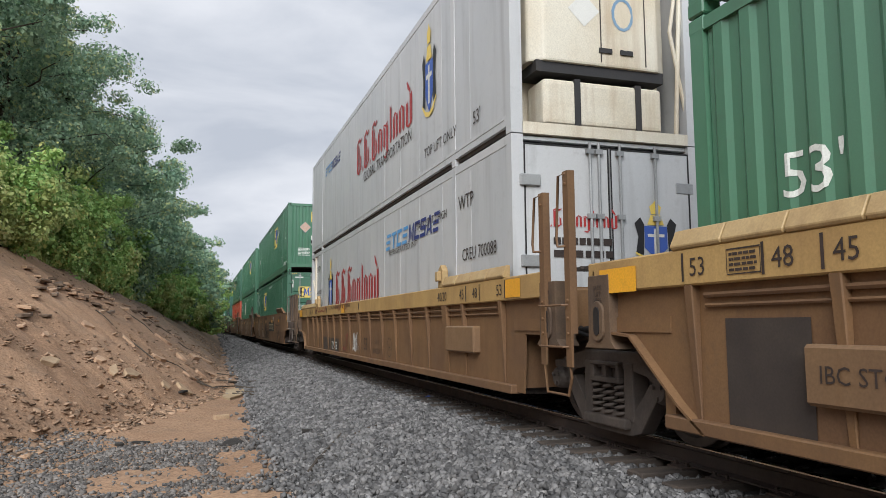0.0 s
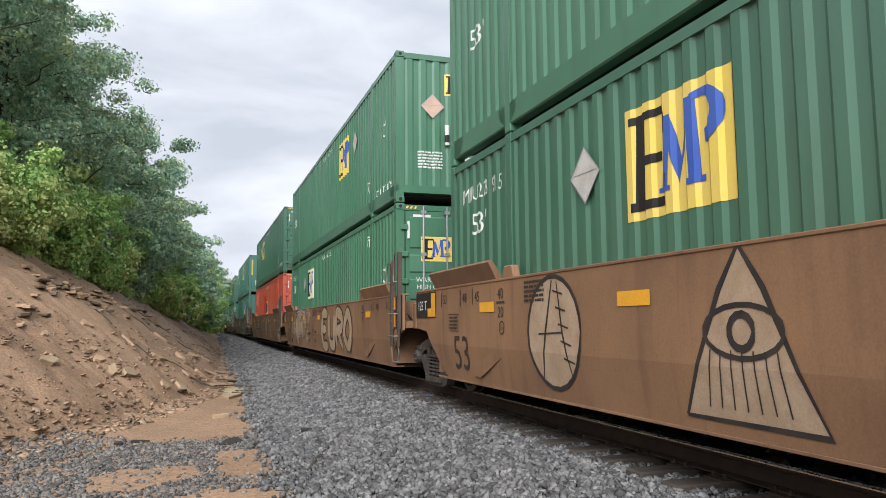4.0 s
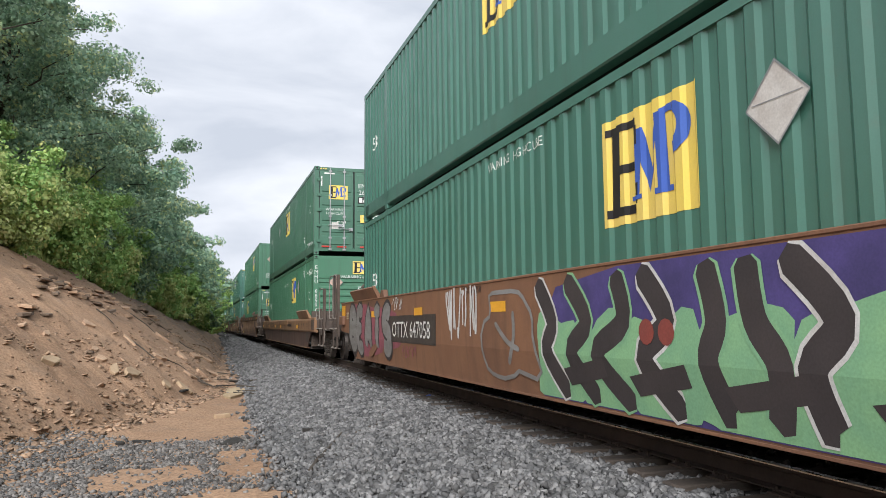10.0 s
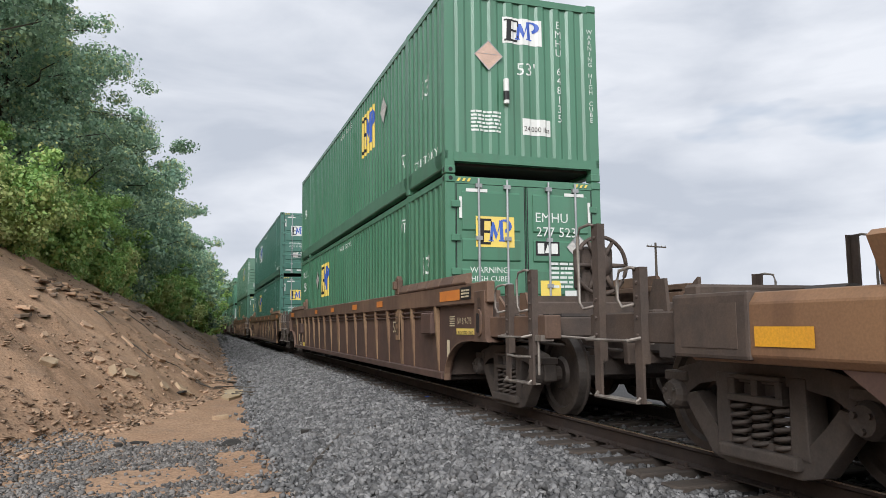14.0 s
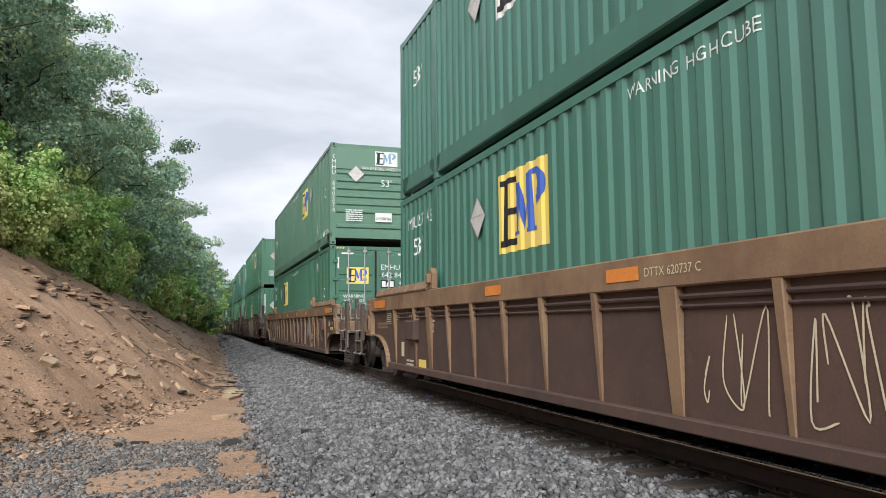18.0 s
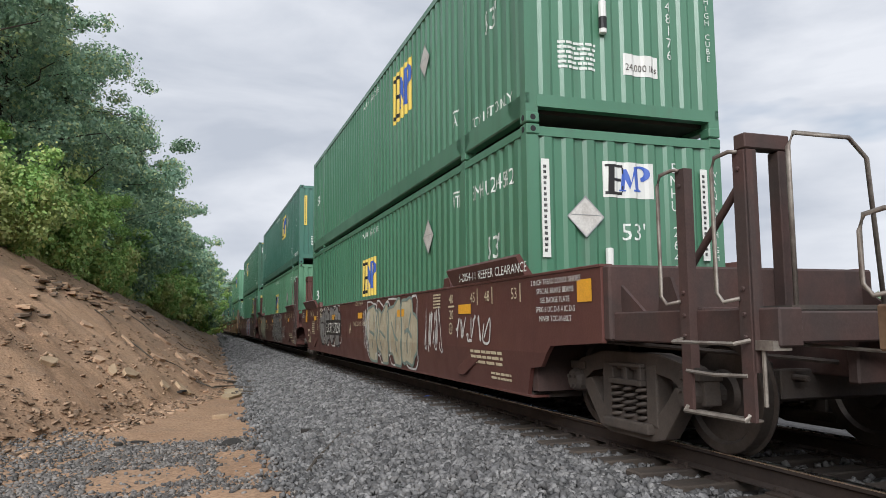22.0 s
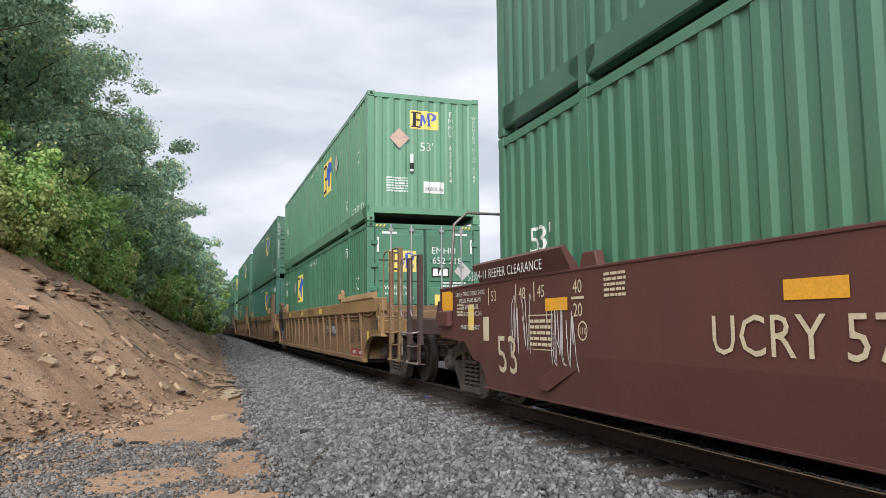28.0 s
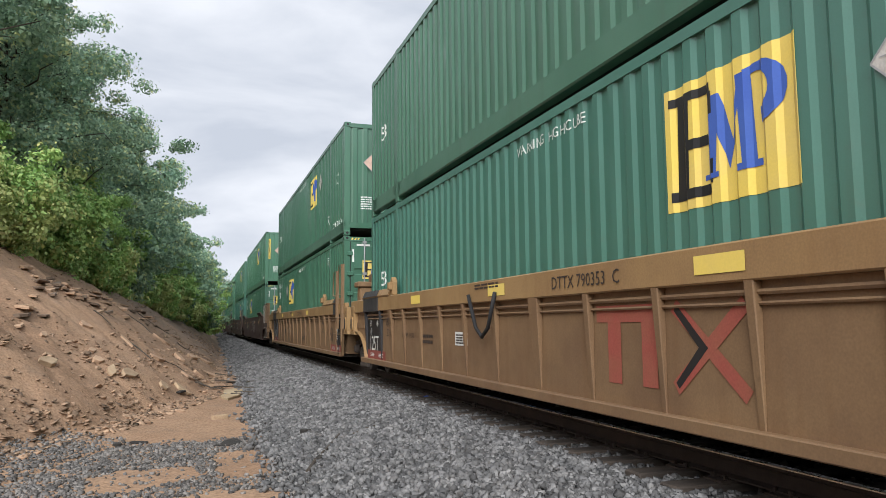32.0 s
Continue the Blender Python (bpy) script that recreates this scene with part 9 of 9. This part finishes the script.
# yellow three-unit car
for car, letter in ((C12, "A"), (C13, "C"), (C14, "B")):
    amber(car, (5.2, 9.0, 12.3), 1.40, SIGNYELLOW, .5, .13, SX)
    write("lettering", "DTTX 790353  " + letter, ("side", 7.0, 1.40, SX), .12, DARKLETTER, car, lift=.006)
    write("lettering", "40", ("side", 2.1, 1.08, SX), .14, DARKLETTER, car, lift=.006)
    write("lettering", "20", ("side", 2.1, .88, SX), .14, DARKLETTER, car, lift=.006)
    write("lettering", "40", ("side", 14.05, 1.08, SX), .14, DARKLETTER, car, lift=.006)
    write("lettering", "20", ("side", 14.05, .88, SX), .14, DARKLETTER, car, lift=.006)
    write("lettering", "53", ("side", 1.15, .78, RX), .34, DARKLETTER, car, lift=.006)
    write("lettering", "45", ("side", 14.42, 1.04, RX), .12, DARKLETTER, car, lift=.006)
    decal("plate_box", ribbon([(-.13, -.13), (.13, -.13), (.13, .13), (-.13, .13), (-.13, -.13)], .014), ("side", 2.4, .93, RX), DARKLETTER, car, .006)
    write("lettering", "H", ("side", 2.4, .89, RX), .08, DARKLETTER, car, lift=.006)
    if car is not C13:
        write("lettering", "NWG33G", ("side", 6.48, .60, RX), .14, DARKLETTER, car, lift=.006)
    write("lettering", "LD LMT 116500", ("side", 13.0, .84, RX), .08, DARKLETTER, car, lift=.006)
    notice_box(car, 11.9, .80, .6, .2, 2, DARKLETTER, 21, RX)
    decal("notice", rect(-.24, .24, -.09, .09), ("side", 10.4, .82, RX), SIGNWHITE, car, .006)
    notice_box(car, 10.4, .82, .44, .16, 4, DARKLETTER, 22, RX - .003)
    notice_box(car, 9.3, 1.465, .9, .09, 2, DARKLETTER, 23, SX)
    for y0 in (.5, 15.3):
        decal("jacking_panel", rect(-.75, .75, -.085, .085), ("side", y0, .43, RX), SPRAYRED, car, .006)
        notice_box(car, y0 + .3, .43, .4, .09, 3, SIGNWHITE, 24, RX - .004)
        notice_box(car, y0 - .4, .43, .4, .09, 3, SIGNWHITE, 25, RX - .004)
    decal("end_panel_mark", rect(-.6, .6, -.46, .48), ("side", 15.5, .97, RX), SIGNBLACK, car, .005)
    write("lettering", "53", ("side", 15.75, 1.04, RX), .12, SIGNWHITE, car, lift=.009)
    write("lettering", "48", ("side", 15.2, 1.04, RX), .12, SIGNWHITE, car, lift=.009)
    write("lettering", "125T", ("side", 15.46, .66, RX), .29, SIGNWHITE, car, lift=.009, wide=.9)
    ring(car, 15.7, .88, .055, SIGNWHITE, "110", RX - .004)
    if car is not C12:
        decal("end_panel_mark", rect(-.3, .3, -.46, .48), ("side", .18, .97, RX), SIGNBLACK, car, .005)
        notice_box(car, .18, .9, .45, .6, 9, SIGNWHITE, 26, RX - .004)
    amber(car, (15.5, .2) if car is not C12 else (15.5,), 1.40, REFLECT, .5, .13, SX)
    decal("white_bar", merge(rect(-.26, -.23, -.08, .08), rect(.23, .26, -.08, .08)), ("side", 15.5, 1.40, SX), SIGNWHITE, car, .006)
for i, t in enumerate(("SPRG 7 OC D5", "SPECIAL BRAKE BEAM", "SEE BADGE PLATE", "2 INCH TREAD COND.")):
    write("lettering", t, ("side", -1.12, 1.17 - .075 * i, RX), .055, DARKLETTER, C12, lift=.006)
write("lettering", "48", ("side", .42, 1.10, RX), .12, DARKLETTER, C12, lift=.006)
notice_box(C12, .32, .80, .34, .3, 4, DARKLETTER, 27, RX, True)
decal("notice", rect(-.07, .07, -.13, .13), ("side", -.52, .76, RX), SIGNYELLOW, C12, .006)
part("conduit", "conduit", lambda bm: tube(bm, [(0, -.6, .10), (0, -.2, .0), (0, .2, -.02), (0, .55, .02)], .016, 6), GOLD, C12, at=pose(RX - .03, -.75, 1.22), smooth=True)
number_panel(C12, 3.7, .90, 1.65, "DTTX 790353", .19, SIGNWHITE, True, RX)
decal("brand_shape", merge(ribbon([(-.3, -.14), (.3, .14)], .08), ribbon([(-.3, .14), (.3, -.14)], .08)), ("side", 9.4, .84, RX), BRANDRED, C12, .006)
write("lettering", "next load", ("side", 9.95, .84, RX), .06, DARKLETTER, C12, lift=.006)
decal("brand_shape", merge(rect(-1.0, -.1, .18, .32), rect(-.82, -.62, -.32, .18), rect(-.32, -.12, -.32, .18), ribbon([(.1, .3), (.85, -.3)], .2), ribbon([(.1, -.3), (.85, .3)], .2)), ("side", 5.9, .84, RX), BRANDRED, C13, .006)
decal("brand_shape", ribbon([(.12, .28), (.42, 0), (.12, -.28)], .10), ("side", 5.9, .84, RX), SIGNBLACK, C13, .008)
part("tie_down_hose", "tdh", lambda bm: tube(bm, [(0, .45, .45), (0, .2, .05), (0, 0, -.06), (0, -.2, .05), (0, -.42, .45)], .025, 6), RUBBER, C13, at=pose(SX - .03, 9.4, .92), smooth=True)
for car in (C12, C13, C14):
    for s in (-1, 1):
        for y0, w in ((15.5, 1.25),) if car is C12 else ((15.5, 1.25), (.2, .62)):
            part("black_chord_wrap", ("wrap", s, w), lambda bm: box(bm, s * (SIDE + .002), s * (SIDE + .012), -w / 2, w / 2, 1.268, 1.535), BLACK, car, at=pose(0, y0, 0))
            part("black_guide_wrap", ("gwrap", s, w), lambda bm: prism(bm, [(s * (SIDE + .022), 1.555), (s * (SIDE + .030), 1.558), (s * (SIDE - .025), 1.676), (s * (SIDE - .034), 1.672)], "y", -w / 2, w / 2), BLACK, car, at=pose(0, y0, 0))
for car in (C15, C16, C17):
    amber(car, FIVE)
    limits(car, CREAMLETTER)
    number_panel(car, 11.4, .95, 2.6, "DTTX 72", .25, CREAMLETTER)
    tag(car, 6, .9, 2.4, .7, SPRAYWHITE, 90, .04)

for car in (C3, C4, C11):                      # ends of the single cars
    amber(car, (CL + 1.45,), 1.32, w=.42, h=.24)
    notice_box(car, CL + .95, 1.2, .3, .2, 4, CREAMLETTER, 31)
    decal("notice", rect(-.1, .1, -.16, .16), ("side", CL + .55, 1.1, SX), SIGNYELLOW, car, .006)
    part("jack_pad", "jackpad", lambda bm: (box(bm, -.05, .03, -.22, .22, -.1, .12), bevel(bm, .02)), {C4: REDBROWN, C11: MAROON}.get(car, BROWN), car, at=pose(SX - .02, CL + 1.5, 1.08))
for car in (C1, C4, C9):
    amber(car, (-1.5,), 1.3, w=.26, h=.2)

for car in (C2, C3):                           # black panels beside the ladders
    decal("end_panel_mark", rect(-.28, .28, -.28, .28), ("side", -.74, 1.2, SX), SIGNBLACK, car, .004)
    for z in (1.36, 1.06):
        decal("reflector", rect(-.1, .1, -.11, .11), ("side", -.50, z, SX), REFLECT, car, .008, label="amber reflective strip")
    notice_box(car, -.86, 1.2, .24, .1, 1, SIGNWHITE, 41, SX - .004)


# ---------------------------------------------------------------- motion
def gone(t):
    """How far the train has rolled past since the middle of the clip."""
    u = t - 16
    return 9.2694 * u - 0.005385 * u * u - 0.000202 * u ** 3


def motions():
    times = [2.0 * i for i in range(17)]
    for ob, at, z in MOVING:
        walk(ob, [(t, pose(TRACK, at - gone(t), z)) for t in times])
    steps = [i / 15 for i in range(481)]
    turns = [math.degrees(-gone(t) / WHEEL) % 360 for t in steps]
    for ob, y in SPINNING:
        walk(ob, [(t, pose(0, y, WHEEL, -a)) for t, a in zip(steps, turns)])


motions()
